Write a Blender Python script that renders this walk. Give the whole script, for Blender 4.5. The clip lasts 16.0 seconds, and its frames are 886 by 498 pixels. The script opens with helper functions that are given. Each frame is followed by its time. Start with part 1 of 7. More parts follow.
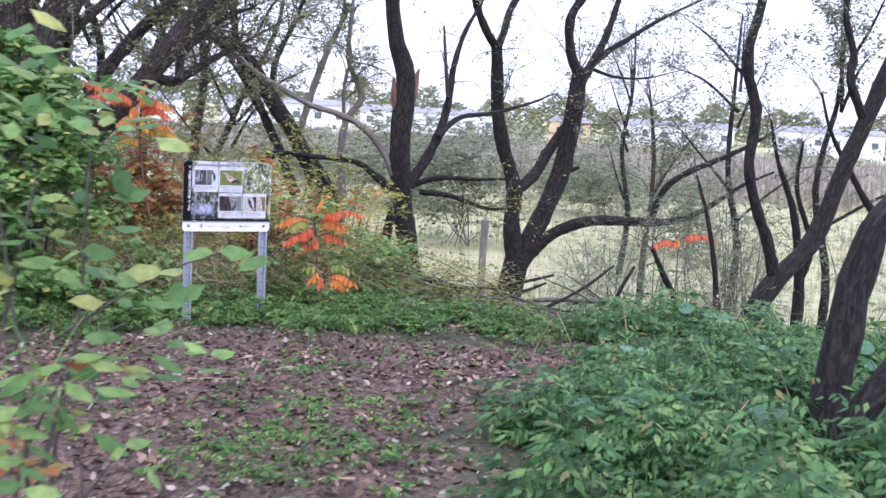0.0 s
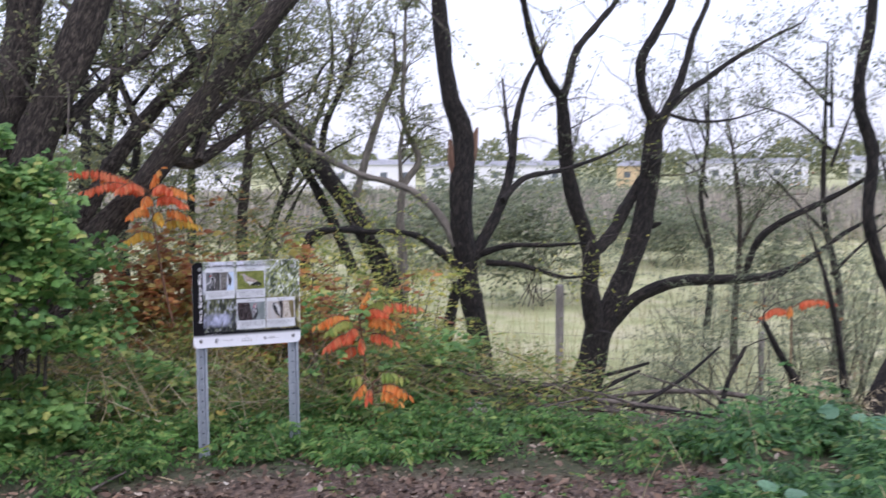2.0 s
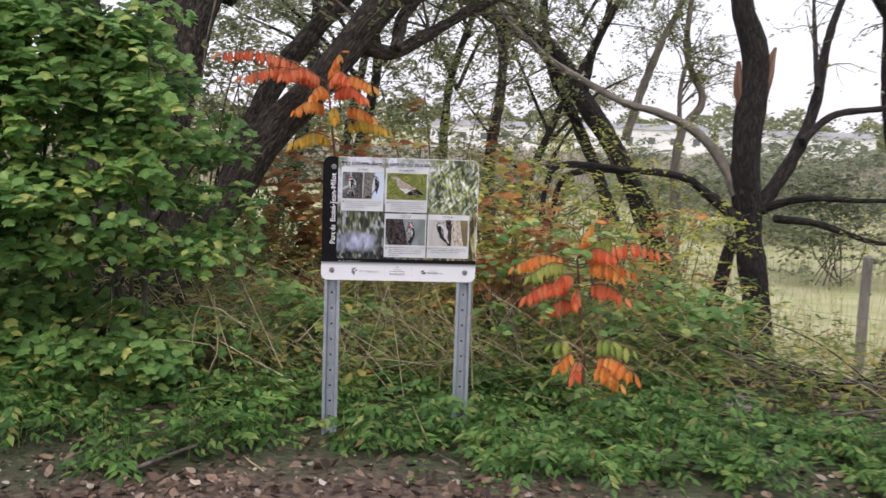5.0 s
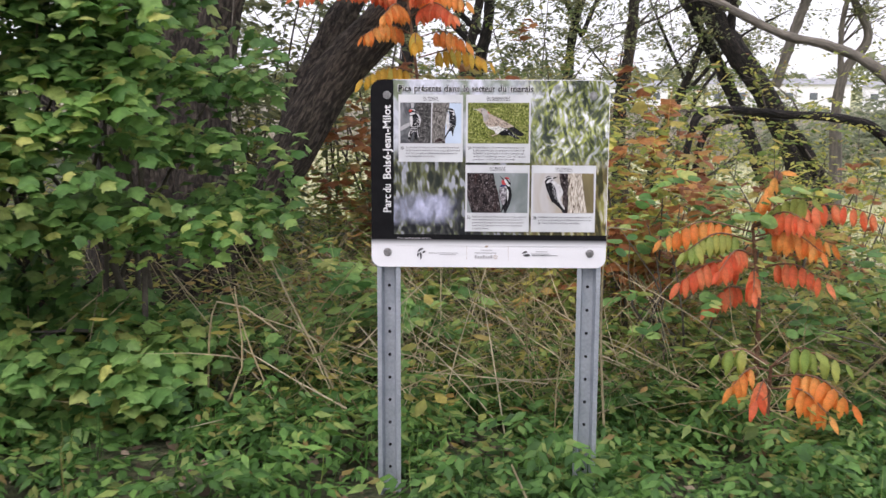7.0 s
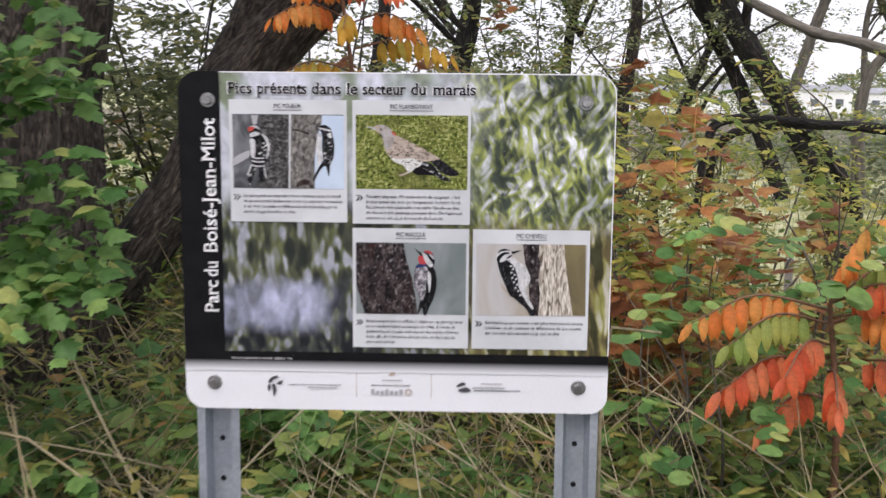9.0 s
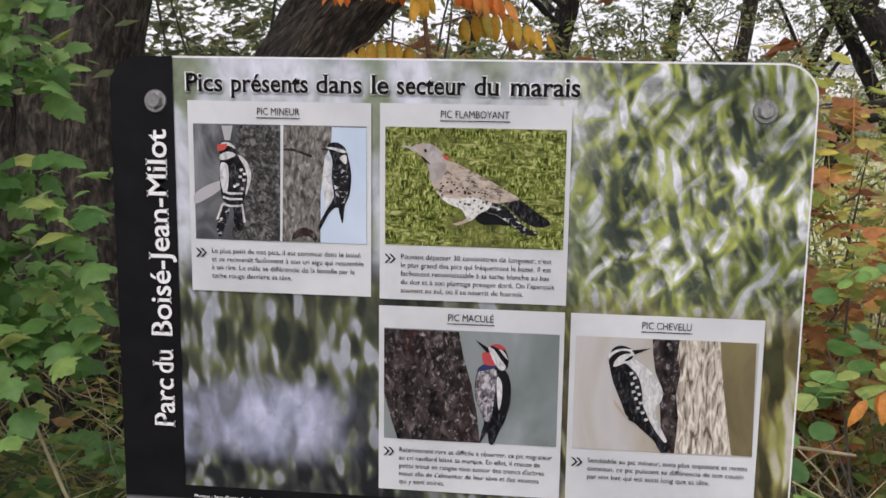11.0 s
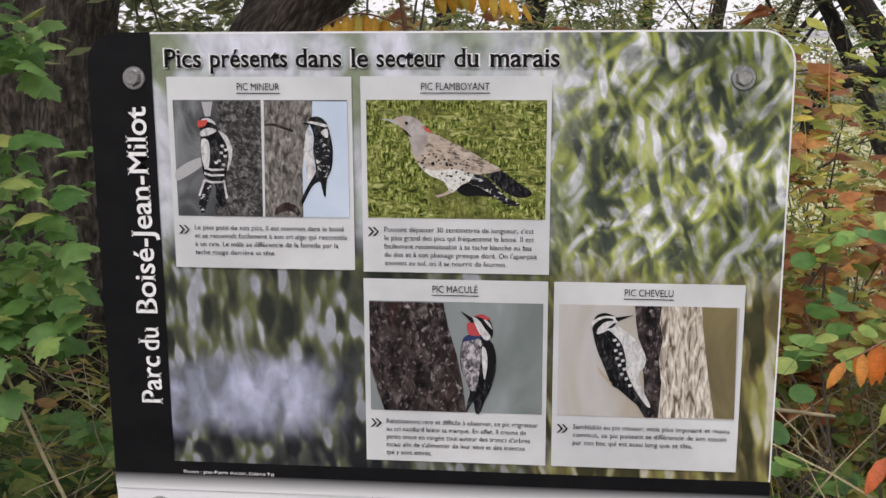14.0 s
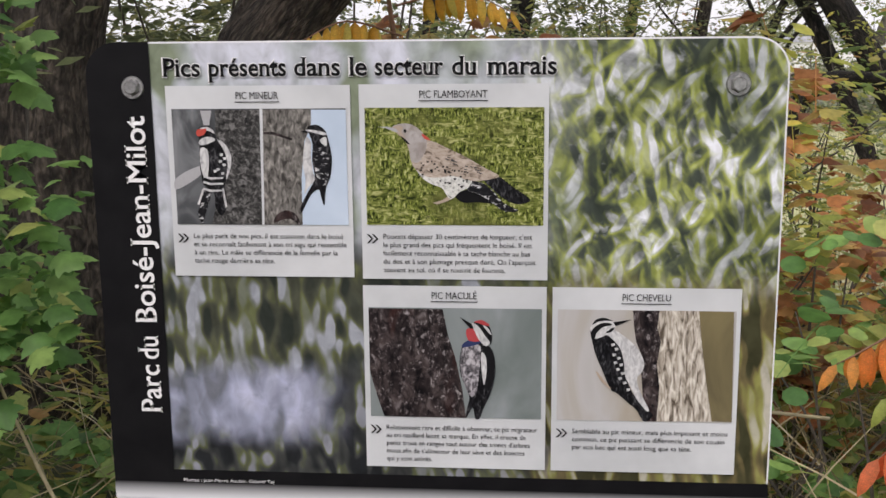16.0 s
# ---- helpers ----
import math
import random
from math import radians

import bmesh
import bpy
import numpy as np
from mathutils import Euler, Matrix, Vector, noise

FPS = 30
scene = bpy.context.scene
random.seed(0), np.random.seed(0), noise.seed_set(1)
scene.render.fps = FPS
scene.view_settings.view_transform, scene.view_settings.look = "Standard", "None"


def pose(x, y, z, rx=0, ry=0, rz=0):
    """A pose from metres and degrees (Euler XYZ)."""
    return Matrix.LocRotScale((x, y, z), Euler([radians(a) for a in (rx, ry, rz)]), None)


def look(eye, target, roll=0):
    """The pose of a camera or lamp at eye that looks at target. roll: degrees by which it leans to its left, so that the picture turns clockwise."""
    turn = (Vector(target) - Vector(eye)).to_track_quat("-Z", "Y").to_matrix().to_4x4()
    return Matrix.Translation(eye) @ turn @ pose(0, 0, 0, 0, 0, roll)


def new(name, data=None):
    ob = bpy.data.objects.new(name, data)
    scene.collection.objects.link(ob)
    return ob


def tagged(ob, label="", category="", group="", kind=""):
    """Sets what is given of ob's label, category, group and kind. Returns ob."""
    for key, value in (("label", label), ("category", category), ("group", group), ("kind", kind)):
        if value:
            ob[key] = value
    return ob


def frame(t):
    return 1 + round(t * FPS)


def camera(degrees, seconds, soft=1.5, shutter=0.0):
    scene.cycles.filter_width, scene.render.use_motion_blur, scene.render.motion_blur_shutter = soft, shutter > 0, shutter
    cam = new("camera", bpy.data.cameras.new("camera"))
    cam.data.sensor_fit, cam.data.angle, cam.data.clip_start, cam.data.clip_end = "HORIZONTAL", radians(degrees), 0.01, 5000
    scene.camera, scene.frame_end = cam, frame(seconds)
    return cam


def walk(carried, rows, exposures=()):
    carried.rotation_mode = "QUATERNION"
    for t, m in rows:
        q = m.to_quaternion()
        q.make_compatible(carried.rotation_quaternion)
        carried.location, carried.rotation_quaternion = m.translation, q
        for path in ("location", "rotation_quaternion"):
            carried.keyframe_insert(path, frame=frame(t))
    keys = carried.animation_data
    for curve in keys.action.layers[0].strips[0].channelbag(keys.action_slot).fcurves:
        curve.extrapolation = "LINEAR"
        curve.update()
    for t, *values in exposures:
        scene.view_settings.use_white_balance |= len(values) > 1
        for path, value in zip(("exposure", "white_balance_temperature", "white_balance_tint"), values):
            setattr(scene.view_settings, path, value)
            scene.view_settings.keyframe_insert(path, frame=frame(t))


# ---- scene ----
cam = camera(46.5, 16.0, shutter=0.5)
PATH = [
    (0, (-0.081, -0.079, 1.898), (0.768, 1.714, 1.638), 3.3),
    (0.5, (0.165, 0.326, 1.944), (1.025, 2.113, 1.681), 4.3),
    (1, (0.369, 0.684, 2.011), (1.261, 2.46, 1.783), 3.0),
    (1.5, (0.521, 1.12, 2.084), (1.313, 2.952, 1.956), 0.7),
    (2, (0.681, 1.502, 2.038), (1.404, 3.36, 1.877), -0.4),
    (2.5, (0.866, 1.82, 2.015), (1.373, 3.741, 1.787), 2.0),
    (3, (1.038, 2.156, 1.918), (1.568, 4.066, 1.652), 2.0),
    (3.5, (1.263, 2.513, 1.828), (1.633, 4.467, 1.613), 2.7),
    (4, (1.438, 2.861, 1.729), (1.82, 4.819, 1.579), 2.2),
    (4.5, (1.639, 3.269, 1.623), (1.864, 5.245, 1.411), 2.1),
    (5, (1.736, 3.731, 1.542), (1.929, 5.707, 1.306), 2.0),
    (5.2, (1.763, 3.909, 1.525), (1.893, 5.891, 1.287), 0.4),
    (7.3, (1.98, 5.683, 1.347), (1.915, 7.656, 1.029), 0.1),
    (7.5, (2.004, 5.841, 1.362), (1.949, 7.815, 1.041), -0.5),
    (8, (2.1, 6.252, 1.345), (2.026, 8.23, 1.064), 1.0),
    (8.5, (2.117, 6.647, 1.343), (1.98, 8.623, 1.067), 0.1),
    (9, (2.139, 6.947, 1.348), (2.088, 8.923, 1.048), 0.5),
    (9.2, (2.161, 7.067, 1.343), (2.012, 9.044, 1.081), -0.8),
    (11.3, (2.133, 7.66, 1.37), (1.895, 9.608, 0.986), 0.5),
    (11.5, (2.143, 7.667, 1.369), (1.911, 9.609, 0.949), -0.3),
    (12, (2.144, 7.666, 1.371), (1.958, 9.606, 0.923), -0.6),
    (12.5, (2.139, 7.638, 1.355), (2.002, 9.59, 0.945), -0.7),
    (13, (2.139, 7.633, 1.361), (1.971, 9.585, 0.959), -0.8),
    (13.5, (2.136, 7.638, 1.368), (1.952, 9.59, 0.971), -0.8),
    (14, (2.131, 7.629, 1.368), (1.94, 9.581, 0.977), -0.2),
    (14.5, (2.123, 7.627, 1.37), (1.933, 9.579, 0.978), 0.1),
    (15, (2.126, 7.628, 1.374), (1.919, 9.577, 0.98), -0.0),
    (15.5, (2.112, 7.621, 1.367), (1.927, 9.577, 0.993), -0.2),
    (16, (2.118, 7.621, 1.369), (1.953, 9.578, 0.991), -0.5),
]
walk(cam, [(t, look(eye, target, roll)) for t, eye, target, roll in PATH],
     [(0.0, 0.64, 5420, 31), (1.0, 0.41, 5480, 28), (2.0, 0.16, 5700, 24), (3.0, 0.06, 5950, 20), (5.0, 0.15, 6400, 20), (7.4, 0.4, 6350, 20), (9.2, 0.2, 6350, 18), (11.4, 0.07, 6550, 17), (16.0, 0.05, 6650, 16)])

# ---- world, sun ----
world = bpy.data.worlds.new("overcast_sky")
scene.world = world
world.use_nodes = True
wn, wl = world.node_tree.nodes, world.node_tree.links
wn.clear()
SUN_EL, SUN_AZ = 52.0, 200.0
sky = wn.new("ShaderNodeTexSky")
sky.sky_type = 'NISHITA'
sky.sun_disc = False
sky.sun_elevation, sky.sun_rotation = radians(SUN_EL), radians(SUN_AZ)
sky.dust_density, sky.air_density, sky.ozone_density = 4.0, 1.0, 1.0
bg_sky = wn.new("ShaderNodeBackground")
bg_sky.inputs["Strength"].default_value = 0.05
wl.new(sky.outputs[0], bg_sky.inputs["Color"])
coord = wn.new("ShaderNodeTexCoord")
cn = wn.new("ShaderNodeTexNoise")
cn.inputs["Scale"].default_value, cn.inputs["Detail"].default_value = 2.2, 5.0
wl.new(coord.outputs["Generated"], cn.inputs["Vector"])
cr = wn.new("ShaderNodeValToRGB")
cr.color_ramp.elements[0].position, cr.color_ramp.elements[0].color = 0.3, (0.86, 0.88, 0.93, 1)
cr.color_ramp.elements[1].position, cr.color_ramp.elements[1].color = 0.7, (0.97, 0.97, 0.99, 1)
wl.new(cn.outputs["Fac"], cr.inputs["Fac"])
bg_cloud = wn.new("ShaderNodeBackground")
bg_cloud.inputs["Strength"].default_value = 0.95
wl.new(cr.outputs["Color"], bg_cloud.inputs["Color"])
addsh = wn.new("ShaderNodeAddShader")
wl.new(bg_sky.outputs[0], addsh.inputs[0])
wl.new(bg_cloud.outputs[0], addsh.inputs[1])
wout = wn.new("ShaderNodeOutputWorld")
wl.new(addsh.outputs[0], wout.inputs["Surface"])

sun = new("sun", bpy.data.lights.new("sun", 'SUN'))
sun.data.energy, sun.data.angle, sun.data.color = 1.0, radians(25), (1.0, 0.97, 0.92)
sa, se = radians(SUN_AZ), radians(SUN_EL)
sun_dir = Vector((math.sin(sa) * math.cos(se), math.cos(sa) * math.cos(se), math.sin(se)))
sun.matrix_world = look(sun_dir * 40, (0, 0, 0))

# ---- materials ----
def nodes_of(name):
    m = bpy.data.materials.new(name)
    m.use_nodes = True
    nt = m.node_tree
    return m, nt.nodes, nt.links, nt.nodes["Principled BSDF"]


def ramp(ns, stops):
    r = ns.new("ShaderNodeValToRGB")
    e = r.color_ramp.elements
    while len(e) < len(stops):
        e.new(0.5)
    for el, (p, c) in zip(e, stops):
        el.position, el.color = p, (*c, 1)
    return r


def noise_node(ns, ls, scale, detail=5, distortion=0.0, stretch=None, attr=""):
    n = ns.new("ShaderNodeTexNoise")
    n.inputs["Scale"].default_value, n.inputs["Detail"].default_value, n.inputs["Distortion"].default_value = scale, detail, distortion
    if attr:
        src = ns.new("ShaderNodeAttribute")
        src.attribute_name = attr
        out = src.outputs["Vector"]
    else:
        out = ns.new("ShaderNodeTexCoord").outputs["Object"]
    if stretch:
        mp = ns.new("ShaderNodeMapping")
        mp.inputs["Scale"].default_value = stretch
        ls.new(out, mp.inputs["Vector"])
        out = mp.outputs[0]
    ls.new(out, n.inputs["Vector"])
    return n


def mixc(ns, ls, fac, a, b, mode='MIX'):
    m = ns.new("ShaderNodeMix")
    m.data_type, m.blend_type = 'RGBA', mode
    for sock, v in ((m.inputs[0], fac), (m.inputs[6], a), (m.inputs[7], b)):
        if isinstance(v, (int, float)):
            sock.default_value = v
        elif isinstance(v, tuple):
            sock.default_value = (*v, 1)
        else:
            ls.new(v, sock)
    return m.outputs[2]


def surface(name, stops, scale=8, rough=0.8, bump=0.3, bump_scale=40, metal=0.0, stretch=None, fine=0.35, dist=0.02, detail=6, spec=0.5, attr=""):
    """Colour from broad noise, fine grain multiplied on it, and bump."""
    m, ns, ls, b = nodes_of(name)
    n1 = noise_node(ns, ls, scale, detail, 0.9 if attr else 0.3, stretch=stretch, attr=attr)
    r1 = ramp(ns, stops)
    ls.new(n1.outputs["Fac"], r1.inputs["Fac"])
    n2 = noise_node(ns, ls, bump_scale, 6, stretch=stretch, attr=attr)
    g = ramp(ns, [(0.25, (1 - fine,) * 3), (0.75, (1 + fine * 0.4,) * 3)])
    ls.new(n2.outputs["Fac"], g.inputs["Fac"])
    ls.new(mixc(ns, ls, 1.0, r1.outputs["Color"], g.outputs["Color"], 'MULTIPLY'), b.inputs["Base Color"])
    b.inputs["Roughness"].default_value, b.inputs["Metallic"].default_value = rough, metal
    b.inputs["Specular IOR Level"].default_value = spec
    if bump:
        bp = ns.new("ShaderNodeBump")
        bp.inputs["Strength"].default_value, bp.inputs["Distance"].default_value = bump, dist
        ls.new(n2.outputs["Fac"], bp.inputs["Height"])
        ls.new(bp.outputs[0], b.inputs["Normal"])
    return m


def leafy(name, stops, through_light=0.3, rough=0.5, by_object=False):
    """Leaves: a colour for each leaf, mottled, a little light passing through."""
    m, ns, ls, b = nodes_of(name)
    src = ns.new("ShaderNodeObjectInfo") if by_object else ns.new("ShaderNodeNewGeometry")
    r = ramp(ns, stops)
    ls.new(src.outputs["Random" if by_object else "Random Per Island"], r.inputs["Fac"])
    n = noise_node(ns, ls, 45, 3)
    g = ramp(ns, [(0.3, (0.72, 0.72, 0.7)), (0.7, (1.12, 1.1, 1.05))])
    ls.new(n.outputs["Fac"], g.inputs["Fac"])
    c = mixc(ns, ls, 1.0, r.outputs["Color"], g.outputs["Color"], 'MULTIPLY')
    broad = noise_node(ns, ls, 2.6, 3)
    bg = ramp(ns, [(0.32, (0.66, 0.68, 0.62)), (0.5, (1.0, 1.0, 1.0)), (0.68, (1.3, 1.24, 1.15))])
    ls.new(broad.outputs["Fac"], bg.inputs["Fac"])
    c = mixc(ns, ls, 1.0, c, bg.outputs["Color"], 'MULTIPLY')
    ls.new(c, b.inputs["Base Color"])
    b.inputs["Roughness"].default_value = rough
    b.inputs["Specular IOR Level"].default_value = 0.35
    if through_light:
        t = ns.new("ShaderNodeBsdfTranslucent")
        ls.new(c, t.inputs["Color"])
        mx = ns.new("ShaderNodeMixShader")
        mx.inputs[0].default_value = through_light
        out = ns["Material Output"]
        ls.new(b.outputs[0], mx.inputs[1])
        ls.new(t.outputs[0], mx.inputs[2])
        ls.new(mx.outputs[0], out.inputs["Surface"])
    return m


def flat_paint(name, c, rough=0.45):
    return surface(name, [(0.3, c), (0.7, tuple(min(1, v * 1.06 + 0.004) for v in c))], 30, rough, 0.0, 300, fine=0.06, spec=0.08)


BARK = surface("dark_bark", [(0.36, (0.006, 0.005, 0.0045)), (0.5, (0.018, 0.015, 0.012)), (0.64, (0.046, 0.038, 0.030))], 22, 0.95, 1.0, 34, stretch=(1, 1, 0.42), fine=0.65, dist=0.04, attr="bark")
BARK_BROWN = surface("brown_bark", [(0.36, (0.016, 0.013, 0.010)), (0.5, (0.054, 0.044, 0.034)), (0.66, (0.135, 0.112, 0.088))], 30, 0.95, 1.0, 48, stretch=(1, 1, 0.5), fine=0.6, dist=0.035, attr="bark")
BARK_GREY = surface("grey_bark", [(0.3, (0.11, 0.10, 0.082)), (0.7, (0.24, 0.215, 0.175))], 9, 0.9, 0.6, 36, stretch=(1, 1, 0.3), fine=0.45, attr="bark")
SNAG = surface("torn_wood", [(0.3, (0.10, 0.05, 0.03)), (0.7, (0.28, 0.17, 0.11))], 12, 0.9, 0.8, 45, stretch=(1, 1, 0.15), fine=0.5, attr="bark")
TWIG = surface("twig_bark", [(0.3, (0.065, 0.055, 0.045)), (0.7, (0.15, 0.13, 0.105))], 12, 0.9, 0.2, 60)
DEADWOOD = surface("dead_wood", [(0.35, (0.06, 0.05, 0.04)), (0.65, (0.20, 0.17, 0.14))], 9, 0.9, 0.5, 40, fine=0.45)

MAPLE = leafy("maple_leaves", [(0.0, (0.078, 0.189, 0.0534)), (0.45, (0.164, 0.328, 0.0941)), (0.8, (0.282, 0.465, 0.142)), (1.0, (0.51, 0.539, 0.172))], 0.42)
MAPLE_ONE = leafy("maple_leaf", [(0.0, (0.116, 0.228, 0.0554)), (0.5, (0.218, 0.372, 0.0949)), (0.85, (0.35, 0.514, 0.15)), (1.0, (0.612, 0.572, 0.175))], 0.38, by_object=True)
HERB = leafy("ground_herbs", [(0.0, (0.0426, 0.113, 0.0271)), (0.4, (0.093, 0.218, 0.0504)), (0.75, (0.17, 0.339, 0.0852)), (0.96, (0.31, 0.383, 0.116)), (1.0, (0.264, 0.191, 0.0775))], 0.45)
HERB_DEEP = leafy("deep_green_herbs", [(0.0, (0.0324, 0.0949, 0.0324)), (0.4, (0.072, 0.186, 0.0576)), (0.75, (0.137, 0.297, 0.0936)), (0.97, (0.245, 0.363, 0.122)), (1.0, (0.245, 0.182, 0.072))], 0.4)
BURDOCK = leafy("broad_leaves", [(0.0, (0.06, 0.16, 0.09)), (0.6, (0.105, 0.24, 0.14)), (1.0, (0.17, 0.32, 0.20))])
WEED = leafy("weed_leaves", [(0.0, (0.092, 0.161, 0.0368)), (0.4, (0.193, 0.278, 0.069)), (0.75, (0.34, 0.358, 0.101)), (0.93, (0.515, 0.43, 0.129)), (1.0, (0.442, 0.242, 0.11))], 0.5)
STRAW = leafy("straw", [(0.0, (0.239, 0.193, 0.11)), (0.5, (0.423, 0.359, 0.221)), (1.0, (0.607, 0.543, 0.396))], 0.2, 0.7)
RUST = leafy("rust_leaves", [(0.0, (0.26, 0.10, 0.05)), (0.4, (0.46, 0.20, 0.08)), (0.7, (0.58, 0.33, 0.12)), (0.85, (0.42, 0.38, 0.12)), (1.0, (0.55, 0.48, 0.14))], 0.45)
YELLOWGREEN = leafy("yellow_green_leaves", [(0.0, (0.19, 0.258, 0.0616)), (0.5, (0.392, 0.448, 0.101)), (1.0, (0.672, 0.605, 0.146))], 0.5)
CANOPY = leafy("canopy_leaves", [(0.0, (0.14, 0.173, 0.0918)), (0.5, (0.238, 0.275, 0.151)), (0.85, (0.335, 0.367, 0.194)), (1.0, (0.497, 0.464, 0.194))], 0.62)
GREYWILLOW = leafy("grey_willow_leaves", [(0.0, (0.105, 0.138, 0.0825)), (0.6, (0.195, 0.232, 0.143)), (1.0, (0.33, 0.362, 0.225))], 0.4)
MARSH = leafy("marsh_grass", [(0.0, (0.36, 0.36, 0.20)), (0.5, (0.50, 0.49, 0.29)), (1.0, (0.63, 0.58, 0.41))], 0.3, 0.8)
REED = leafy("dry_reeds", [(0.0, (0.30, 0.28, 0.25)), (0.6, (0.42, 0.39, 0.34)), (1.0, (0.50, 0.48, 0.40))], 0.2, 0.8)
LITTER = leafy("leaf_litter", [(0.0, (0.035, 0.024, 0.018)), (0.35, (0.085, 0.055, 0.038)), (0.6, (0.15, 0.098, 0.068)), (0.85, (0.24, 0.17, 0.125)), (0.97, (0.36, 0.30, 0.25)), (1.0, (0.5, 0.46, 0.40))], 0.0, 0.75)
SUM_RED = leafy("sumac_red", [(0.0, (0.74, 0.13, 0.05)), (0.5, (0.84, 0.22, 0.09)), (1.0, (0.88, 0.34, 0.16))], 0.5, by_object=True)
SUM_ORANGE = leafy("sumac_orange", [(0.0, (0.80, 0.24, 0.05)), (0.5, (0.88, 0.35, 0.08)), (1.0, (0.90, 0.48, 0.14))], 0.5, by_object=True)
SUM_YELLOW = leafy("sumac_yellow", [(0.0, (0.62, 0.34, 0.03)), (0.6, (0.72, 0.46, 0.06)), (1.0, (0.55, 0.50, 0.10))], 0.4, by_object=True)
SUM_GREEN = leafy("sumac_green", [(0.0, (0.22, 0.34, 0.07)), (1.0, (0.46, 0.48, 0.12))], 0.4, by_object=True)
SUM_STEM = surface("sumac_stem", [(0.3, (0.14, 0.07, 0.04)), (0.7, (0.26, 0.14, 0.08))], 12, 0.8, 0.2, 60)
STEEL = surface("galvanised_steel", [(0.3, (0.34, 0.38, 0.42)), (0.7, (0.46, 0.50, 0.54))], 14, 0.5, 0.12, 120, metal=0.55, fine=0.2, dist=0.003)
BOLT = surface("bolt_steel", [(0.3, (0.30, 0.30, 0.30)), (0.7, (0.48, 0.48, 0.47))], 60, 0.38, 0.1, 300, metal=0.9, dist=0.001)
HOLE = flat_paint("hole_dark", (0.012, 0.012, 0.014), 0.9)
WHITE = surface("white_enamel", [(0.3, (0.76, 0.77, 0.79)), (0.7, (0.82, 0.83, 0.85))], 6, 0.35, 0.02, 200, fine=0.04)
BLACK = flat_paint("black_print", (0.007, 0.007, 0.008), 0.45)
INK = flat_paint("ink", (0.008, 0.008, 0.009), 0.6)
PALE_GREY = flat_paint("pale_grey_ink", (0.40, 0.40, 0.41), 0.6)
DULL_RED = flat_paint("dull_red_ink", (0.42, 0.06, 0.065), 0.6)
GREY_INK = flat_paint("grey_ink", (0.07, 0.07, 0.074), 0.6)
PALE_INK = flat_paint("pale_ink", (0.80, 0.80, 0.80), 0.5)
RED_INK = flat_paint("red_ink", (0.50, 0.08, 0.06), 0.6)
TAN_INK = flat_paint("tan_ink", (0.42, 0.34, 0.27), 0.5)
BLUE_INK = flat_paint("blue_ink", (0.028, 0.04, 0.11), 0.6)
CARD = surface("card_print", [(0.3, (0.54, 0.56, 0.57)), (0.7, (0.68, 0.70, 0.71))], 9, 0.4, 0.0, 50, fine=0.04, spec=0.2)
STONE = surface("mauve_stone", [(0.3, (0.24, 0.20, 0.20)), (0.7, (0.42, 0.37, 0.37))], 9, 0.9, 0.6, 40)
POST = surface("weathered_post", [(0.3, (0.22, 0.20, 0.18)), (0.7, (0.40, 0.37, 0.34))], 5, 0.9, 0.4, 40, stretch=(1, 1, 0.2))
WIRE = surface("fence_wire", [(0.3, (0.16, 0.15, 0.14)), (0.7, (0.26, 0.24, 0.22))], 30, 0.7, 0.0, 90, metal=0.5)
FACADE = surface("pale_facade", [(0.3, (0.70, 0.71, 0.74)), (0.7, (0.80, 0.80, 0.82))], 0.3, 0.8, 0.0, 3, fine=0.08)
FACADE_TAN = surface("tan_facade", [(0.3, (0.55, 0.42, 0.24)), (0.7, (0.64, 0.50, 0.30))], 0.3, 0.8, 0.0, 3, fine=0.08)
ROOF = surface("grey_roof", [(0.3, (0.30, 0.31, 0.33)), (0.7, (0.40, 0.41, 0.43))], 0.5, 0.8, 0.0, 3)
PANE = surface("dark_pane", [(0.3, (0.10, 0.12, 0.14)), (0.7, (0.16, 0.18, 0.20))], 1, 0.2, 0.0, 3)


def photo(name, layers, rough=0.35):
    """A printed photograph: stacked noise layers (scale, stretch, stops), each laid over the last by a noise of its own."""
    m, ns, ls, b = nodes_of(name)
    col = None
    for i, (scale, stretch, stops, lo, hi) in enumerate(layers):
        n = noise_node(ns, ls, scale, 4, 0.8, stretch=stretch)
        r = ramp(ns, stops)
        ls.new(n.outputs["Fac"], r.inputs["Fac"])
        if col is None:
            col = r.outputs["Color"]
        else:
            k = noise_node(ns, ls, scale * 0.55, 3, 0.6, stretch=tuple(v * 1.1 for v in stretch))
            kr = ramp(ns, [(lo, (0, 0, 0)), (hi, (1, 1, 1))])
            ls.new(k.outputs["Fac"], kr.inputs["Fac"])
            col = mixc(ns, ls, kr.outputs["Color"], col, r.outputs["Color"])
    ls.new(col, b.inputs["Base Color"])
    b.inputs["Roughness"].default_value = rough
    b.inputs["Specular IOR Level"].default_value = 0.08
    return m




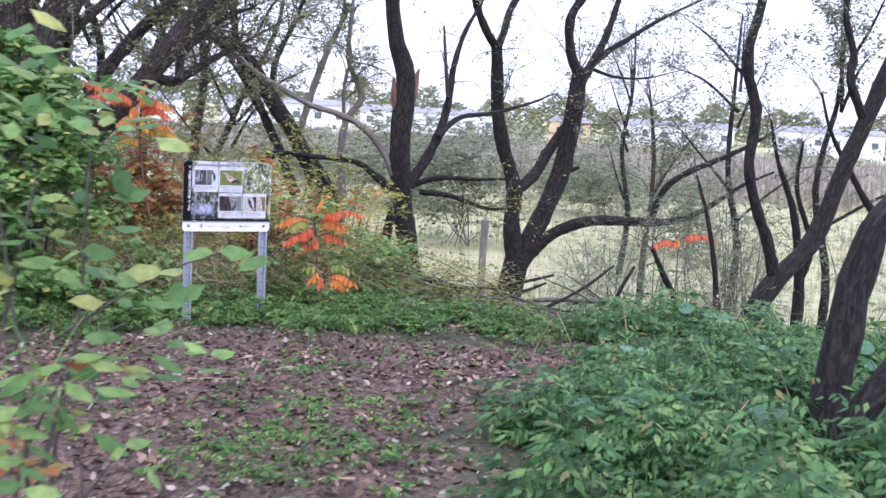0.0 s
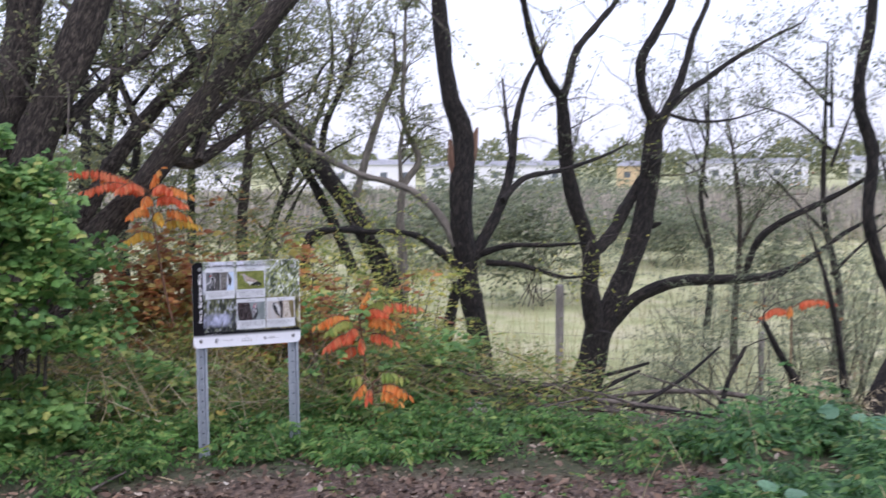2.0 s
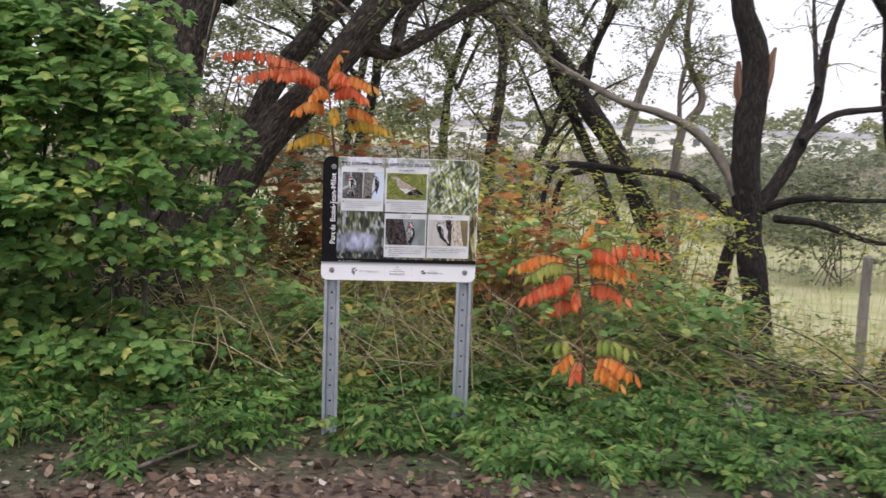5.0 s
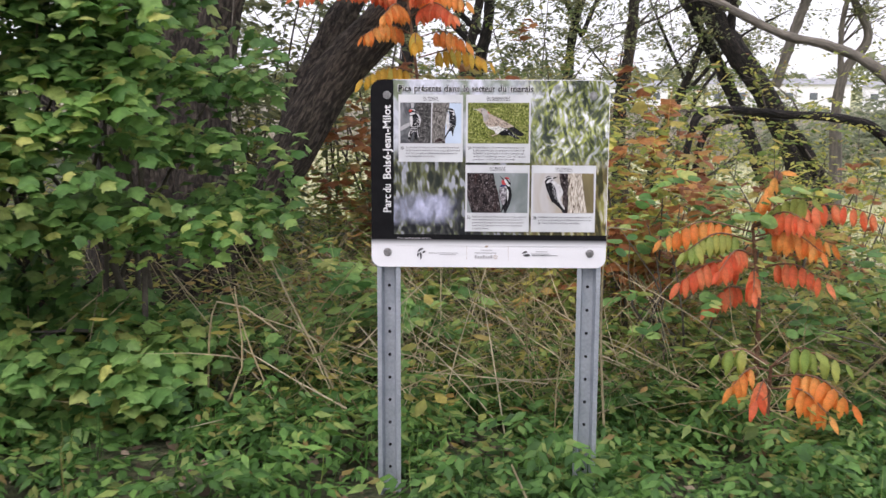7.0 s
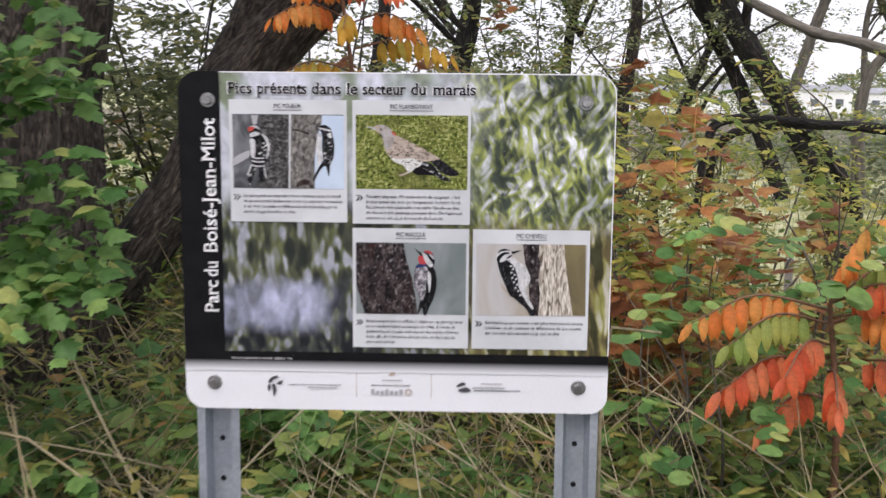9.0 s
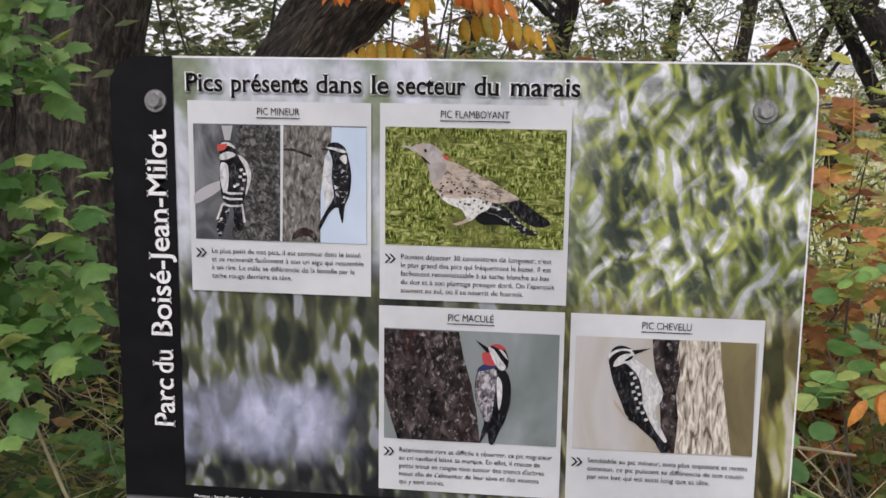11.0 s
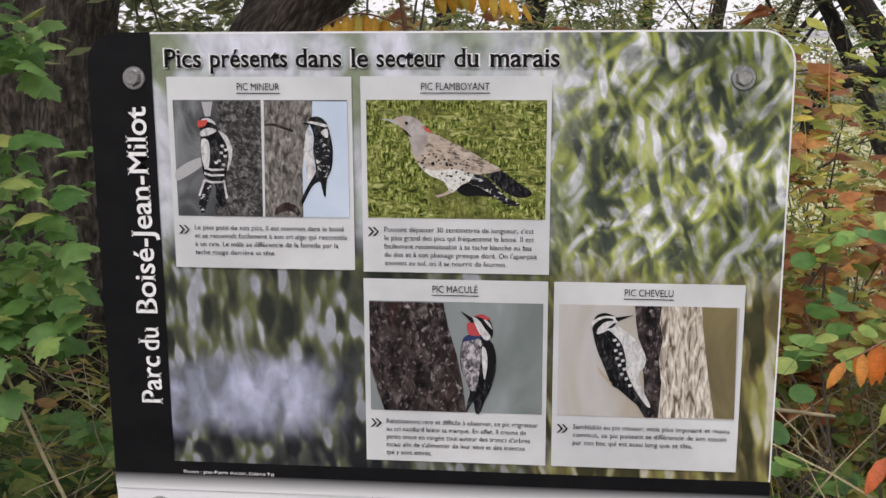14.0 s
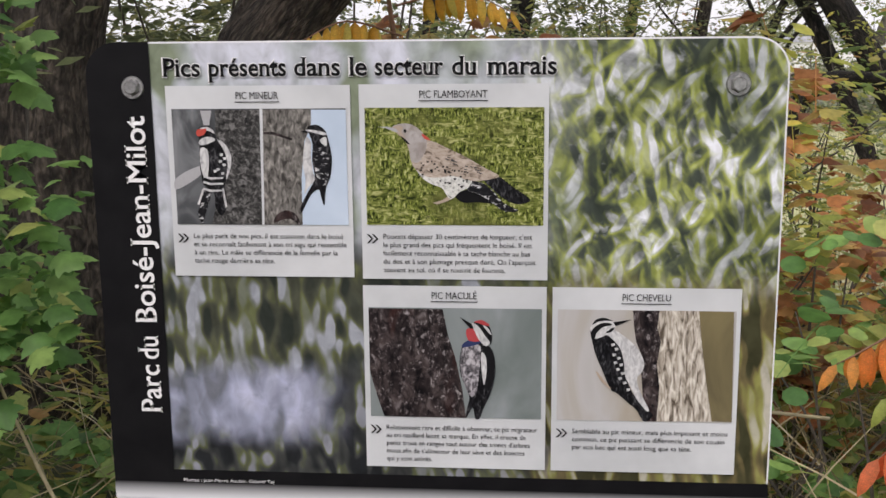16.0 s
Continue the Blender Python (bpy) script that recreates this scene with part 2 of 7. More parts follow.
def marsh_print():
    """The sign's printed backdrop: pale haze above, green reeds at one side, dark water with a pale reflection below, blended softly."""
    m, ns, ls, b = nodes_of("marsh_print")
    tc = ns.new("ShaderNodeTexCoord")
    sep = ns.new("ShaderNodeSeparateXYZ")
    ls.new(tc.outputs["Object"], sep.inputs[0])
    wob = noise_node(ns, ls, 14, 3)

    def edge(sock, lo, hi, soft=0.05):
        a = ns.new("ShaderNodeMath")
        a.operation = 'MULTIPLY_ADD'
        ls.new(wob.outputs["Fac"], a.inputs[0])
        a.inputs[1].default_value = soft
        ls.new(sock, a.inputs[2])
        r = ns.new("ShaderNodeMapRange")
        r.interpolation_type = 'SMOOTHSTEP'
        r.inputs[1].default_value, r.inputs[2].default_value = lo + soft / 2, hi + soft / 2
        ls.new(a.outputs[0], r.inputs[0])
        return r.outputs[0]

    def times(p, q):
        a = ns.new("ShaderNodeMath")
        a.operation = 'MULTIPLY'
        ls.new(p, a.inputs[0])
        ls.new(q, a.inputs[1])
        return a.outputs[0]

    def layer(scale, stretch, stops, distortion=0.6):
        n = noise_node(ns, ls, scale, 5, distortion, stretch=stretch)
        r = ramp(ns, stops)
        ls.new(n.outputs["Fac"], r.inputs["Fac"])
        return r.outputs["Color"]
    def leaves_of(across, along, tilt, stops, smooth=0.45):
        """Soft leaf-like dabs, each of one tone, leaning by a tilt."""
        warp = noise_node(ns, ls, 22, 2)
        off = ns.new("ShaderNodeVectorMath")
        off.operation = 'MULTIPLY_ADD'
        off.inputs[1].default_value = (0.018, 0.0, 0.018)
        ls.new(warp.outputs["Color"], off.inputs[0])
        ls.new(tc.outputs["Object"], off.inputs[2])
        turn_map, size_map = ns.new("ShaderNodeMapping"), ns.new("ShaderNodeMapping")
        turn_map.inputs["Rotation"].default_value = (0, radians(tilt), 0)
        size_map.inputs["Scale"].default_value = (across, 1.0, along)
        ls.new(off.outputs[0], turn_map.inputs["Vector"])
        ls.new(turn_map.outputs[0], size_map.inputs["Vector"])
        v = ns.new("ShaderNodeTexVoronoi")
        v.feature = 'SMOOTH_F1'
        v.inputs["Scale"].default_value, v.inputs["Smoothness"].default_value = 1.0, smooth
        ls.new(size_map.outputs[0], v.inputs["Vector"])
        one = ns.new("ShaderNodeSeparateColor")
        ls.new(v.outputs["Color"], one.inputs[0])
        r = ramp(ns, stops)
        ls.new(one.outputs[0], r.inputs["Fac"])
        return r.outputs["Color"]
    x, z = sep.outputs["X"], sep.outputs["Z"]
    greens = [(0.22, (0.05, 0.062, 0.05)), (0.36, (0.13, 0.155, 0.08)), (0.46, (0.27, 0.31, 0.075)), (0.55, (0.40, 0.44, 0.15)), (0.62, (0.38, 0.41, 0.30)), (0.74, (0.70, 0.72, 0.75))]
    reeds = mixc(ns, ls, layer(20, (1, 1, 1), [(0.42, (0, 0, 0)), (0.58, (1, 1, 1))]), leaves_of(125, 36, 10, greens, 1.0), leaves_of(100, 30, -36, greens, 1.0))
    reeds = mixc(ns, ls, layer(30, (1, 1, 1), [(0.45, (0.0, 0.0, 0.0)), (0.65, (0.8, 0.8, 0.8))]), reeds, leaves_of(150, 60, 30, greens, 1.0))
    depth = layer(9, (1, 1, 1), [(0.35, (0.55, 0.58, 0.55)), (0.6, (1.15, 1.15, 1.15))])
    reeds = mixc(ns, ls, 1.0, reeds, depth, 'MULTIPLY')
    bank = leaves_of(100, 30, 5, [(0.15, (0.03, 0.036, 0.03)), (0.38, (0.075, 0.08, 0.055)), (0.5, (0.12, 0.135, 0.06)), (0.6, (0.18, 0.195, 0.17)), (0.75, (0.34, 0.36, 0.40))], 1.0)
    pond = leaves_of(70, 26, 3, [(0.15, (0.16, 0.17, 0.20)), (0.35, (0.24, 0.26, 0.33)), (0.55, (0.33, 0.35, 0.46)), (0.85, (0.46, 0.48, 0.61))], 1.0)
    mud = leaves_of(95, 46, 3, [(0.2, (0.02, 0.022, 0.024)), (0.45, (0.06, 0.064, 0.06)), (0.58, (0.11, 0.125, 0.06)), (0.75, (0.24, 0.25, 0.28))], 1.0)
    haze = leaves_of(30, 16, 5, [(0.2, (0.22, 0.26, 0.18)), (0.45, (0.40, 0.44, 0.44)), (0.7, (0.56, 0.58, 0.64))], 0.8)
    low = leaves_of(120, 26, 8, [(0.2, (0.05, 0.05, 0.025)), (0.45, (0.16, 0.13, 0.06)), (0.6, (0.26, 0.26, 0.08)), (0.8, (0.44, 0.42, 0.34))], 1.0)
    col = mixc(ns, ls, times(edge(z, 0.915, 0.955), edge(x, 1.93, 1.84, 0.08)), mud, pond)
    col = mixc(ns, ls, edge(z, 1.0, 1.03), col, bank)
    col = mixc(ns, ls, edge(z, 1.13, 1.19), col, haze)
    side = mixc(ns, ls, edge(z, 1.08, 1.15), low, reeds)
    col = mixc(ns, ls, edge(x, 2.06, 2.19, 0.1), col, side)
    grain = layer(55, (1, 1, 0.7), [(0.3, (0.74, 0.75, 0.74)), (0.5, (1.0, 1.0, 1.0)), (0.7, (1.22, 1.22, 1.24))])
    col = mixc(ns, ls, 1.0, col, grain, 'MULTIPLY')
    ls.new(col, b.inputs["Base Color"])
    b.inputs["Roughness"].default_value = 0.35
    b.inputs["Specular IOR Level"].default_value = 0.08
    return m


PH_MARSH = marsh_print()
PH_TAN_PLUME = photo("print_tan_plumage", [(190, (0.7, 1, 1.2), [(0.33, (0.14, 0.11, 0.085)), (0.45, (0.40, 0.33, 0.27)), (0.7, (0.55, 0.47, 0.40))], 0, 1)])
PH_PALE_PLUME = photo("print_pale_plumage", [(320, (1, 1, 1), [(0.30, (0.22, 0.20, 0.19)), (0.44, (0.58, 0.59, 0.55)), (0.7, (0.80, 0.78, 0.75))], 0, 1)])
PH_MOTTLED = photo("print_mottled_plumage", [(260, (1, 1, 0.6), [(0.32, (0.03, 0.03, 0.035)), (0.46, (0.16, 0.15, 0.16)), (0.56, (0.36, 0.34, 0.36)), (0.7, (0.55, 0.53, 0.55))], 0, 1)])
PH_BARRED = photo("print_barred_plumage", [(210, (0.8, 1, 1.6), [(0.45, (0.012, 0.012, 0.014)), (0.58, (0.03, 0.03, 0.034)), (0.64, (0.62, 0.62, 0.62))], 0, 1)])
PH_GRASS = photo("print_lawn", [(260, (1.5, 1, 0.6), [(0.35, (0.012, 0.018, 0.005)), (0.47, (0.09, 0.115, 0.022)), (0.57, (0.24, 0.28, 0.06)), (0.68, (0.52, 0.53, 0.24))], 0, 1),
                                (190, (0.5, 1, 1.4), [(0.35, (0.02, 0.03, 0.008)), (0.52, (0.17, 0.20, 0.045)), (0.68, (0.50, 0.50, 0.22))], 0.48, 0.6),
                                (45, (0.7, 1, 1), [(0.35, (0.03, 0.04, 0.012)), (0.7, (0.24, 0.25, 0.07))], 0.52, 0.75)])
PH_DARKBARK = photo("print_dark_bark", [(75, (1.1, 1, 0.6), [(0.36, (0.007, 0.006, 0.007)), (0.5, (0.030, 0.023, 0.023)), (0.6, (0.075, 0.058, 0.056)), (0.72, (0.16, 0.14, 0.14))], 0, 1),
                                        (190, (1.2, 1, 0.8), [(0.4, (0.012, 0.010, 0.011)), (0.56, (0.06, 0.048, 0.048)), (0.68, (0.34, 0.31, 0.31))], 0.44, 0.62),
                                        (22, (1.4, 1, 0.5), [(0.4, (0.05, 0.02, 0.017)), (0.7, (0.10, 0.04, 0.032))], 0.56, 0.75)])
PH_INK_PLUME = photo("print_black_plumage", [(240, (1.3, 1, 0.6), [(0.42, (0.006, 0.006, 0.007)), (0.58, (0.022, 0.022, 0.025)), (0.7, (0.09, 0.09, 0.095))], 0, 1)])
PH_HEAD_PLUME = photo("print_grey_head", [(60, (1, 1, 1), [(0.3, (0.26, 0.22, 0.19)), (0.5, (0.37, 0.34, 0.32)), (0.7, (0.46, 0.43, 0.42))], 0, 1), (280, (1, 1, 0.7), [(0.3, (0.20, 0.17, 0.15)), (0.7, (0.42, 0.39, 0.37))], 0.5, 0.8)])
PH_GREYBARK = photo("print_grey_bark", [(190, (1, 1, 0.5), [(0.35, (0.05, 0.047, 0.043)), (0.55, (0.19, 0.18, 0.165)), (0.7, (0.36, 0.34, 0.31))], 0, 1)])
PH_PALEBARK = photo("print_pale_bark", [(220, (1, 1, 0.22), [(0.35, (0.10, 0.08, 0.06)), (0.5, (0.44, 0.39, 0.32)), (0.65, (0.74, 0.70, 0.62))], 0, 1)])
PH_WHITE_PLUME = photo("print_white_plumage", [(130, (1.5, 1, 0.8), [(0.3, (0.34, 0.34, 0.35)), (0.5, (0.56, 0.56, 0.56)), (0.7, (0.72, 0.72, 0.71))], 0, 1)])
PH_SLATEBARK = photo("print_slate_bark", [(210, (1, 1, 1), [(0.33, (0.018, 0.018, 0.018)), (0.5, (0.06, 0.059, 0.057)), (0.7, (0.20, 0.195, 0.19))], 0, 1)])
PH_OLIVE = photo("print_olive_blur", [(16, (1, 1, 0.4), [(0.3, (0.10, 0.085, 0.05)), (0.7, (0.24, 0.20, 0.10))], 0, 1)])
PH_SLATE = photo("print_slate", [(24, (1, 1, 0.5), [(0.3, (0.035, 0.038, 0.042)), (0.5, (0.085, 0.09, 0.095)), (0.68, (0.24, 0.25, 0.26))], 0, 1)])
PH_BLUE = photo("print_pale_blue", [(8, (1, 1, 1), [(0.3, (0.48, 0.58, 0.70)), (0.7, (0.58, 0.68, 0.80))], 0, 1)])
PH_GREEN = photo("print_grey_green", [(12, (1, 1, 0.6), [(0.3, (0.14, 0.17, 0.16)), (0.6, (0.24, 0.27, 0.27)), (0.8, (0.32, 0.35, 0.38))], 0, 1)])
PH_BEIGE = photo("print_beige", [(10, (1, 1, 0.4), [(0.3, (0.36, 0.34, 0.31)), (0.55, (0.48, 0.47, 0.46)), (0.8, (0.34, 0.28, 0.18))], 0, 1)])


# ---- ground ----
def ground_z(x, y):
    """Height of the ground: a trail falling gently to the sign, then a bank down to the marsh."""
    x, y = np.asarray(x, float), np.asarray(y, float)
    z = 0.0 + 0.035 * (8.7 - np.clip(y, -8, 9.2)) - 0.025 * (np.clip(x, -6, 5) - 2)
    d = 0.7 * (x - 4.0) + 0.5 * (y - 10.0) - 0.4
    d = np.where(d > 0, d, 0)
    z = z - 2.8 * (1 - np.exp(-d * d / (d + 0.6) / 4.0))
    near = np.exp(-((x - 2) ** 2 + (y - 5) ** 2) / 900)
    z = z + 0.02 * near * (np.sin(2.1 * x + 1.3 * y) + np.sin(3.7 * y - 1.1 * x)) + 0.012 * near * np.sin(6.1 * x + 0.7) * np.sin(5.3 * y)
    return z


def trail_mask(x, y):
    """1 on the bare litter of the trail, 0 in the green."""
    x, y = np.asarray(x, float), np.asarray(y, float)
    back = np.interp(x, [-3, -1, 0, 1.2, 2, 3, 4, 5, 6], [7.9, 7.85, 7.9, 8.15, 8.15, 7.95, 7.6, 7.2, 6.8]) + 0.07 * np.sin(5.1 * x + 2) + 0.05 * np.sin(11 * x)
    side = np.interp(y, [0, 3.5, 4.4, 5.0, 5.7, 6.1, 6.5, 6.9, 7.3], [1.6, 1.9, 2.3, 2.5, 3.2, 3.85, 4.2, 4.8, 5.0]) + 0.1 * np.sin(4.7 * y)
    left = -2.6 + 0.3 * np.sin(1.7 * y)
    m = np.clip((back - y) / 0.35, 0, 1) * np.clip((side - x) / 0.4, 0, 1) * np.clip((x - left) / 0.5, 0, 1)
    return m


def spaced(lo, hi, step, far, grow=1.22):
    a = list(np.arange(lo, hi, step))
    s, v = step, hi
    while v < far:
        a.append(v)
        s *= grow
        v += s
    a.append(far)
    s, v, left = step, lo - step, []
    while v > -far:
        left.append(v)
        s *= grow
        v -= s
    left.append(-far)
    return np.array(left[::-1] + a)


def make_mesh(name, verts, faces_by_size):
    """A mesh from vertex and face arrays (a list of (n, k) arrays of indices)."""
    me = bpy.data.meshes.new(name)
    verts = np.asarray(verts, dtype=np.float32)
    me.vertices.add(len(verts))
    me.vertices.foreach_set("co", verts.ravel())
    loops = np.concatenate([f.ravel() for f in faces_by_size]).astype(np.int32)
    sizes = np.concatenate([np.full(len(f), f.shape[1], dtype=np.int32) for f in faces_by_size])
    me.loops.add(len(loops))
    me.loops.foreach_set("vertex_index", loops)
    me.polygons.add(len(sizes))
    me.polygons.foreach_set("loop_start", np.concatenate([[0], np.cumsum(sizes)[:-1]]).astype(np.int32))
    me.update(calc_edges=True)
    me.validate()
    return me


gx, gy = spaced(-5, 14, 0.14, 2600), spaced(-3, 17, 0.14, 2600)
GX, GY = np.meshgrid(gx, gy)
GZ = ground_z(GX, GY)
rng = np.random.default_rng(5)
GZ = GZ + rng.normal(0, 0.006, GZ.shape) * (np.abs(GX) < 20)
nx, ny = len(gx), len(gy)
idx = np.arange(nx * ny).reshape(ny, nx)
quads = np.stack([idx[:-1, :-1], idx[:-1, 1:], idx[1:, 1:], idx[1:, :-1]], -1).reshape(-1, 4)
gme = make_mesh("ground", np.stack([GX, GY, GZ], -1).reshape(-1, 3), [quads])
for attr, vals in (("litter", trail_mask(GX, GY)), ("meadow", np.clip((0.7 * (GX - 4) + 0.5 * (GY - 10) - 4) / 4, 0, 1))):
    at = gme.attributes.new(attr, 'FLOAT', 'POINT')
    at.data.foreach_set("value", vals.ravel().astype(np.float32))
gm, ns, ls, b = nodes_of("forest_ground")
n1 = noise_node(ns, ls, 28, 8, 0.5)
r_lit = ramp(ns, [(0.3, (0.05, 0.034, 0.026)), (0.5, (0.12, 0.082, 0.06)), (0.7, (0.22, 0.16, 0.12))])
r_soil = ramp(ns, [(0.3, (0.025, 0.03, 0.014)), (0.55, (0.06, 0.07, 0.03)), (0.75, (0.12, 0.10, 0.06))])
n3 = noise_node(ns, ls, 0.6, 8, 0.4)
r_mea = ramp(ns, [(0.3, (0.30, 0.33, 0.14)), (0.5, (0.46, 0.47, 0.24)), (0.7, (0.54, 0.50, 0.32))])
ls.new(n1.outputs["Fac"], r_lit.inputs["Fac"])
ls.new(n1.outputs["Fac"], r_soil.inputs["Fac"])
ls.new(n3.outputs["Fac"], r_mea.inputs["Fac"])
a1, a2 = ns.new("ShaderNodeAttribute"), ns.new("ShaderNodeAttribute")
a1.attribute_name, a2.attribute_name = "litter", "meadow"
c = mixc(ns, ls, a1.outputs["Fac"], r_soil.outputs["Color"], r_lit.outputs["Color"])
c = mixc(ns, ls, a2.outputs["Fac"], c, r_mea.outputs["Color"])
ls.new(c, b.inputs["Base Color"])
b.inputs["Roughness"].default_value = 0.95
bp = ns.new("ShaderNodeBump")
bp.inputs["Strength"].default_value, bp.inputs["Distance"].default_value = 0.8, 0.03
ls.new(n1.outputs["Fac"], bp.inputs["Height"])
ls.new(bp.outputs[0], b.inputs["Normal"])
gme.materials.append(gm)
tagged(new("ground", gme), "leaf-strewn woodland ground falling to a pale marsh meadow", "ground", kind="structure")


# ---- builders ----
class Build:
    """Collects tubes and leaves and makes one mesh of them."""

    def __init__(self):
        self.v, self.f, self.n, self.c = [], [], 0, []

    def add(self, verts, faces, grain=None):
        self.v.append(np.asarray(verts, float).reshape(-1, 3))
        self.c.append(self.v[-1] if grain is None else grain)
        self.f.append(np.asarray(faces) + self.n)
        self.n += len(self.v[-1])

    def tube(self, path, radii, sides=8, step=0.14, rough=0.0, seed=0, cap=True):
        p, r = curve(path, radii, step)
        n = len(p)
        tan = np.gradient(p, axis=0)
        tan /= np.linalg.norm(tan, axis=1, keepdims=True) + 1e-9
        u = np.cross(tan[0], (0.3, 1, 0.2))
        u /= np.linalg.norm(u)
        th = np.linspace(0, 2 * np.pi, sides, endpoint=False)
        rg = np.random.default_rng(seed + 17)
        ph = rg.uniform(0, 6.28, 3)
        rings = []
        for i in range(n):
            u = u - tan[i] * (u @ tan[i])
            u /= np.linalg.norm(u) + 1e-9
            w = np.cross(tan[i], u)
            k = np.ones(sides)
            if rough:
                k = 1 + rough * (0.5 * np.sin(5 * th + ph[0] + 0.35 * i) + 0.4 * np.sin(3 * th + ph[1] - 0.22 * i)) + rg.normal(0, rough * 0.55, sides)
                k = k * (1 + rough * 0.6 * np.sin(0.9 * i + ph[2]))
            rings.append(p[i] + (r[i] * k)[:, None] * (np.cos(th)[:, None] * u + np.sin(th)[:, None] * w))
        verts = np.concatenate(rings)
        a = np.arange(n * sides).reshape(n, sides)
        bq = np.roll(a, -1, axis=1)
        faces = np.stack([a[:-1], bq[:-1], bq[1:], a[1:]], -1).reshape(-1, 4)
        run = np.concatenate([[0], np.cumsum(np.linalg.norm(np.diff(p, axis=0), axis=1))])
        big = float(r.max())
        grain = np.stack([np.broadcast_to(np.cos(th) * big, (n, sides)) + seed, np.broadcast_to(np.sin(th) * big, (n, sides)), np.broadcast_to(run[:, None], (n, sides))], -1).reshape(-1, 3)
        self.add(verts, faces, grain)
        if cap:
            for ring, centre in ((rings[0], p[0]), (rings[-1], p[-1] + tan[-1] * r[-1] * 0.5)):
                vv = np.concatenate([ring, centre[None]])
                i0 = np.arange(sides)
                self.add(vv, np.stack([i0, np.roll(i0, -1), np.full(sides, sides), np.full(sides, sides)], -1)[:, :3])
        return p

    def leaves(self, shape, pos, along, normal, size):
        """Copies of a leaf shape: base at pos, pointing along, facing normal."""
        tv, tf = shape
        pos, along, normal = (np.asarray(q, float) for q in (pos, along, normal))
        if len(pos) == 0:
            return
        along = along / (np.linalg.norm(along, axis=1, keepdims=True) + 1e-9)
        side = np.cross(along, normal)
        side /= np.linalg.norm(side, axis=1, keepdims=True) + 1e-9
        up = np.cross(side, along)
        size = np.broadcast_to(np.asarray(size, float), (len(pos),))[:, None, None]
        v = pos[:, None] + size * (tv[None, :, :1] * side[:, None] + tv[None, :, 1:2] * along[:, None] + tv[None, :, 2:] * up[:, None])
        f = tf[None] + (np.arange(len(pos)) * len(tv))[:, None, None]
        self.add(v.reshape(-1, 3), f.reshape(-1, tf.shape[1]))

    def mesh(self, name, mat, smooth=False):
        groups = {}
        for f in self.f:
            groups.setdefault(f.shape[1], []).append(f)
        me = make_mesh(name, np.concatenate(self.v), [np.concatenate(g) for g in groups.values()])
        me.materials.append(mat)
        if smooth:
            at = me.attributes.new("bark", 'FLOAT_VECTOR', 'POINT')
            at.data.foreach_set("vector", np.concatenate(self.c).astype(np.float32).ravel())
            me.polygons.foreach_set("use_smooth", np.ones(len(me.polygons), dtype=bool))
        return me


def curve(path, radii, step):
    """A smooth line through the points, cut into short steps."""
    p = np.asarray(path, float)
    r = np.asarray(radii, float)
    if len(p) == 2:
        n = max(2, int(np.linalg.norm(p[1] - p[0]) / step) + 1)
        s = np.linspace(0, 1, n)[:, None]
        return p[0] + (p[1] - p[0]) * s, r[0] + (r[1] - r[0]) * s[:, 0]
    q = np.vstack([2 * p[0] - p[1], p, 2 * p[-1] - p[-2]])
    out, rad = [], []
    for i in range(len(p) - 1):
        a, b0, c0, d0 = q[i:i + 4]
        n = max(1, int(np.linalg.norm(c0 - b0) / step))
        for s in np.linspace(0, 1, n, endpoint=False):
            out.append(0.5 * (2 * b0 + (c0 - a) * s + (2 * a - 5 * b0 + 4 * c0 - d0) * s * s + (3 * b0 - a - 3 * c0 + d0) * s ** 3))
            rad.append(r[i] + (r[i + 1] - r[i]) * s)
    out.append(p[-1])
    rad.append(r[-1])
    return np.array(out), np.array(rad)


def part(name, me, parent, label=""):
    """Links a mesh, made in world coordinates, under a thing or a part."""
    ob = new(name, me)
    ob.parent = parent
    if parent.parent is None:
        ob.matrix_parent_inverse = Matrix.Translation(parent.location).inverted()
    if label:
        ob["label"] = label
    return ob


def thing(name, at, label, category, group="", kind=""):
    e = new(name)
    e.empty_display_size = 0.1
    e.location = at
    return tagged(e, label, category, group, kind)


def fan(outline, cup=0.0):
    """A leaf shape: a fan of triangles round its middle, its rim drooping."""
    o = np.array(outline, float)
    mid = np.array([[0, o[:, 1].mean(), 0]])
    z = -cup * (np.abs(o[:, 0]) + 0.25 * np.abs(o[:, 1] - mid[0, 1]))
    v = np.vstack([np.column_stack([o, z]), mid])
    n = len(o)
    i = np.arange(n)
    return v, np.stack([i, np.roll(i, -1), np.full(n, n)], -1)


half = [(0, 0), (0.16, -0.05), (0.36, 0.0), (0.46, 0.12), (0.36, 0.2), (0.5, 0.32), (0.6, 0.5), (0.44, 0.5), (0.34, 0.52), (0.32, 0.66), (0.22, 0.7), (0.14, 0.84), (0, 1.0)]
MAPLE_SHAPE = fan(half + [(-x, y) for x, y in half[-2:0:-1]], 0.35)
OVAL_SHAPE = (np.array([(0, 0, 0), (0.26, 0.35, -0.08), (0.2, 0.7, -0.1), (0, 1, -0.14), (-0.2, 0.7, -0.1), (-0.26, 0.35, -0.08), (0, 0.4, 0.0), (0, 0.7, -0.02)], float),
              np.array([(0, 1, 6), (1, 2, 7), (1, 7, 6), (2, 3, 7), (3, 4, 7), (4, 5, 7), (5, 6, 7), (5, 0, 6)]))
LANCE_SHAPE = (np.array([(0, 0, 0), (0.13, 0.35, -0.05), (0, 1, -0.18), (-0.13, 0.35, -0.05), (0, 0.4, 0.02)], float), np.array([(0, 1, 4), (1, 2, 4), (2, 3, 4), (3, 0, 4)]))
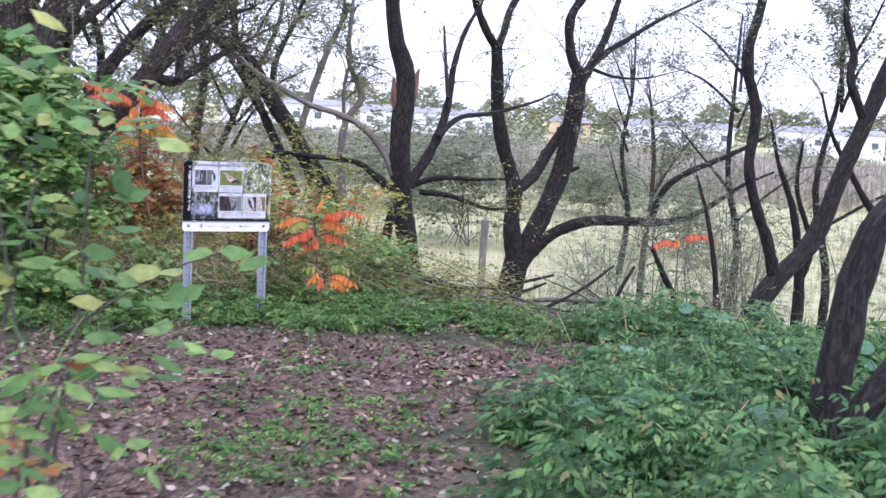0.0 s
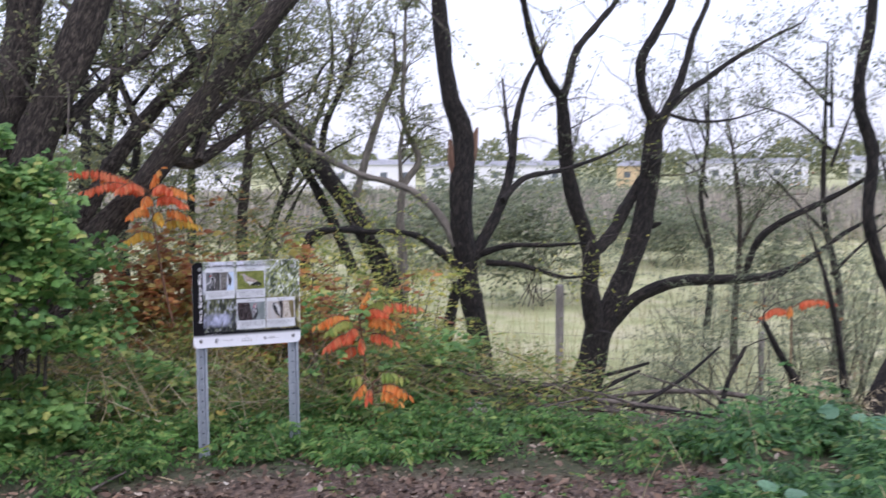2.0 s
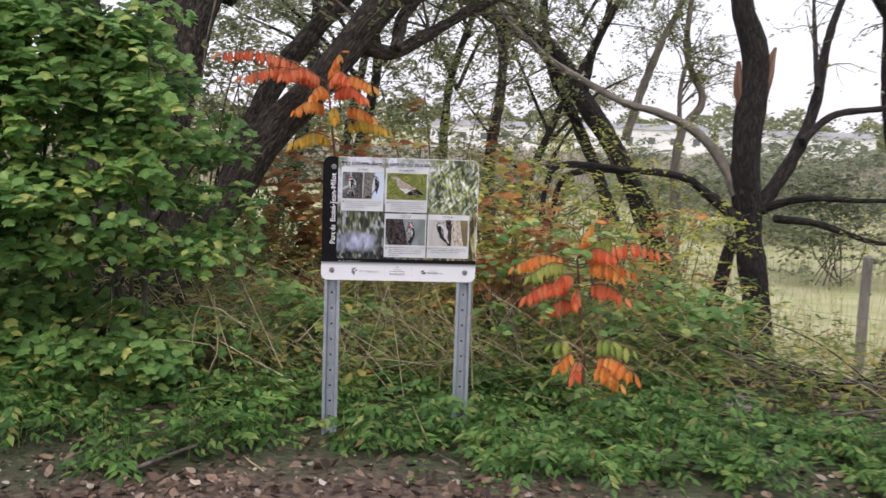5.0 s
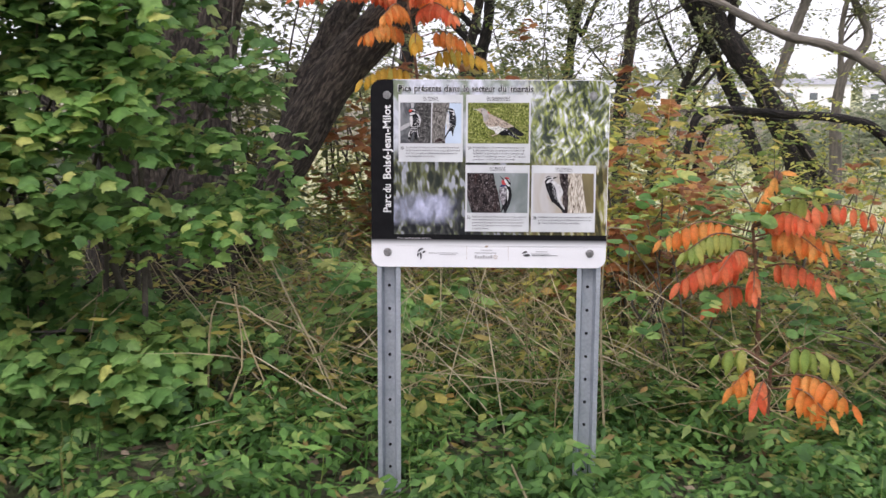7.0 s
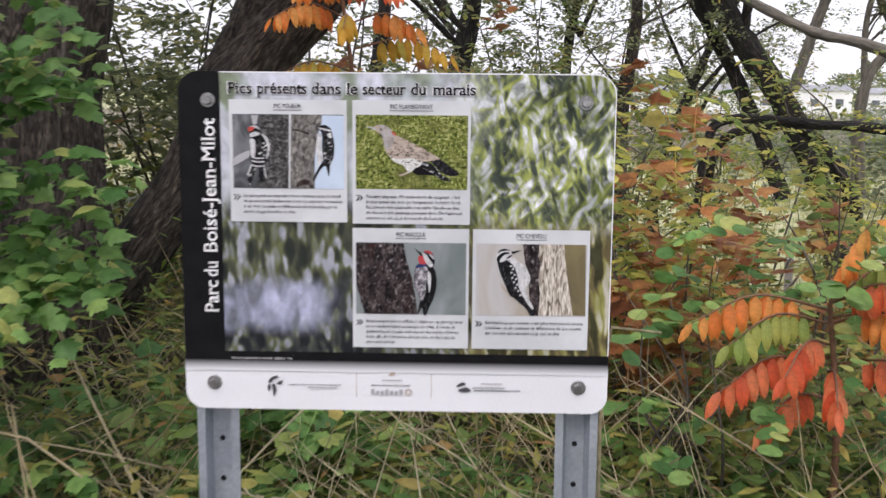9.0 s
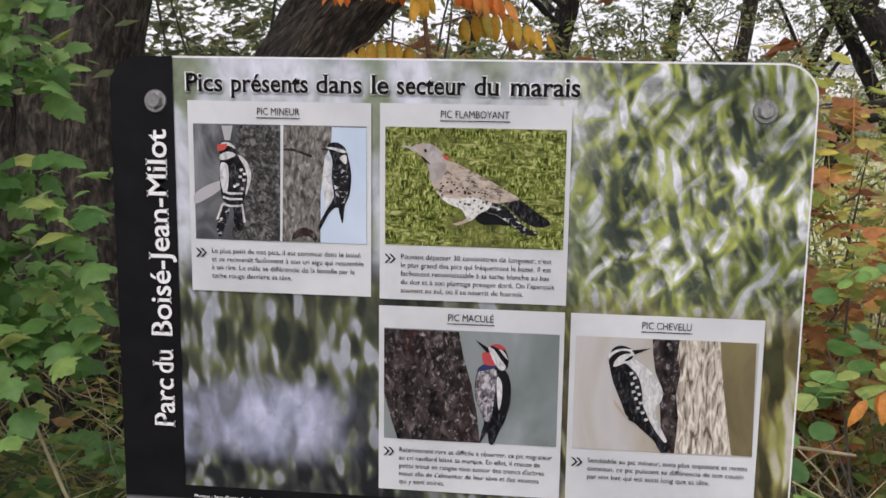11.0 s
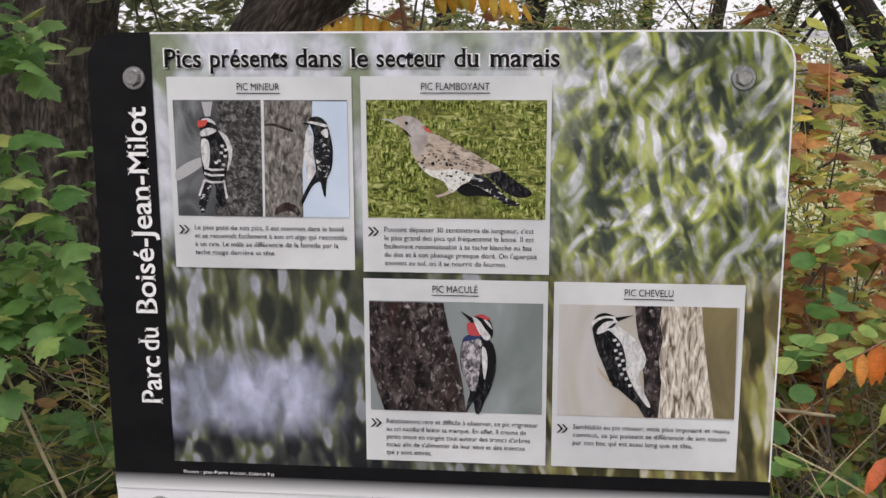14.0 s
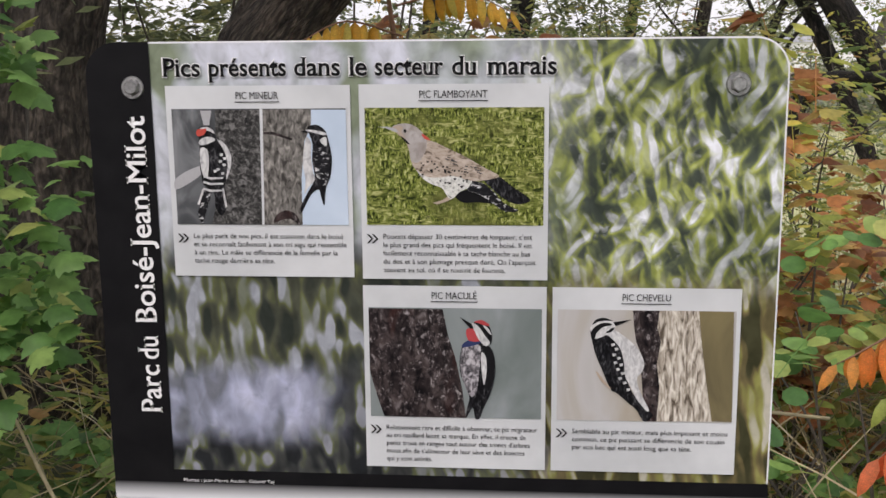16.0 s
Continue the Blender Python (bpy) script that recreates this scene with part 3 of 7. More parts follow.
TINY_SHAPE = (np.array([(0, 0, 0), (0.24, 0.45, -0.05), (0, 1, -0.1), (-0.24, 0.45, 0.05)], float), np.array([(0, 1, 2), (0, 2, 3)]))
BLADE_SHAPE = (np.array([(-0.012, 0, 0), (0.012, 0, 0), (0.011, 0.35, 0.03), (-0.011, 0.35, 0.03), (0.007, 0.7, -0.02), (-0.007, 0.7, -0.02), (0, 1.0, -0.16)], float),
               np.array([(0, 1, 2), (0, 2, 3), (3, 2, 4), (3, 4, 5), (5, 4, 6)]))
ROUND_SHAPE = fan([(0, 0), (0.3, 0.08), (0.46, 0.36), (0.42, 0.68), (0.2, 0.94), (0, 1.0), (-0.2, 0.94), (-0.42, 0.68), (-0.46, 0.36), (-0.3, 0.08)], 0.2)
CHIP_SHAPE = (np.array([(0, 0, 0), (0.3, 0.3, 0.1), (0.2, 0.8, 0.03), (0, 1, 0.14), (-0.26, 0.7, 0.06), (-0.3, 0.25, 0.0)], float), np.array([(0, 1, 2), (0, 2, 3), (0, 3, 4), (0, 4, 5)]))


def scatter_dirs(rg, n, up=0.3, droop=0.0):
    """Directions and normals of n loose leaves."""
    a = rg.uniform(0, 2 * np.pi, n)
    along = np.column_stack([np.cos(a), np.sin(a), rg.normal(up - droop, 0.45, n)])
    normal = np.column_stack([rg.normal(0, 0.45, n), rg.normal(0, 0.45, n), np.ones(n)])
    return along, normal


# ---- trees ----
class Tree:
    """A tree thing: limbs as parts, twigs and leaves grown from them."""

    def __init__(self, name, label, at_x, at_y, category="tree", bark=None, seed=1):
        self.at = (at_x, at_y, float(ground_z(at_x, at_y)))
        self.e = thing(name, self.at, label, category)
        self.bark = bark or BARK
        self.paths = []
        self.rg = np.random.default_rng(seed)
        self.seed = seed

    def limb(self, name, y0, dy, *xzr, mat=None, label="", sides=None):
        """A limb through points (x, z, radius) whose depth runs from y0 to y0 + dy."""
        n = len(xzr)
        path = [(x, y0 + dy * i / max(1, n - 1), z) for i, (x, z, r) in enumerate(xzr)]
        rad = [r for x, z, r in xzr]
        if name in ("trunk", "stem"):
            g = float(ground_z(path[0][0], y0))
            if path[0][2] > g - 0.05:
                path.insert(0, (path[0][0] - 0.25 * (path[1][0] - path[0][0]), y0, g - 0.15))
                rad.insert(0, rad[0] * 1.3)
        self.seed += 1
        bd = Build()
        big = max(rad)
        p = bd.tube(path, rad, sides or (16 if big > 0.12 else 10 if big > 0.05 else 7), max(0.06, big * 0.7), 0.09 if big > 0.04 else 0.05, self.seed)
        part(name, bd.mesh(name, mat or self.bark, True), self.e, label)
        self.paths.append((p, rad[-1], big))
        return self

    def grow(self, twigs, length, leaves, size, leaf_mat, shape=None, start=0.45, lift=0.25, zmin=0.8, first=0, label="", spread=1.0):
        """Twigs on the outer run of the limbs, with leaves along them."""
        tw, lf, rg = Build(), Build(), self.rg
        shape = shape or TINY_SHAPE
        for p, rend, big in self.paths[first:]:
            n = len(p)
            for _ in range(twigs):
                i = int(n * rg.uniform(start, 1.0)) if rg.random() < 0.75 else n - 1
                i = min(max(i, 1), n - 1)
                if p[i][2] < zmin:
                    continue
                d = p[i] - p[max(0, i - 3)]
                d /= np.linalg.norm(d) + 1e-9
                d = 0.6 * d + rg.normal(0, 0.55, 3) * spread + (0, 0, lift)
                d /= np.linalg.norm(d)
                ln = length * rg.uniform(0.5, 1.4)
                pts = [p[i]]
                for k in range(4):
                    d = d + rg.normal(0, 0.22, 3) + (0, 0, -0.05 * k)
                    d /= np.linalg.norm(d)
                    pts.append(pts[-1] + d * ln / 4)
                r0 = min(0.012, max(0.004, rend * 0.4)) * (0.6 + 0.5 * ln)
                q = tw.tube(pts, [r0, r0 * 0.75, r0 * 0.55, r0 * 0.4, r0 * 0.2], 4, ln / 5, 0, 0, False)
                for s in range(2):
                    j = rg.integers(1, len(q) - 1)
                    e = rg.normal(0, 0.6, 3) + d
                    e /= np.linalg.norm(e)
                    q2 = tw.tube([q[j], q[j] + e * ln * 0.22 + rg.normal(0, 0.02, 3), q[j] + e * ln * 0.45], [r0 * 0.5, r0 * 0.35, r0 * 0.15], 3, ln / 5, 0, 0, False)
                    q = np.vstack([q, q2])
                m = rg.poisson(leaves)
                if m:
                    at = q[rg.integers(len(q) // 4, len(q), m)] + rg.normal(0, 0.03 + 0.022 * ln, (m, 3))
                    al, no = scatter_dirs(rg, m, -0.1)
                    lf.leaves(shape, at, al, no, rg.uniform(0.65, 1.25, m) * size)
        if tw.n:
            tagged(part("twigwork", tw.mesh("twigwork", TWIG), self.e, "thin dark twigs"), kind="stuff")
        if lf.n:
            tagged(part("crown", lf.mesh("crown", leaf_mat), self.e, label or "sparse small leaves"), kind="stuff")
        return self

# ---- the sign ----
SX0, SX1, SZ0, SZ1, SY = 1.632, 2.388, 0.781, 1.381, 8.735
sign = thing("information_sign", (2.01, 8.78, float(ground_z(2.01, 8.78))), "printed park sign about woodpeckers on two galvanised posts", "sign")


def bm_mesh(name, bm, mat):
    me = bpy.data.meshes.new(name)
    bm.to_mesh(me)
    bm.free()
    me.materials.append(mat)
    return me


def plate(outline, y0, y1):
    """A plate upright in the xz plane from a rounded outline, from y0 (front) back to y1."""
    bm = bmesh.new()
    f = bm.faces.new([bm.verts.new((x, y0, z)) for x, z in outline])
    if y1 != y0:
        g = bmesh.ops.extrude_face_region(bm, geom=[f])
        bmesh.ops.translate(bm, verts=[v for v in g["geom"] if isinstance(v, bmesh.types.BMVert)], vec=(0, y1 - y0, 0))
    bmesh.ops.recalc_face_normals(bm, faces=bm.faces)
    return bm


def round_rect(x0, x1, z0, z1, radii, n=8):
    """Outline with corner radii (lower left, lower right, upper right, upper left)."""
    pts = []
    for (cx, cz, a0), r in zip(((x0, z0, 180), (x1, z0, 270), (x1, z1, 0), (x0, z1, 90)), radii):
        ox = cx + (r if cx == x0 else -r)
        oz = cz + (r if cz == z0 else -r)
        if r == 0:
            pts.append((cx, cz))
            continue
        for i in range(n + 1):
            a = radians(a0 + 90 * i / n)
            pts.append((ox + r * math.cos(a), oz + r * math.sin(a)))
    return pts


def flat(name, outline, layer, mat, parent, label=""):
    """A printed patch, a hair in front of the plate."""
    bm = bmesh.new()
    y = SY - 0.0006 * layer
    f = bm.faces.new([bm.verts.new((x, y, z)) for x, z in outline])
    f.normal_update()
    if f.normal.y > 0:
        f.normal_flip()
    bmesh.ops.triangulate(bm, faces=[f])
    return part(name, bm_mesh(name, bm, mat), parent, label)


def rect(x0, x1, z0, z1):
    return [(x0, z0), (x1, z0), (x1, z1), (x0, z1)]


def blob(points, n=5):
    """A closed smooth outline through a few points."""
    p = [Vector(q) for q in points]
    out = []
    for i in range(len(p)):
        a, b0, c0, d0 = p[i - 1], p[i], p[(i + 1) % len(p)], p[(i + 2) % len(p)]
        for k in range(n):
            s = k / n
            out.append(tuple(0.5 * (2 * b0 + (c0 - a) * s + (2 * a - 5 * b0 + 4 * c0 - d0) * s * s + (3 * b0 - a - 3 * c0 + d0) * s ** 3)))
    return out


def serif_feet(me, reach=0.05, thick=0.034):
    """Small serif bars on the flat stem ends of the letters."""
    bm = bmesh.new()
    bm.from_mesh(me)
    bars = []
    tall = set()
    left = set(bm.verts)
    while left:
        group, queue = [], [left.pop()]
        while queue:
            v = queue.pop()
            group.append(v)
            for e in v.link_edges:
                o = e.other_vert(v)
                if o in left:
                    left.discard(o)
                    queue.append(o)
        if max(v.co.y for v in group) - min(v.co.y for v in group) > 0.35:
            tall.update(group)
    for e in bm.edges:
        if len(e.link_faces) != 1 or e.verts[0] not in tall:
            continue
        a, b0 = e.verts[0].co, e.verts[1].co
        if abs(a.y - b0.y) > 0.004 or not 0.05 < abs(a.x - b0.x) < 0.17:
            continue
        up = 1 if e.link_faces[0].calc_center_median().y > a.y else -1
        bars.append((min(a.x, b0.x), max(a.x, b0.x), a.y, up))
    for x0, x1, y, up in bars:
        right = reach if up > 0 or y > 0.62 else 0.0
        bm.faces.new([bm.verts.new(q) for q in ((x0 - reach, y, 0), (x1 + right, y, 0), (x1 + right, y + up * thick * 0.6, 0), (x1, y + up * thick * 1.5, 0), (x0, y + up * thick * 1.5, 0), (x0 - reach, y + up * thick * 0.6, 0))])
    bm.to_mesh(me)
    bm.free()


def text(name, words, x, z, width, height, layer, mat, parent, bold=0.0, turn=False, anchor="left", serif=False):
    """Lettering laid out line by line; width and cap height (of the first line) in metres; x, z is the first baseline's start."""
    cu = bpy.data.curves.new(name, 'FONT')
    cu.body, cu.size, cu.offset, cu.resolution_u, cu.space_line = words, 1.0, bold, 3, 1.16
    tmp = bpy.data.objects.new("tmp_text", cu)
    me = bpy.data.meshes.new_from_object(tmp)
    bpy.data.objects.remove(tmp)
    if serif:
        serif_feet(me)
    co = np.empty(len(me.vertices) * 3, dtype=np.float32)
    me.vertices.foreach_get("co", co)
    co = co.reshape(-1, 3)
    x0, x1 = co[:, 0].min(), co[:, 0].max()
    sx, sz = width / (x1 - x0), height / 0.73
    u, w = (co[:, 0] - x0) * sx, co[:, 1] * sz
    if anchor == "middle":
        u = u - width / 2
    res = np.empty_like(co)
    res[:, 1] = SY - 0.0006 * layer
    if turn:
        res[:, 0], res[:, 2] = x - w, z + u
    else:
        res[:, 0], res[:, 2] = x + u, z + w
    me.vertices.foreach_set("co", res.ravel())
    me.update()
    me.materials.clear()
    me.materials.append(mat)
    return part(name, me, parent)


bm = plate(round_rect(SX0, SX1, SZ0, SZ1, (0.032, 0.032, 0.036, 0.036)), SY, SY + 0.004)
panel = part("panel", bm_mesh("panel", bm, WHITE), sign, "white enamelled sheet with rounded corners")
flat("background_print", round_rect(1.704, SX1 - 0.002, 0.885, SZ1 - 0.002, (0, 0, 0.034, 0)), 1, PH_MARSH, panel, "blurred print of marsh reeds and water")
flat("black_band", round_rect(SX0, 1.7045, 0.872, SZ1, (0, 0, 0, 0.036)), 3, BLACK, panel, "black printed side band")
flat("dark_band", rect(1.7045, SX1, 0.872, 0.888), 3, BLACK, panel, "black printed lower band")
fade, fns, fls, fb = nodes_of("fading_print")
ftc = fns.new("ShaderNodeTexCoord")
fsep = fns.new("ShaderNodeSeparateXYZ")
fls.new(ftc.outputs["Generated"], fsep.inputs[0])
frm = ramp(fns, [(0.0, (0.78, 0.79, 0.81)), (0.45, (0.42, 0.43, 0.44)), (1.0, (0.012, 0.012, 0.014))])
fls.new(fsep.outputs["Z"], frm.inputs["Fac"])
fls.new(frm.outputs["Color"], fb.inputs["Base Color"])
fb.inputs["Roughness"].default_value = 0.35
flat("fade_band", rect(SX0, SX1, 0.852, 0.872), 3, fade, panel, "black print fading to white")

for word, x0, x1 in (("Pics", 1.7187, 1.761), ("présents", 1.7696, 1.856), ("dans", 1.8647, 1.915), ("le", 1.9244, 1.9441), ("secteur", 1.9526, 2.0265), ("du", 2.0355, 2.0626), ("marais", 2.0728, 2.1468)):
    text("title_halo", word, x0 - 0.0005, 1.3437, x1 - x0 + 0.001, 0.0205, 4, PALE_INK, panel, bold=0.05, serif=True)
    text("title", word, x0, 1.3437, x1 - x0, 0.0205, 5, INK, panel, bold=0.018, serif=True)
for word, z0, z1 in (("Parc", 0.958, 1.016), ("du", 1.0228, 1.051), ("Boisé-Jean-Milot", 1.067, 1.301)):
    text("park_name", word, 1.695, z0, z1 - z0, 0.0255, 5, PALE_INK, panel, bold=0.012, turn=True, serif=True)
text("photo_credit", "Photos : Jean-Pierre Auclair, Gabriel Tej", 1.716, 0.8738, 0.108, 0.0042, 5, PALE_INK, panel)


def card(x0, z1, name, width, caption, cap_w, photo_mat, z0=None, lines=5):
    """A printed card: pale ground, underlined name, photograph, caption with a double arrow."""
    x1, z0 = x0 + 0.2045, z0 or z1 - 0.214
    c = flat("card", rect(x0, x1, z0, z1), 4, CARD, sign, "pale grey printed card")
    xm = (x0 + x1) / 2
    text("card_name", name, xm, z1 - 0.0145, width, 0.0082, 6, INK, c, anchor="middle")
    flat("underline", rect(xm - width / 2 - 0.001, xm + width / 2 + 0.001, z1 - 0.0182, z1 - 0.0172), 6, INK, c)
    px0, px1, pz0, pz1 = x0 + 0.006, x1 - 0.005, z1 - 0.153, z1 - 0.025
    flat("photograph", rect(px0, px1, pz0, pz1), 5, photo_mat, c, "printed photograph")
    for k in range(2):
        a = x0 + 0.0055 + 0.0055 * k
        flat("arrow", [(a, z1 - 0.1735), (a + 0.005, z1 - 0.1685), (a, z1 - 0.1635), (a + 0.0024, z1 - 0.1635), (a + 0.0072, z1 - 0.1685), (a + 0.0024, z1 - 0.1735)][::-1], 6, INK, c)
    text("caption", caption, x0 + 0.0235, z1 - 0.1685, cap_w, 0.0059, 6, INK, c)

    def at(u, v):
        return px0 + u * (px1 - px0), pz0 + v * (pz1 - pz0)

    def patch(nm, pts, mat, layer=6, smooth=True, label=""):
        q = [at(u, v) for u, v in pts]
        flat(nm, blob(q, 4) if smooth else q, layer, mat, c, label)
    return patch


p = card(1.7205, 1.3335, "PIC MINEUR", 0.047, "Le plus petit de nos pics, il est commun dans le boisé\net se reconnaît facilement à son cri aigu qui ressemble\nà un rire. Le mâle se différencie de la femelle par la\ntache rouge derrière sa tête.", 0.173, PH_SLATE, z0=1.1215)
p("photo_trunk", [(0.253, 0.991), (0.514, 0.994), (0.499, 0.0), (0.205, 0.0), (0.246, 0.257)], PH_SLATEBARK, 5.6, False)
p("pale_branch", [(0.0, 0.39), (0.062, 0.46), (0.154, 0.511), (0.158, 0.443), (0.059, 0.342), (0.0, 0.311)], PALE_GREY, 5.8)
p("pale_branch", [(0.167, 0.986), (0.233, 0.986), (0.216, 0.861), (0.184, 0.861)], PALE_GREY, 5.8, False)
p("bird_shape", [(0.15, 0.822), (0.183, 0.856), (0.229, 0.842), (0.25, 0.775), (0.285, 0.718), (0.316, 0.641), (0.323, 0.529), (0.303, 0.406), (0.287, 0.308), (0.301, 0.184), (0.265, 0.079), (0.23, 0.148), (0.224, 0.282), (0.169, 0.344), (0.155, 0.442), (0.149, 0.589), (0.156, 0.716)], PH_INK_PLUME, 6.2)
p("bird_tail", [(0.168, 0.325), (0.122, 0.096), (0.145, 0.0), (0.184, 0.157), (0.214, 0.296)], PH_BARRED, 6.15, False)
p("bird_patch", [(0.162, 0.667), (0.197, 0.653), (0.205, 0.551), (0.191, 0.419), (0.165, 0.433), (0.152, 0.575)], PH_WHITE_PLUME, 6.5)
p("bird_patch", [(0.259, 0.741), (0.304, 0.699), (0.332, 0.612), (0.333, 0.524), (0.31, 0.416), (0.3, 0.406), (0.313, 0.524), (0.305, 0.602), (0.287, 0.669)], PH_WHITE_PLUME, 6.5)
p("bird_patch", [(0.153, 0.73), (0.201, 0.765), (0.249, 0.741), (0.212, 0.707), (0.162, 0.691)], PH_WHITE_PLUME, 6.5)
p("bird_patch", [(0.163, 0.837), (0.203, 0.847), (0.235, 0.823), (0.244, 0.789), (0.215, 0.813), (0.176, 0.817)], PH_WHITE_PLUME, 6.5)
p("bird_patch", [(0.143, 0.822), (0.169, 0.827), (0.199, 0.832), (0.185, 0.784), (0.145, 0.769)], RED_INK, 6.8)
p("bird_spot", [(0.269, 0.62), (0.289, 0.621), (0.288, 0.601), (0.272, 0.596)], PH_WHITE_PLUME, 6.8, False)
p("bird_spot", [(0.288, 0.587), (0.308, 0.587), (0.307, 0.568), (0.291, 0.562)], PH_WHITE_PLUME, 6.8, False)
p("bird_spot", [(0.261, 0.562), (0.281, 0.562), (0.28, 0.543), (0.264, 0.537)], PH_WHITE_PLUME, 6.8, False)
p("bird_spot", [(0.283, 0.533), (0.303, 0.533), (0.303, 0.514), (0.286, 0.509)], PH_WHITE_PLUME, 6.8, False)
p("bird_spot", [(0.246, 0.493), (0.266, 0.494), (0.265, 0.474), (0.249, 0.469)], PH_WHITE_PLUME, 6.8, False)
p("bird_spot", [(0.272, 0.459), (0.291, 0.46), (0.291, 0.44), (0.274, 0.435)], PH_WHITE_PLUME, 6.8, False)
p("bird_spot", [(0.229, 0.478), (0.249, 0.479), (0.248, 0.459), (0.232, 0.454)], PH_WHITE_PLUME, 6.8, False)
p("bird_bar", [(0.168, 0.433), (0.211, 0.414), (0.284, 0.416), (0.283, 0.401), (0.21, 0.394), (0.168, 0.413)], PH_WHITE_PLUME, 6.8, False)
p("bird_bar", [(0.167, 0.384), (0.209, 0.365), (0.282, 0.367), (0.282, 0.352), (0.209, 0.345), (0.166, 0.364)], PH_WHITE_PLUME, 6.8, False)
p("bird_bar", [(0.165, 0.325), (0.208, 0.306), (0.281, 0.307), (0.28, 0.293), (0.207, 0.286), (0.164, 0.305)], PH_WHITE_PLUME, 6.8, False)
p("bird_bar", [(0.158, 0.315), (0.171, 0.315), (0.137, 0.176), (0.124, 0.175)], PH_WHITE_PLUME, 6.8, False)
p("bird_bar", [(0.274, 0.317), (0.284, 0.317), (0.3, 0.16), (0.287, 0.149)], PH_WHITE_PLUME, 6.8, False)
p("sky_part", [(0.53, 0.994), (1.0, 0.99), (1.0, 0.0), (0.512, 0.0)], PH_BLUE, 5.5, False)
p("photo_trunk", [(0.523, 0.994), (0.804, 0.997), (0.799, 0.84), (0.761, 0.73), (0.737, 0.415), (0.734, 0.0), (0.509, 0.0)], PH_GREYBARK, 5.7, False)
p("trunk_holes", [(0.519, 0.803), (0.581, 0.804), (0.69, 0.748), (0.69, 0.729), (0.581, 0.78), (0.519, 0.784)], PH_DARKBARK, 5.75, False)
p("trunk_knot", [(0.566, 0.018), (0.584, 0.087), (0.64, 0.128), (0.699, 0.09), (0.717, 0.002), (0.665, 0.05), (0.606, 0.039)], PH_DARKBARK, 5.75)
p("divider", [(0.51, 0.999), (0.527, 0.999), (0.512, 0.0), (0.499, 0.0)], CARD, 5.9, False)
p("bird_shape", [(0.779, 0.83), (0.802, 0.859), (0.841, 0.86), (0.879, 0.817), (0.894, 0.756), (0.909, 0.65), (0.914, 0.554), (0.903, 0.418), (0.876, 0.32), (0.864, 0.173), (0.846, 0.251), (0.833, 0.31), (0.787, 0.26), (0.732, 0.111), (0.73, 0.17), (0.768, 0.279), (0.812, 0.402), (0.801, 0.562), (0.806, 0.706)], PH_INK_PLUME, 6.2)
p("bird_patch", [(0.815, 0.658), (0.87, 0.659), (0.895, 0.573), (0.894, 0.457), (0.873, 0.35), (0.841, 0.368), (0.816, 0.489)], PH_BARRED, 6.4)
p("bird_patch", [(0.775, 0.763), (0.8, 0.706), (0.795, 0.61), (0.803, 0.475), (0.812, 0.392), (0.775, 0.328), (0.751, 0.269), (0.76, 0.391), (0.748, 0.512), (0.753, 0.633), (0.764, 0.715)], PH_WHITE_PLUME, 6.5)
p("bird_patch", [(0.766, 0.816), (0.808, 0.821), (0.885, 0.794), (0.875, 0.774), (0.814, 0.797)], PH_WHITE_PLUME, 6.6)
p("bird_patch", [(0.849, 0.736), (0.885, 0.76), (0.887, 0.688), (0.868, 0.693)], PH_WHITE_PLUME, 6.6)
p("bird_beak", [(0.74, 0.806), (0.782, 0.821), (0.782, 0.787)], INK, 6.5, False)

p = card(1.9345, 1.334, "PIC FLAMBOYANT", 0.073, "Pouvant dépasser 30 centimètres de longueur, c'est\nle plus grand des pics qui fréquentent le boisé. Il est\nfacilement reconnaissable à sa tache blanche au bas\ndu dos et à son plumage presque doré. On l'aperçoit\nsouvent au sol, où il se nourrit de fourmis.", 0.168, PH_GRASS)
p("bird_shadow", [(0.506, 0.256), (0.57, 0.305), (0.652, 0.269), (0.722, 0.193), (0.627, 0.2), (0.548, 0.198)], INK, 6.0)
p("bird_tail", [(0.664, 0.403), (0.746, 0.419), (0.831, 0.33), (0.927, 0.222), (0.849, 0.186), (0.769, 0.242), (0.705, 0.328)], PH_INK_PLUME, 6.1)
p("bird_patch", [(0.569, 0.377), (0.651, 0.37), (0.715, 0.299), (0.779, 0.194), (0.862, 0.129), (0.786, 0.122), (0.716, 0.193), (0.643, 0.268), (0.57, 0.31)], PH_BARRED, 6.2)
p("bird_patch", [(0.563, 0.377), (0.632, 0.374), (0.69, 0.308), (0.728, 0.241), (0.69, 0.226), (0.633, 0.273), (0.57, 0.31)], PH_WHITE_PLUME, 6.15)
p("bird_shape", [(0.302, 0.731), (0.378, 0.718), (0.454, 0.667), (0.568, 0.583), (0.676, 0.49), (0.752, 0.424), (0.695, 0.394), (0.595, 0.383), (0.499, 0.424), (0.43, 0.413), (0.347, 0.416), (0.283, 0.482), (0.258, 0.558), (0.264, 0.654)], PH_TAN_PLUME, 6.3)
p("bird_patch", [(0.255, 0.568), (0.315, 0.502), (0.404, 0.417), (0.493, 0.429), (0.594, 0.397), (0.582, 0.33), (0.528, 0.285), (0.487, 0.226), (0.459, 0.254), (0.43, 0.321), (0.366, 0.359), (0.309, 0.425)], PH_PALE_PLUME, 6.25)
p("bird_head", [(0.15, 0.833), (0.201, 0.867), (0.265, 0.858), (0.321, 0.797), (0.347, 0.722), (0.34, 0.636), (0.299, 0.54), (0.258, 0.558), (0.248, 0.635), (0.229, 0.711), (0.185, 0.781)], PH_HEAD_PLUME, 6.5)
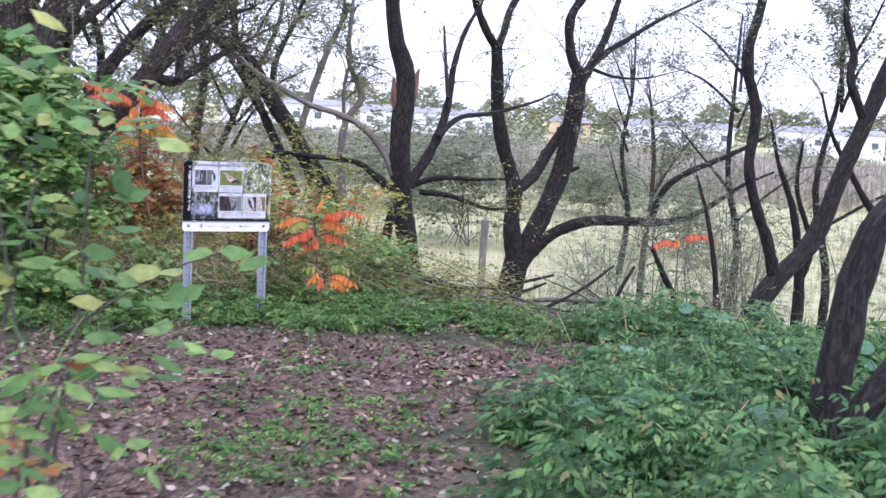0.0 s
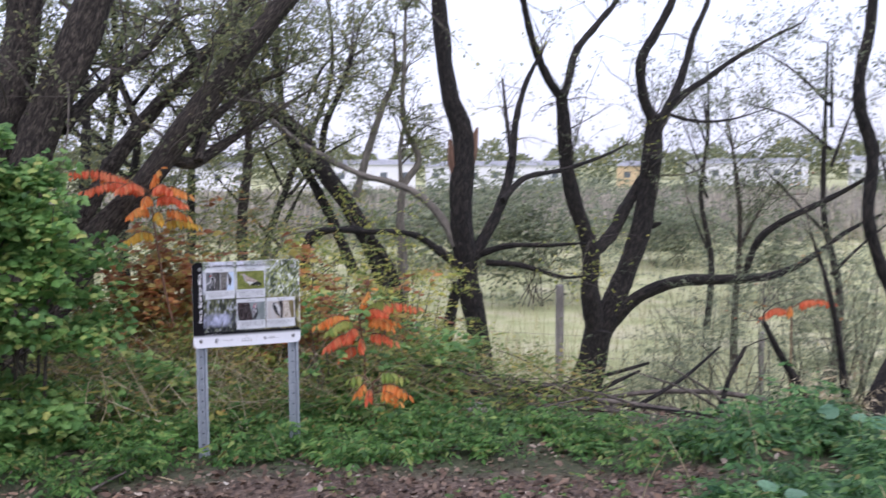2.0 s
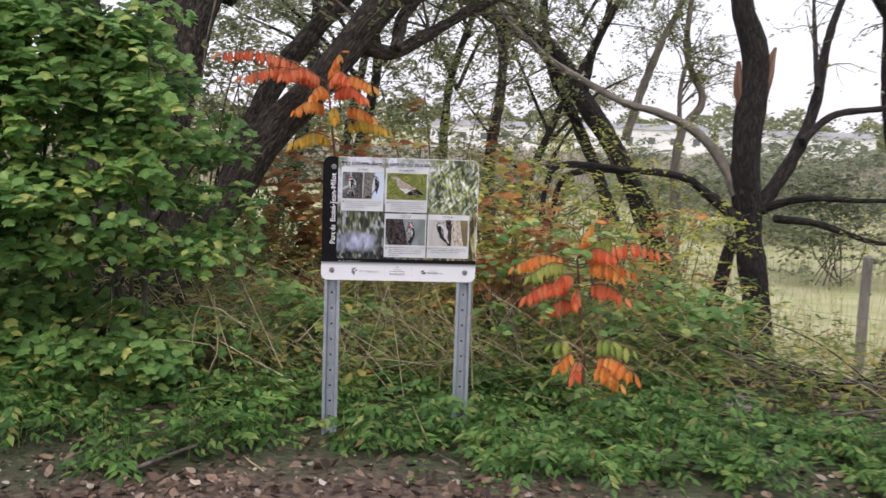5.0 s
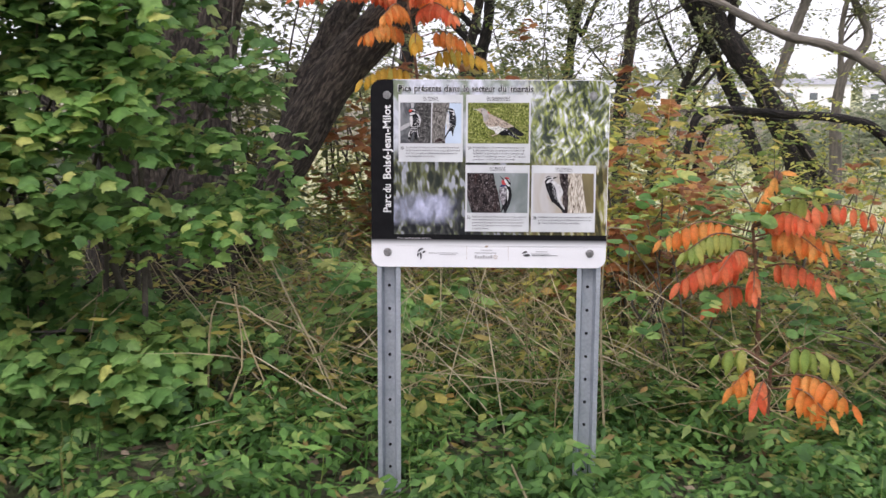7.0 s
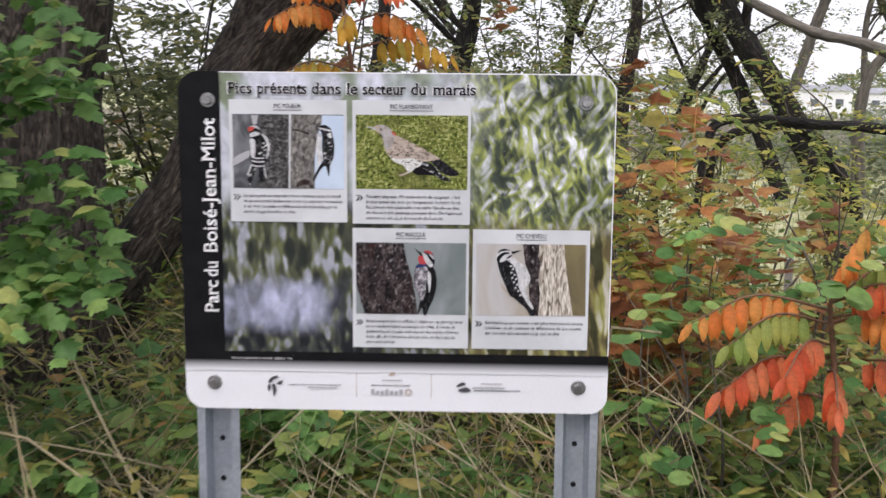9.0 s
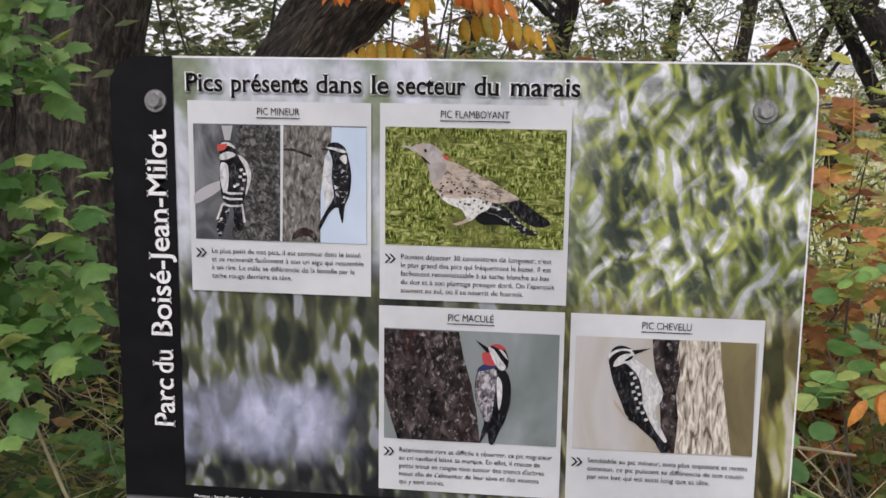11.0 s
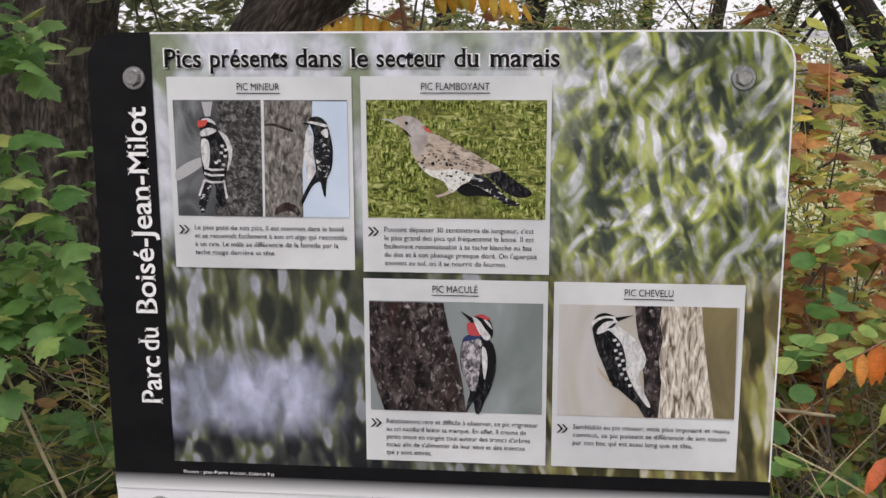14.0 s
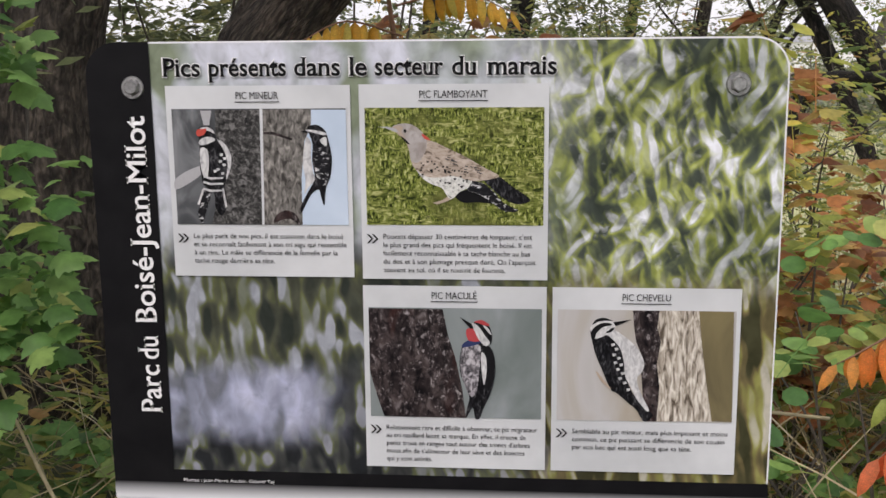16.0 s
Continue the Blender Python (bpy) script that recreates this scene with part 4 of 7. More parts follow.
p("bird_patch", [(0.157, 0.833), (0.189, 0.852), (0.214, 0.834), (0.207, 0.796), (0.239, 0.711), (0.248, 0.644), (0.229, 0.711), (0.182, 0.786)], TAN_INK, 6.55)
p("bird_patch", [(0.318, 0.783), (0.347, 0.76), (0.366, 0.727), (0.334, 0.741)], RED_INK, 6.7)
p("bird_beak", [(0.074, 0.841), (0.131, 0.842), (0.176, 0.824), (0.195, 0.791), (0.157, 0.805), (0.119, 0.828)], PALE_GREY, 6.6, False)
p("bird_patch", [(0.198, 0.772), (0.226, 0.739), (0.255, 0.692), (0.239, 0.696), (0.21, 0.739)], INK, 6.8, False)
p("bird_eye", [(0.217, 0.81), (0.226, 0.82), (0.236, 0.806), (0.226, 0.791)], INK, 6.8)
p("bird_leg", [(0.468, 0.255), (0.49, 0.231), (0.456, 0.206), (0.404, 0.18), (0.379, 0.194), (0.436, 0.22)], TAN_INK, 6.2, False)
spots = random.Random(3)
for i in range(44):
    s, r = spots.random(), spots.uniform(0.004, 0.007)
    u, v = 0.31 + 0.27 * s, 0.515 - 0.135 * s + spots.uniform(-0.08, 0.07)
    p("bird_spot", [(u - r, v + r), (u + r, v + 1.3 * r), (u + r, v - r), (u - 0.8 * r, v - 1.3 * r)], INK, 6.8, False)
for i in range(16):
    s = spots.random()
    u, v = 0.41 + 0.27 * s, 0.63 - 0.17 * s - spots.uniform(0, 0.07)
    p("bird_bar", [(u - 0.009, v + 0.006), (u + 0.009, v - 0.001), (u + 0.009, v - 0.009), (u - 0.009, v - 0.003)], GREY_INK, 6.8, False)

p = card(1.934, 1.1125, "PIC MACULÉ", 0.05, "Relativement rare et difficile à observer, ce pic migrateur\nau cri nasillard laisse sa marque. En effet, il creuse de\npetits trous en rangée tout autour des troncs d'arbres\nmous afin de s'alimenter de leur sève et des insectes\nqui y sont attirés.", 0.172, PH_GREEN)
p("photo_trunk", [(0.0, 0.992), (0.431, 0.99), (0.458, 0.772), (0.508, 0.518), (0.542, 0.26), (0.563, 0.0), (0.081, 0.0), (0.042, 0.181), (0.0, 0.415)], PH_DARKBARK, 5.6, False)
p("bird_shape", [(0.55, 0.674), (0.605, 0.707), (0.677, 0.69), (0.723, 0.605), (0.735, 0.426), (0.71, 0.243), (0.668, 0.1), (0.643, 0.0), (0.616, 0.0), (0.602, 0.096), (0.563, 0.0), (0.569, 0.094), (0.582, 0.21), (0.535, 0.39), (0.528, 0.545)], PH_INK_PLUME, 6.2)
p("bird_patch", [(0.547, 0.643), (0.599, 0.681), (0.648, 0.658), (0.643, 0.473), (0.624, 0.239), (0.585, 0.21), (0.541, 0.38), (0.531, 0.519)], PH_MOTTLED, 6.3)
p("bird_patch", [(0.54, 0.653), (0.566, 0.705), (0.638, 0.729), (0.645, 0.689), (0.593, 0.661)], BLUE_INK, 6.5)
p("bird_patch", [(0.651, 0.658), (0.684, 0.67), (0.72, 0.61), (0.728, 0.451), (0.71, 0.29), (0.687, 0.268), (0.698, 0.476), (0.678, 0.588)], INK, 6.45)
p("bird_patch", [(0.655, 0.607), (0.678, 0.567), (0.685, 0.449), (0.67, 0.309), (0.66, 0.37), (0.652, 0.499)], PH_WHITE_PLUME, 6.6)
p("bird_head", [(0.595, 0.849), (0.643, 0.892), (0.695, 0.849), (0.716, 0.763), (0.706, 0.681), (0.664, 0.695), (0.612, 0.753)], PH_INK_PLUME, 6.55)
p("bird_patch", [(0.601, 0.87), (0.637, 0.841), (0.673, 0.761), (0.703, 0.696), (0.677, 0.664), (0.641, 0.719), (0.611, 0.809)], PH_WHITE_PLUME, 6.7)
p("bird_patch", [(0.663, 0.852), (0.692, 0.828), (0.712, 0.768), (0.696, 0.783), (0.676, 0.822)], PH_WHITE_PLUME, 6.7)
p("bird_patch", [(0.611, 0.88), (0.656, 0.898), (0.702, 0.854), (0.676, 0.848), (0.637, 0.871)], DULL_RED, 6.8)
p("bird_patch", [(0.572, 0.818), (0.608, 0.819), (0.651, 0.76), (0.648, 0.709), (0.582, 0.711), (0.566, 0.777)], DULL_RED, 6.65)
p("bird_beak", [(0.529, 0.923), (0.601, 0.86), (0.608, 0.824), (0.592, 0.819)], INK, 6.75, False)

p = card(2.145, 1.1125, "PIC CHEVELU", 0.052, "Semblable au pic mineur, mais plus imposant et moins\ncommun, ce pic puissant se différencie de son cousin\npar son bec qui est aussi long que sa tête.", 0.172, PH_BEIGE)
p("photo_side", [(0.752, 1.0), (0.985, 0.996), (1.0, 0.011), (0.832, 0.015)], PH_OLIVE, 5.55, False)
p("photo_trunk", [(0.558, 0.999), (0.792, 1.0), (0.811, 0.735), (0.84, 0.435), (0.886, 0.013), (0.545, 0.003)], PH_PALEBARK, 5.6, False)
p("trunk_shade_side", [(0.423, 0.998), (0.571, 0.999), (0.563, 0.849), (0.585, 0.725), (0.566, 0.522), (0.584, 0.32), (0.574, 0.005), (0.523, 0.002), (0.492, 0.212), (0.479, 0.442), (0.488, 0.569), (0.446, 0.719), (0.43, 0.869)], PH_DARKBARK, 5.8, False)
p("bird_shape", [(0.184, 0.823), (0.204, 0.758), (0.271, 0.781), (0.326, 0.739), (0.359, 0.654), (0.382, 0.513), (0.398, 0.387), (0.433, 0.261), (0.493, 0.151), (0.553, 0.061), (0.504, 0.0), (0.456, 0.107), (0.403, 0.177), (0.343, 0.256), (0.304, 0.295), (0.259, 0.456), (0.217, 0.607), (0.195, 0.733)], PH_INK_PLUME, 6.2)
p("bird_patch", [(0.27, 0.802), (0.317, 0.824), (0.382, 0.766), (0.448, 0.674), (0.492, 0.549), (0.485, 0.458), (0.455, 0.39), (0.478, 0.263), (0.526, 0.121), (0.514, 0.1), (0.46, 0.2), (0.419, 0.321), (0.388, 0.412), (0.377, 0.564), (0.349, 0.679), (0.303, 0.753)], PH_WHITE_PLUME, 6.3)
p("bird_head", [(0.186, 0.848), (0.208, 0.899), (0.251, 0.926), (0.299, 0.913), (0.326, 0.874), (0.314, 0.814), (0.271, 0.776), (0.217, 0.744), (0.191, 0.793)], PH_WHITE_PLUME, 6.4)
p("bird_patch", [(0.196, 0.869), (0.217, 0.915), (0.261, 0.932), (0.312, 0.904), (0.268, 0.907), (0.227, 0.895)], INK, 6.6)
p("bird_patch", [(0.193, 0.818), (0.234, 0.875), (0.284, 0.888), (0.307, 0.868), (0.259, 0.851), (0.222, 0.799), (0.211, 0.749), (0.194, 0.768)], INK, 6.6)
p("bird_patch", [(0.273, 0.797), (0.298, 0.833), (0.323, 0.849), (0.305, 0.808)], INK, 6.6)
p("bird_beak", [(0.312, 0.894), (0.416, 0.918), (0.329, 0.859)], INK, 6.6, False)
p("bird_spot", [(0.304, 0.702), (0.323, 0.708), (0.327, 0.688), (0.308, 0.677)], PH_WHITE_PLUME, 6.8, False)
p("bird_spot", [(0.324, 0.663), (0.343, 0.669), (0.347, 0.649), (0.328, 0.638)], PH_WHITE_PLUME, 6.8, False)
p("bird_spot", [(0.313, 0.612), (0.332, 0.618), (0.335, 0.598), (0.316, 0.586)], PH_WHITE_PLUME, 6.8, False)
p("bird_spot", [(0.339, 0.582), (0.358, 0.588), (0.361, 0.568), (0.343, 0.557)], PH_WHITE_PLUME, 6.8, False)
p("bird_spot", [(0.321, 0.541), (0.34, 0.547), (0.343, 0.527), (0.324, 0.516)], PH_WHITE_PLUME, 6.8, False)
p("bird_spot", [(0.353, 0.522), (0.372, 0.528), (0.376, 0.508), (0.357, 0.497)], PH_WHITE_PLUME, 6.8, False)
p("bird_spot", [(0.335, 0.481), (0.354, 0.487), (0.357, 0.466), (0.339, 0.455)], PH_WHITE_PLUME, 6.8, False)
p("bird_spot", [(0.364, 0.446), (0.383, 0.452), (0.387, 0.432), (0.368, 0.421)], PH_WHITE_PLUME, 6.8, False)
p("bird_spot", [(0.349, 0.4), (0.368, 0.406), (0.372, 0.385), (0.353, 0.374)], PH_WHITE_PLUME, 6.8, False)
p("bird_spot", [(0.376, 0.36), (0.395, 0.366), (0.399, 0.346), (0.38, 0.335)], PH_WHITE_PLUME, 6.8, False)
p("bird_spot", [(0.397, 0.3), (0.416, 0.306), (0.419, 0.285), (0.401, 0.274)], PH_WHITE_PLUME, 6.8, False)
p("bird_patch", [(0.223, 0.455), (0.263, 0.385), (0.31, 0.295), (0.278, 0.324), (0.237, 0.394)], TAN_INK, 6.25)

# the lower strip: emblems as plain shapes, small print as bars
for x0, x1, z, h in ((1.816, 1.912, 0.8275, 0.0006), (1.852, 1.905, 0.8225, 0.0012), (1.985, 2.022, 0.838, 0.0012), (1.966, 2.036, 0.8285, 0.0008), (2.163, 2.2, 0.834, 0.0011), (2.148, 2.205, 0.8265, 0.0016), (2.15, 2.232, 0.8215, 0.0008)):
    flat("small_print", rect(x0, x1, z - h, z + h), 4, PALE_GREY if h > 0.001 else GREY_INK, panel)
for k in range(7):
    flat("emblem_letters", rect(1.966 + 0.0084 * k, 1.9725 + 0.0084 * k, 0.811, 0.8185 + (0.003 if k in (0, 3, 6) else 0.0)), 4, PALE_GREY, panel)
for pts in ([(1.778, 0.834), (1.786, 0.843), (1.797, 0.847), (1.801, 0.842), (1.79, 0.838), (1.784, 0.831)], [(1.786, 0.826), (1.792, 0.829), (1.796, 0.816), (1.79, 0.801), (1.788, 0.815)], [(1.798, 0.832), (1.81, 0.836), (1.808, 0.829), (1.8, 0.827)], [(1.776, 0.822), (1.78, 0.829), (1.784, 0.822), (1.779, 0.812)]):
    flat("emblem", blob([(1.793 + 0.8 * (a - 1.793), 0.826 + 0.85 * (q - 0.826)) for a, q in pts]), 4, GREY_INK, panel)
for k in range(8):
    a = 0.785 * k
    flat("emblem_petal", blob([(2.033 + 0.0025 * math.cos(a), 0.816 + 0.0025 * math.sin(a)), (2.033 + 0.0065 * math.cos(a - 0.25), 0.816 + 0.0065 * math.sin(a - 0.25)), (2.033 + 0.0072 * math.cos(a + 0.2), 0.816 + 0.0072 * math.sin(a + 0.2))], 3), 4, TAN_INK, panel)
flat("emblem", blob([(1.997, 0.848), (2.003, 0.853), (2.01, 0.851), (2.004, 0.847)]), 4, TAN_INK, panel)
for pts in ([(2.118, 0.828), (2.128, 0.836), (2.136, 0.833), (2.127, 0.829)], [(2.122, 0.822), (2.138, 0.827), (2.144, 0.82), (2.13, 0.818)]):
    flat("emblem", blob(pts), 4, GREY_INK, panel)
for x in (1.9395, 2.0735):
    flat("divider_line", rect(x, x + 0.0008, 0.806, 0.852), 4, TAN_INK, panel)


def bolt(x, z):
    """A domed hexagon bolt on a washer."""
    bm = bmesh.new()
    for r, y0, y1, n in ((0.0135, SY - 0.0005, SY - 0.0032, 24), (0.0095, SY - 0.0032, SY - 0.0075, 6), (0.0075, SY - 0.0075, SY - 0.0092, 12)):
        g = bmesh.ops.create_cone(bm, cap_ends=True, segments=n, radius1=r, radius2=r * 0.88, depth=abs(y1 - y0),
                                  matrix=Matrix.Translation((x, (y0 + y1) / 2, z)) @ Matrix.Rotation(radians(90), 4, 'X'))
    part("bolt", bm_mesh("bolt", bm, BOLT), sign, "steel hexagon bolt with washer")


for bx in (1.684, 2.336):
    for bz in (1.332, 0.829):
        bolt(bx, bz)


def channel_post(x):
    """A galvanised hat-channel post with a row of punched holes."""
    z0, z1, y = float(ground_z(x, SY)) - 0.25, 1.36, SY + 0.006
    prof = [(-0.038, 0.0), (-0.024, 0.0), (-0.017, 0.030), (0.017, 0.030), (0.024, 0.0), (0.038, 0.0), (0.038, 0.004), (0.0265, 0.004), (0.0195, 0.034), (-0.0195, 0.034), (-0.0265, 0.004), (-0.038, 0.004)]
    bm = bmesh.new()
    f = bm.faces.new([bm.verts.new((x + a, y + q, z0)) for a, q in prof])
    g = bmesh.ops.extrude_face_region(bm, geom=[f])
    bmesh.ops.translate(bm, verts=[v for v in g["geom"] if isinstance(v, bmesh.types.BMVert)], vec=(0, 0, z1 - z0))
    bmesh.ops.recalc_face_normals(bm, faces=bm.faces)
    post = part("post", bm_mesh("post", bm, STEEL), sign, "grey galvanised channel post with punched holes")
    z = 0.713
    while z > 0.02:
        bm = bmesh.new()
        bmesh.ops.create_cone(bm, cap_ends=True, segments=12, radius1=0.0052, radius2=0.0052, depth=0.002, matrix=Matrix.Translation((x, y + 0.0291, z)) @ Matrix.Rotation(radians(90), 4, 'X'))
        part("hole", bm_mesh("hole", bm, HOLE), post)
        z -= 0.078


channel_post(1.687)
channel_post(2.336)

# ---- trees of the bank and the thicket: (x, z, radius) along each limb ----
t = Tree("snag_tree", "dark rough-barked tree with a torn broken top on the bank", 6.91, 15.7, bark=BARK, seed=1)
t.limb("trunk", 15.7, 0, (6.91, -1.98, 0.19), (6.8, -0.75, 0.163), (6.6, 0.46, 0.161), (6.49, 1.31, 0.168), (6.52, 1.98, 0.168), (6.54, 2.48, 0.159), (6.36, 2.98, 0.129), (6.24, 3.63, 0.12), (6.16, 4.6, 0.111), (6.08, 6.03, 0.097), (6.31, 7.63, 0.073))
t.limb("snag", 15.7, 0, (6.49, 1.73, 0.092), (6.36, 2.07, 0.067), (6.33, 2.42, 0.025), mat=SNAG, label="torn reddish broken stub")
t.limb("snag", 15.7, 0, (6.61, 1.98, 0.101), (6.7, 2.36, 0.076), (6.77, 2.6, 0.017), mat=SNAG, label="torn reddish broken stub")
t.limb("branch", 15.7, 0.6, (6.7, 0.67, 0.093), (7.19, 1.42, 0.082), (7.44, 2.06, 0.069), (7.56, 2.67, 0.052), (7.79, 3.29, 0.04), (8.15, 3.84, 0.027))
t.limb("branch", 15.7, 1, (7.18, 1.51, 0.051), (7.68, 1.84, 0.044), (8.5, 1.97, 0.036), (9.37, 2.19, 0.023), (9.95, 2.38, 0.014))
t.limb("branch", 15.7, 1.5, (7.32, 2.15, 0.034), (7.58, 2.87, 0.031), (7.87, 3.46, 0.019))
t.limb("branch", 15.7, -0.5, (6.51, 0.51, 0.084), (6.05, 0.83, 0.062), (5.67, 1.05, 0.045), (4.96, 1.12, 0.04), (4.2, 1.15, 0.039), (4.02, 0.92, 0.035), (3.95, 0.39, 0.027))
t.limb("branch", 15.7, 1.5, (6.42, 0.85, 0.069), (6.24, 1.27, 0.062), (5.94, 1.61, 0.056), (5.55, 1.8, 0.050), (5.17, 1.91, 0.044), (4.69, 2.16, 0.044), (4.22, 2.46, 0.041), (3.68, 3.01, 0.037), (3.55, 3.51, 0.034), (3.68, 4.2, 0.025), mat=BARK_GREY, label="pale grey bare arching branch")
t.limb("branch", 15.7, -1, (6.79, 0.71, 0.059), (7.12, 0.85, 0.042), (7.61, 0.86, 0.029), (8.08, 0.9, 0.016))
t.limb("branch", 15.7, -1, (6.9, 0.58, 0.051), (7.31, 0.55, 0.042), (7.79, 0.39, 0.029), (7.99, 0.41, 0.016))
t.grow(9, 0.8, 9, 0.07, YELLOWGREEN, start=0.4, zmin=0.3, first=3, label="few yellow-green leaves")
t = Tree("forked_tree", "dark tree forking low into two bare sinuous limbs", 9.03, 16.8, bark=BARK, seed=2)
t.limb("trunk", 16.8, 0, (9.03, -2.26, 0.337), (9.21, -1.79, 0.27), (9.38, -1.31, 0.251), (9.48, -0.78, 0.241))
t.limb("limb", 16.8, 0, (9.44, -0.93, 0.183), (9.31, -0.05, 0.153), (9.31, 0.63, 0.143), (9.04, 1.3, 0.128), (8.86, 1.96, 0.122), (8.8, 2.71, 0.112), (8.75, 3.22, 0.103))
t.limb("branch", 16.8, -0.5, (8.77, 3.13, 0.079), (8.45, 3.44, 0.074), (8.15, 3.96, 0.064), (7.95, 4.47, 0.054), (7.76, 5.15, 0.044), (7.56, 6.32, 0.022))
t.limb("branch", 16.8, 0.5, (8.77, 3.13, 0.07), (8.93, 3.42, 0.071), (9.14, 3.95, 0.062), (9.62, 4.45, 0.053), (10.07, 4.96, 0.044), (10.4, 6.05, 0.024))
t.limb("limb", 16.8, 0, (9.53, -0.84, 0.203), (9.92, 0.02, 0.18), (10.25, 0.79, 0.175), (10.41, 1.56, 0.175), (10.52, 2.24, 0.165), (10.57, 2.87, 0.146))
t.limb("branch", 16.8, -0.5, (10.55, 2.77, 0.097), (10.29, 3.1, 0.086), (10.17, 3.75, 0.086), (10.39, 4.22, 0.076), (10.66, 4.78, 0.066), (10.87, 5.53, 0.057), (10.91, 6.8, 0.028))
t.limb("branch", 16.8, 0.6, (10.63, 2.68, 0.097), (11.04, 3.27, 0.079), (11.35, 3.83, 0.065), (11.58, 4.34, 0.055), (11.92, 4.87, 0.046), (12.3, 5.71, 0.026))
t.limb("branch", 16.8, -0.3, (10.63, 2.77, 0.088), (10.98, 3.16, 0.068), (11.51, 3.51, 0.049), (12.05, 3.86, 0.039), (12.72, 4.22, 0.025), (13.4, 4.53, 0.015))
t.limb("branch", 16.8, 0.4, (10.74, 2.92, 0.039), (11.47, 2.79, 0.03), (12.29, 2.83, 0.02), (13.13, 3.02, 0.01))
t.limb("branch", 16.8, 0.2, (9.37, 0.53, 0.105), (9.79, 0.9, 0.106), (10.05, 1.27, 0.107), (10.46, 1.8, 0.098))
t.limb("stub", 16.8, -0.1, (10.36, 0.96, 0.068), (10.53, 0.99, 0.049), (10.64, 1.03, 0.024))
t.limb("branch", 16.8, -1.2, (9.65, -0.73, 0.136), (9.94, -0.35, 0.116), (10.3, -0.11, 0.106), (10.87, 0.05, 0.097), (11.69, 0.05, 0.088), (12.4, 0.08, 0.069), (13.0, 0.31, 0.054), (13.84, 0.84, 0.035), (14.45, 1.13, 0.02))
t.limb("branch", 16.8, -1.2, (12.45, -0.04, 0.071), (12.55, 0.63, 0.066), (12.84, 0.99, 0.06), (13.38, 1.28, 0.055), (13.9, 1.58, 0.04), (14.17, 1.81, 0.025))
t.grow(13, 1.2, 36, 0.075, GREYWILLOW, start=0.45, zmin=1.6, label="sparse grey-green leaves against the sky")
t = Tree("leaning_tree", "slender dark leaning tree with an upright side limb", 9.38, 10.6, bark=BARK, seed=3)
t.limb("trunk", 10.6, 0, (9.38, -1.09, 0.159), (9.61, -0.66, 0.145), (9.98, -0.16, 0.135), (10.56, 0.35, 0.126), (10.81, 0.8, 0.119), (11.04, 1.4, 0.112), (11.36, 2.08, 0.113), (11.64, 2.69, 0.106), (11.91, 3.46, 0.098), (11.97, 4.5, 0.083), (11.72, 5.48, 0.055))
t.limb("limb", 10.6, 0, (10.03, -0.12, 0.095), (9.82, 0.43, 0.08), (9.58, 0.87, 0.071), (9.38, 1.44, 0.071), (9.41, 2.14, 0.07), (9.23, 2.62, 0.07), (9.21, 3.03, 0.062), (9.33, 3.52, 0.062), (9.36, 4.2, 0.052), (9.2, 5.11, 0.027))
t.limb("branch", 10.6, 0.2, (11.37, 2.12, 0.068), (11.07, 2.66, 0.059), (11.11, 3.03, 0.052), (10.94, 3.53, 0.044), (10.95, 4.11, 0.037), (10.8, 4.81, 0.018))
t.grow(14, 1.0, 26, 0.06, GREYWILLOW, start=0.4, zmin=1.2)
t = Tree("sapling_tree", "thin dark sapling on the bank", 12.37, 12.5, bark=BARK, seed=4)
t.limb("trunk", 12.5, 0, (12.37, -1.77, 0.107), (12.33, -0.41, 0.084), (12.06, 0.65, 0.056), (11.65, 1.43, 0.034), (11.41, 2.1, 0.017))
t.limb("branch", 12.5, 0, (12.33, -0.59, 0.062), (12.5, 0.12, 0.053), (12.1, 1.0, 0.035), (12.12, 1.78, 0.022))
t.grow(14, 0.9, 24, 0.06, GREYWILLOW, start=0.3, zmin=-0.5)
t = Tree("sapling_tree", "thin dark crooked sapling on the bank", 12.33, 11.5, bark=BARK, seed=5)
t.limb("trunk", 11.5, 0, (12.33, -1.6, 0.101), (12.72, -0.59, 0.084), (12.93, 0.43, 0.076), (12.38, 1.1, 0.05), (11.71, 1.9, 0.028), (11.41, 2.52, 0.016))
t.limb("branch", 11.5, 0, (12.89, 0.35, 0.059), (13.34, 0.94, 0.051), (13.46, 1.79, 0.038), (13.19, 2.79, 0.021))
t.grow(14, 0.9, 24, 0.06, GREYWILLOW, start=0.3, zmin=-0.5)
t = Tree("dead_sapling", "thin leaning dead sapling among brush", 8.35, 10.0, bark=BARK, seed=6)
t.limb("trunk", 10.0, 0, (8.35, -0.87, 0.073), (8.11, -0.52, 0.059), (7.73, 0.03, 0.039), (7.48, 0.43, 0.025))
t.limb("branch", 10.0, 0, (8.58, -0.61, 0.047), (8.46, 0.14, 0.036), (8.27, 0.81, 0.026), (8.05, 1.33, 0.013))
t.grow(10, 0.7, 3, 0.05, RUST, start=0.2, zmin=-0.8)
t = Tree("sapling_tree", "thin pale upright sapling in the marsh", 15.47, 21, bark=BARK_BROWN, seed=7)
t.limb("trunk", 21, 0, (15.47, -1.16, 0.076), (15.57, -0.05, 0.062), (15.52, 1.32, 0.048), (15.25, 2.79, 0.027))
t.limb("branch", 21, 0.3, (15.56, 0.09, 0.041), (16.09, 0.77, 0.035), (16.67, 1.34, 0.021))
t.grow(24, 1.5, 60, 0.09, GREYWILLOW, start=0.1, zmin=-1.5)
